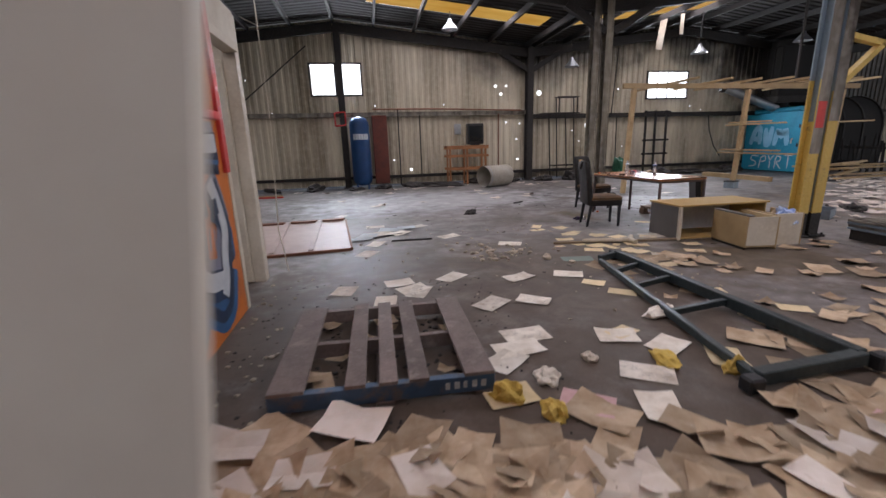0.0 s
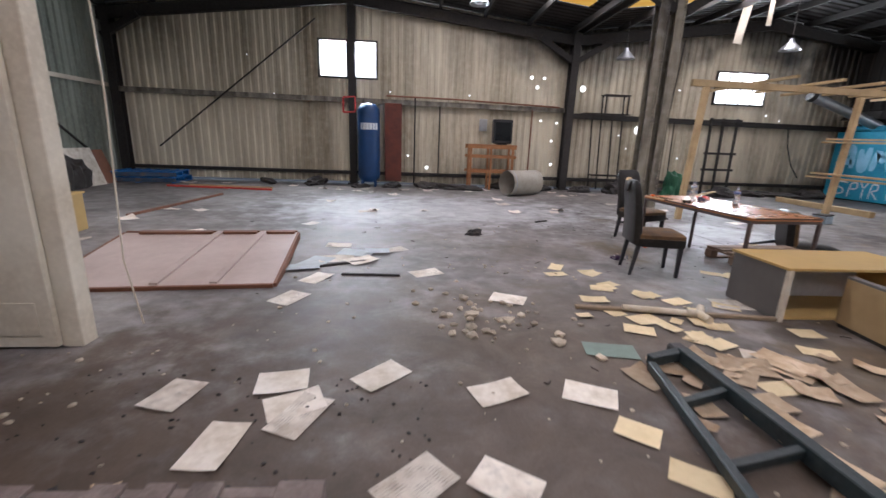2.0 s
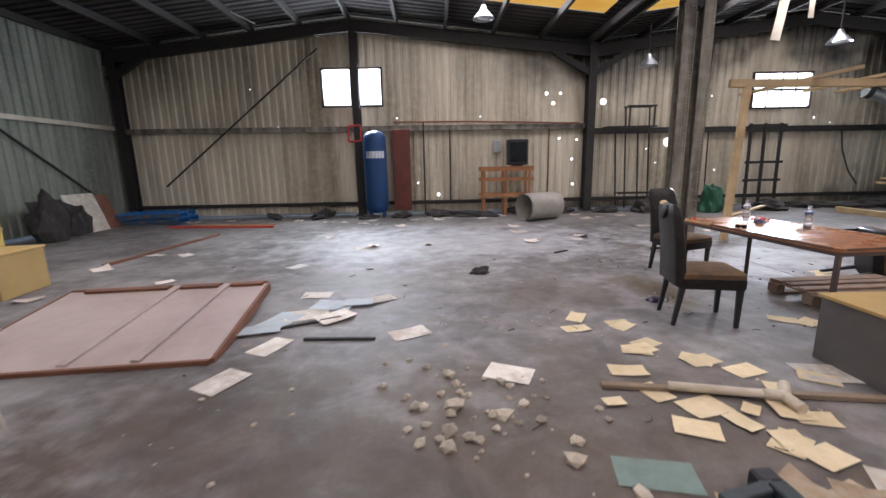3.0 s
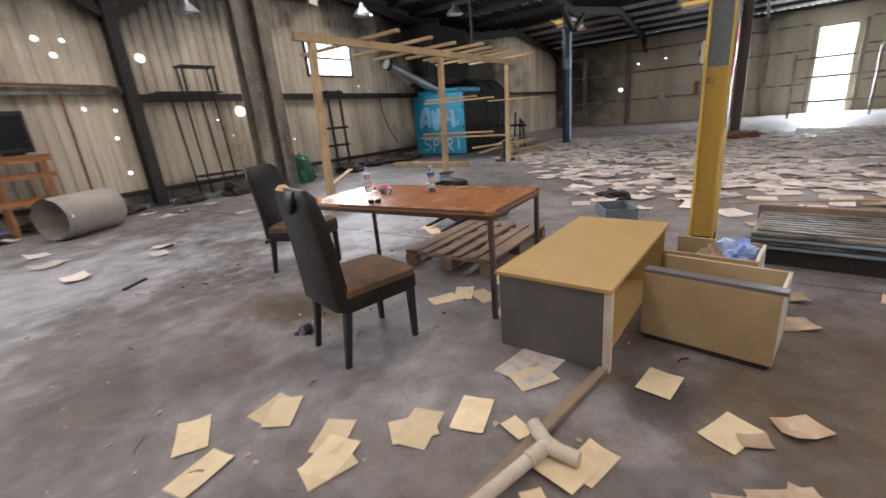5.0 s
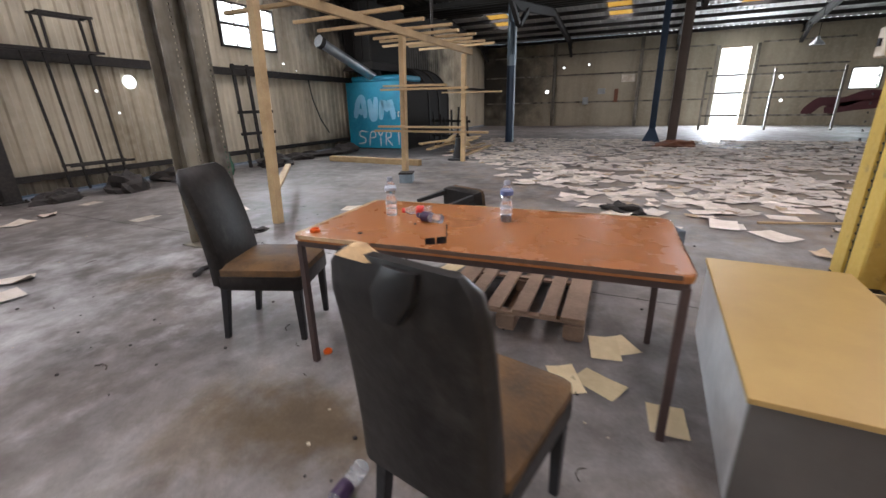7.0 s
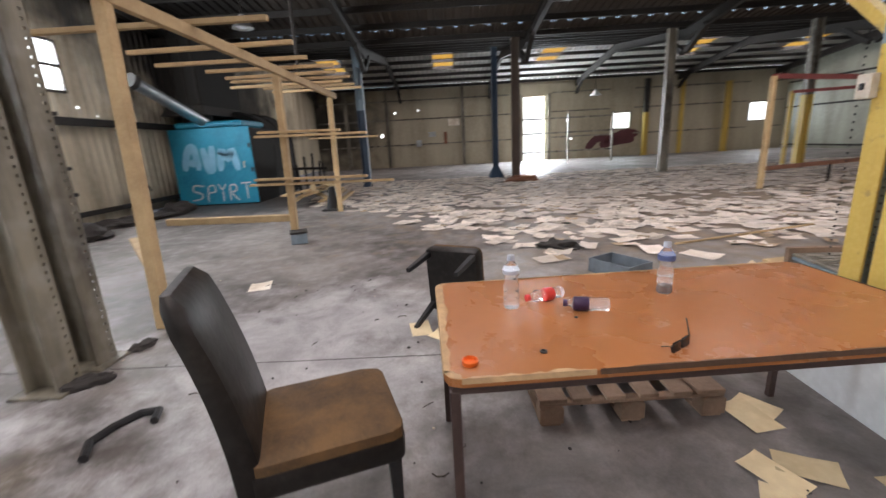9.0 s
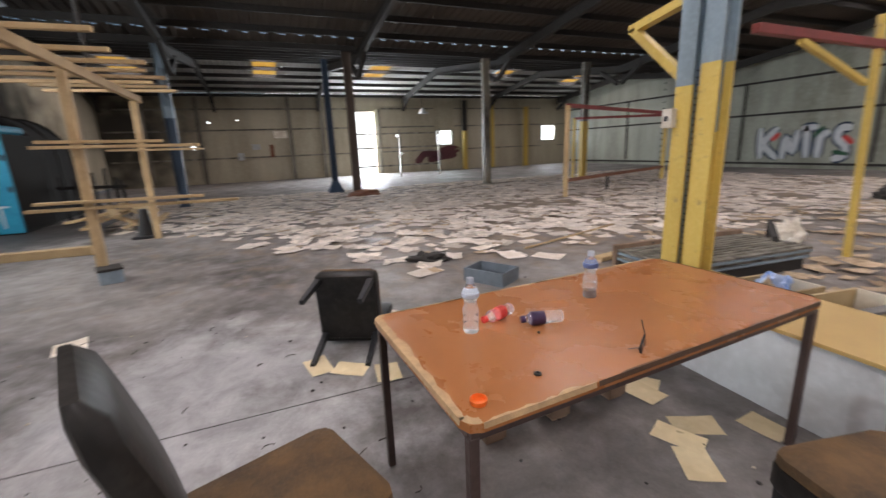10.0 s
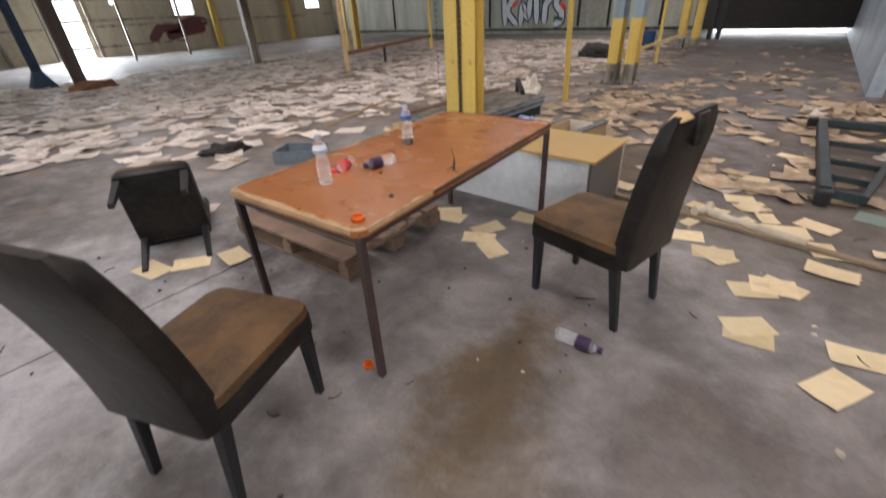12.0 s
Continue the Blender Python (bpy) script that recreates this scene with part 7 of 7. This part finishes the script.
NEAR_YELLOW = ((3.83, 4.61, 10), (3.51, 4.35, -30), (4.48, 5.89, -30), (3.39, 5.42, -20), (3.78, 5.28, 40), (4.08, 5.47, -10), (3.56, 6.40, 10), (3.87, 6.20, -40), (3.62, 6.92, 5), (3.30, 7.09, 60), (3.21, 6.82, 10), (4.73, 5.34, -10), (5.27, 6.66, 60), (5.11, 6.36, 10), (3.63, 6.85, 35), 
               (3.89, 6.18, 20), (3.65, 6.49, 30), (3.52, 6.37, -20), (4.09, 6.02, 20), (3.31, 6.06, -5), (5.69, 6.58, 30), (6.67, 8.19, 60), (6.81, 8.39, 10), (6.51, 7.97, -10), (2.85, 3.95, -35), (2.74, 4.26, -40), (3.61, 3.78, -20), (3.91, 3.26, -28), (2.37, 3.2, 20), (5.08, 6.90, -38), (5.24, 6.82, 25), (5.62, 6.66, 10), (4.52, 5.04, -20))
rng = random.Random(77)
for rows, mat, label in ((NEAR_WHITE, M_PAPER_W, "dirty white sheet of paper on the concrete"), (NEAR_YELLOW, M_PAPER_Y, "yellowed loose form lying on the concrete")):
    for k, (x, y, a) in enumerate(rows):
        bm = bmesh.new()
        big = mat is M_PAPER_W
        w, h = (0.30, 0.21) if big else (0.22, 0.15)
        if (x, y) == (4.58, 5.95):
            w, h = 0.34, 0.24
        sheet_of_paper(bm, 0, 0, 0, w * rng.uniform(0.9, 1.12), h * rng.uniform(0.9, 1.1), 0, 0.011, rng, 5)
        ob = thing("paper_sheet", bm, M_PRINT if big and k % 5 in (1, 2, 4) and (x, y) not in ((2.10, 4.62), (2.63, 4.58)) else mat, label, "paper", "papers near the table" if not big else "papers on the open floor")
        ob.matrix_world = pose(x, y, 0.0045 + 0.0012 * (k % 4), 0, 0, a + rng.uniform(-6, 6))


def paper_stuff(name, n, pick, mat, size, curl, seed, label, z=0.004):
    r = random.Random(seed)
    bm = bmesh.new()
    made = 0
    tries = 0
    while made < n and tries < n * 12:
        tries += 1
        p = pick(r)
        if p is None:
            continue
        x, y = p
        s = r.choice((1.0, 1.0, 0.8, 1.25, 0.6)) * size
        sheet_of_paper(bm, x, y, z + r.random() * 0.012, 0.30 * s, 0.21 * s, r.uniform(0, math.pi), curl, r, 2)
        made += 1
    return thing(name, bm, mat, label, "paper", kind="stuff")


def east_field(r):
    """Dense drift of paper over the middle of the hall."""
    x, y = r.uniform(7.2, 20.5), r.uniform(-9.0, 12.0)
    edge = x - (8.3 + max(0, y - 6.5) * 1.1 - max(0, 3.0 - y) * 0.25)
    edge += 1.0 * noise.noise(Vector((x * 0.5, y * 0.5, 3)))
    if edge < 0 or r.random() > min(1, 0.12 + edge * 0.4):
        return None
    if r.random() > 0.5 + 0.9 * noise.noise(Vector((x * 0.35, y * 0.35, 9))) + 0.3:
        return None
    return x, y


def south_floor(r):
    x, y = r.uniform(3.0, 9.0), r.uniform(-8.0, 5.0)
    if x < 6.0 and y < -1.5 and r.random() > 0.25:
        return None
    if r.random() > 0.45 + noise.noise(Vector((x * 0.6, y * 0.6, 1))):
        return None
    return x, y


def start_heap(r):
    x, y = r.uniform(-0.1, 3.6), r.uniform(0.9, 3.4)
    if x < 1.4 and y > 2.75:
        return None
    if x < 1.0 and y < 1.3:
        return None
    d = max(0, y - 2.25 + 0.12 * x) * 2.6 + max(0, x - 2.4) * 0.5
    if r.random() < d:
        return None
    return x, y


def right_floor(r):
    x, y = r.uniform(3.0, 6.2), r.uniform(1.0, 4.9)
    return (x, y) if r.random() < 0.55 + noise.noise(Vector((x, y, 5))) else None


def thin_scatter(r):
    x, y = r.uniform(-5.5, 8.0), r.uniform(6.5, 15.2)
    if abs(x - 5.4) < 1.4 and abs(y - 7.4) < 2.0:
        return None
    if 2.2 < x < 5.2 and y < 10.2:
        return None
    return (x, y) if r.random() < 0.15 + (y > 13.8) * 0.5 else None


def yellow_patch(r):
    x, y = r.gauss(3.7, 0.45), r.gauss(5.75, 0.5)
    return (x, y) if abs(x - 3.7) < 1 and 4.9 < y < 6.5 and x < 4.15 else None


paper_stuff("scattered_paper", 5200, east_field, M_PAPER, 1.05, 0.03, 1, "dense drift of dusty pale sheets covering the floor")
paper_stuff("scattered_paper", 340, south_floor, M_PAPER_T, 0.85, 0.035, 2, "loose dusty sheets scattered over the floor")
paper_stuff("paper_heap", 210, start_heap, M_PAPER_T, 1.1, 0.075, 3, "deep litter of crumpled tan paper and folders")
paper_stuff("paper_heap", 34, start_heap, M_PAPER, 0.9, 0.06, 13, "pale sheets lying on the crumpled litter", 0.02)
paper_stuff("scattered_paper", 70, right_floor, M_PAPER_T, 0.85, 0.04, 4, "loose tan sheets scattered over the floor")
paper_stuff("scattered_paper", 40, thin_scatter, M_PAPER, 0.9, 0.05, 5, "few pale scraps on open concrete")
paper_stuff("scattered_paper", 9, yellow_patch, M_PAPER_Y, 0.7, 0.015, 6, "yellowed forms spilled beside the desk")

M_PAPER_B = material("blue_grey_paper", (0.50, 0.55, 0.57), 0.8, dark=(0.36, 0.38, 0.38), grain=18, stain=4, bump=0.03)
M_MINT = material("mint_green_sheet", (0.20, 0.27, 0.23), 0.6, dark=(0.13, 0.16, 0.14), grain=18, stain=4)
for k, (x, y, a, w, h) in enumerate(((0.75, 7.35, 20, 0.42, 0.3), (0.55, 7.2, 70, 0.4, 0.28), (0.95, 7.6, -10, 0.42, 0.3), (1.05, 7.25, 40, 0.35, 0.26), (0.42, 6.95, 15, 0.42, 0.2), (1.2, 7.65, 5, 0.3, 0.21))):
    bm = bmesh.new()
    sheet_of_paper(bm, 0, 0, 0, w, h, 0, 0.02, rng, 5)
    ob = thing("paper_sheet", bm, M_PAPER_B if k % 3 else M_PAPER_W, "pale blue-grey sheet in a loose pile", "paper", "papers by the fallen door")
    ob.matrix_world = pose(x, y, 0.005 + 0.004 * k, 0, 0, a)
bm = bmesh.new()
sheet_of_paper(bm, 0, 0, 0, 0.36, 0.2, 0, 0.006, rng, 5)
ob = thing("plastic_sheet", bm, M_MINT, "faded mint green plastic sheet on concrete", "plastic sheet")
ob.matrix_world = pose(3.0, 5.10, 0.005, 0, 0, -12)
M_PINK = material("pink_form", (0.62, 0.40, 0.40), 0.85, dark=(0.45, 0.28, 0.27), grain=18, stain=5)
for k, (x, y, a, mt) in enumerate(((1.70, 2.46, -35, M_PINK), (2.95, 1.95, 20, M_PINK), (1.33, 2.62, 5, M_PAPER_Y), (2.78, 2.72, 60, M_PAPER_Y), (2.30, 3.15, -15, M_PAPER_W), (2.55, 2.95, 30, M_PAPER_W), (1.42, 2.98, 40, M_PAPER_W), (2.05, 2.35, 70, M_PAPER_W))):
    bm = bmesh.new()
    sheet_of_paper(bm, 0, 0, 0, 0.28, 0.2, 0, 0.03, rng, 5)
    ob = thing("paper_sheet", bm, mt, "crumpled loose form beside the litter", "paper", "papers by the litter")
    ob.matrix_world = pose(x, y, 0.006, 0, 0, a)

# rubble: chips of plaster
M_CHIP = island_vary(material("plaster_chips", (0.46, 0.40, 0.31), 0.9, dark=(0.28, 0.23, 0.17), grain=60, stain=10), 0.4)


def chips(n, pick, size, seed, label, mat=None):
    r = random.Random(seed)
    bm = bmesh.new()
    for _ in range(n):
        x, y = pick(r)
        s = size * r.uniform(0.35, 1.2)
        vs = bmesh.ops.create_icosphere(bm, subdivisions=1, radius=s)["verts"]
        for v in vs:
            v.co *= r.uniform(0.65, 1.25)
            v.co.z = max(-0.2 * s, v.co.z * 0.6)
        bmesh.ops.transform(bm, matrix=pose(x, y, 0.2 * s, 0, 0, r.uniform(0, 360)), verts=vs)
    return thing("rubble", bm, mat or M_CHIP, label, "rubble", kind="stuff")


chips(46, lambda r: (r.gauss(2.25, 0.28), r.gauss(5.75, 0.33)), 0.035, 5, "pale broken plaster lumps on the concrete")
chips(14, lambda r: (r.gauss(2.35, 0.25), r.gauss(5.6, 0.25)), 0.06, 15, "large pale plaster lumps on the concrete")
chips(60, lambda r: (r.uniform(0.2, 4.2), r.uniform(3.2, 7.5)), 0.018, 6, "small plaster chips on the concrete")
chips(160, lambda r: (r.uniform(-2.0, 9.0), r.uniform(2.5, 14.0)), 0.010, 7, "fine grit and crumbs on the concrete")
chips(90, lambda r: (r.uniform(4.2, 8.0), r.uniform(6.0, 10.8)), 0.012, 8, "dark crumbs and twigs on the concrete", M_RAG)
chips(50, lambda r: (r.uniform(-0.45, 0.0), r.uniform(2.4, 5.2)), 0.02, 9, "grit along the foot of the partition")


# torn foam and tissue in the litter
M_FOAM = material("yellow_foam", (0.62, 0.44, 0.10), 0.9, dark=(0.40, 0.27, 0.06), grain=60, stain=14)
for x, y, rx, ry, h, seed in ((2.41, 2.78, 0.07, 0.12, 0.035, 31), (2.70, 2.58, 0.07, 0.05, 0.07, 32), (1.31, 2.60, 0.06, 0.09, 0.08, 33), (1.5, 2.42, 0.08, 0.06, 0.06, 34)):
    lump("foam_scrap", x, y, rx, ry, h, M_FOAM, "torn yellow foam scrap in the paper litter", "foam", seed, "foam in the litter")
for x, y, rx, ry, h, seed in ((2.84, 3.43, 0.16, 0.07, 0.05, 41), (1.6, 2.75, 0.09, 0.07, 0.04, 42), (1.95, 2.9, 0.05, 0.04, 0.035, 43)):
    lump("crumpled_tissue", x, y, rx, ry, h, M_PAPER_W, "crumpled white tissue lying on the litter", "tissue", seed, "tissues in the litter")
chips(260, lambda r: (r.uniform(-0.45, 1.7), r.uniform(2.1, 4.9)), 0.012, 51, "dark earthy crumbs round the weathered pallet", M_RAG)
chips(40, lambda r: (r.uniform(2.0, 3.4), r.uniform(6.5, 9.5)), 0.016, 52, "small plaster chips on the concrete")

# twigs, wire ends and splinters on the open concrete
M_TWIG = island_vary(material("dark_twig", (0.055, 0.042, 0.032), 0.9, grain=60, stain=12), 0.5)


def twigs(n, x0, x1, y0, y1, seed, label):
    r = random.Random(seed)
    bm = bmesh.new()
    for _ in range(n):
        p = Vector((r.uniform(x0, x1), r.uniform(y0, y1), 0.006))
        a = r.uniform(0, 2 * math.pi)
        bend = r.uniform(-0.9, 0.9)
        step = r.uniform(0.012, 0.038)
        rad = r.uniform(0.002, 0.0045)
        for k in range(3):
            q = p + Vector((math.cos(a) * step, math.sin(a) * step, r.uniform(0, 0.004)))
            rod(bm, p, q, rad, rad * 0.8, n=5)
            p, a = q, a + bend
    return thing("floor_litter", bm, M_TWIG, label, "litter", kind="stuff")


twigs(26, 3.9, 8.2, 7.6, 11.5, 61, "curled dark twigs and splinters on the concrete")
twigs(14, 2.0, 5.2, 4.6, 8.6, 62, "dark splinters and wire ends on the concrete")
twigs(20, -2.0, 3.0, 4.6, 10.0, 63, "thin dark splinters on the dusty concrete")

# scraps lying between the boards of the weathered pallet, small torn scraps in the drift
paper_stuff("scattered_paper", 16, lambda r: (r.uniform(0.2, 1.15), r.uniform(2.8, 3.95)), M_PAPER_T, 0.45, 0.03, 71, "tan scraps under the weathered pallet", 0.022)
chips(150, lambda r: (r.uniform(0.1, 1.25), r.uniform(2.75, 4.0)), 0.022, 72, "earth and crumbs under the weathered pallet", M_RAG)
paper_stuff("scattered_paper", 900, east_field, M_PAPER_T, 0.6, 0.03, 73, "small torn tan scraps among the sheets")
paper_stuff("scattered_paper", 150, south_floor, M_PAPER_T, 0.6, 0.03, 74, "small torn tan scraps on the floor")
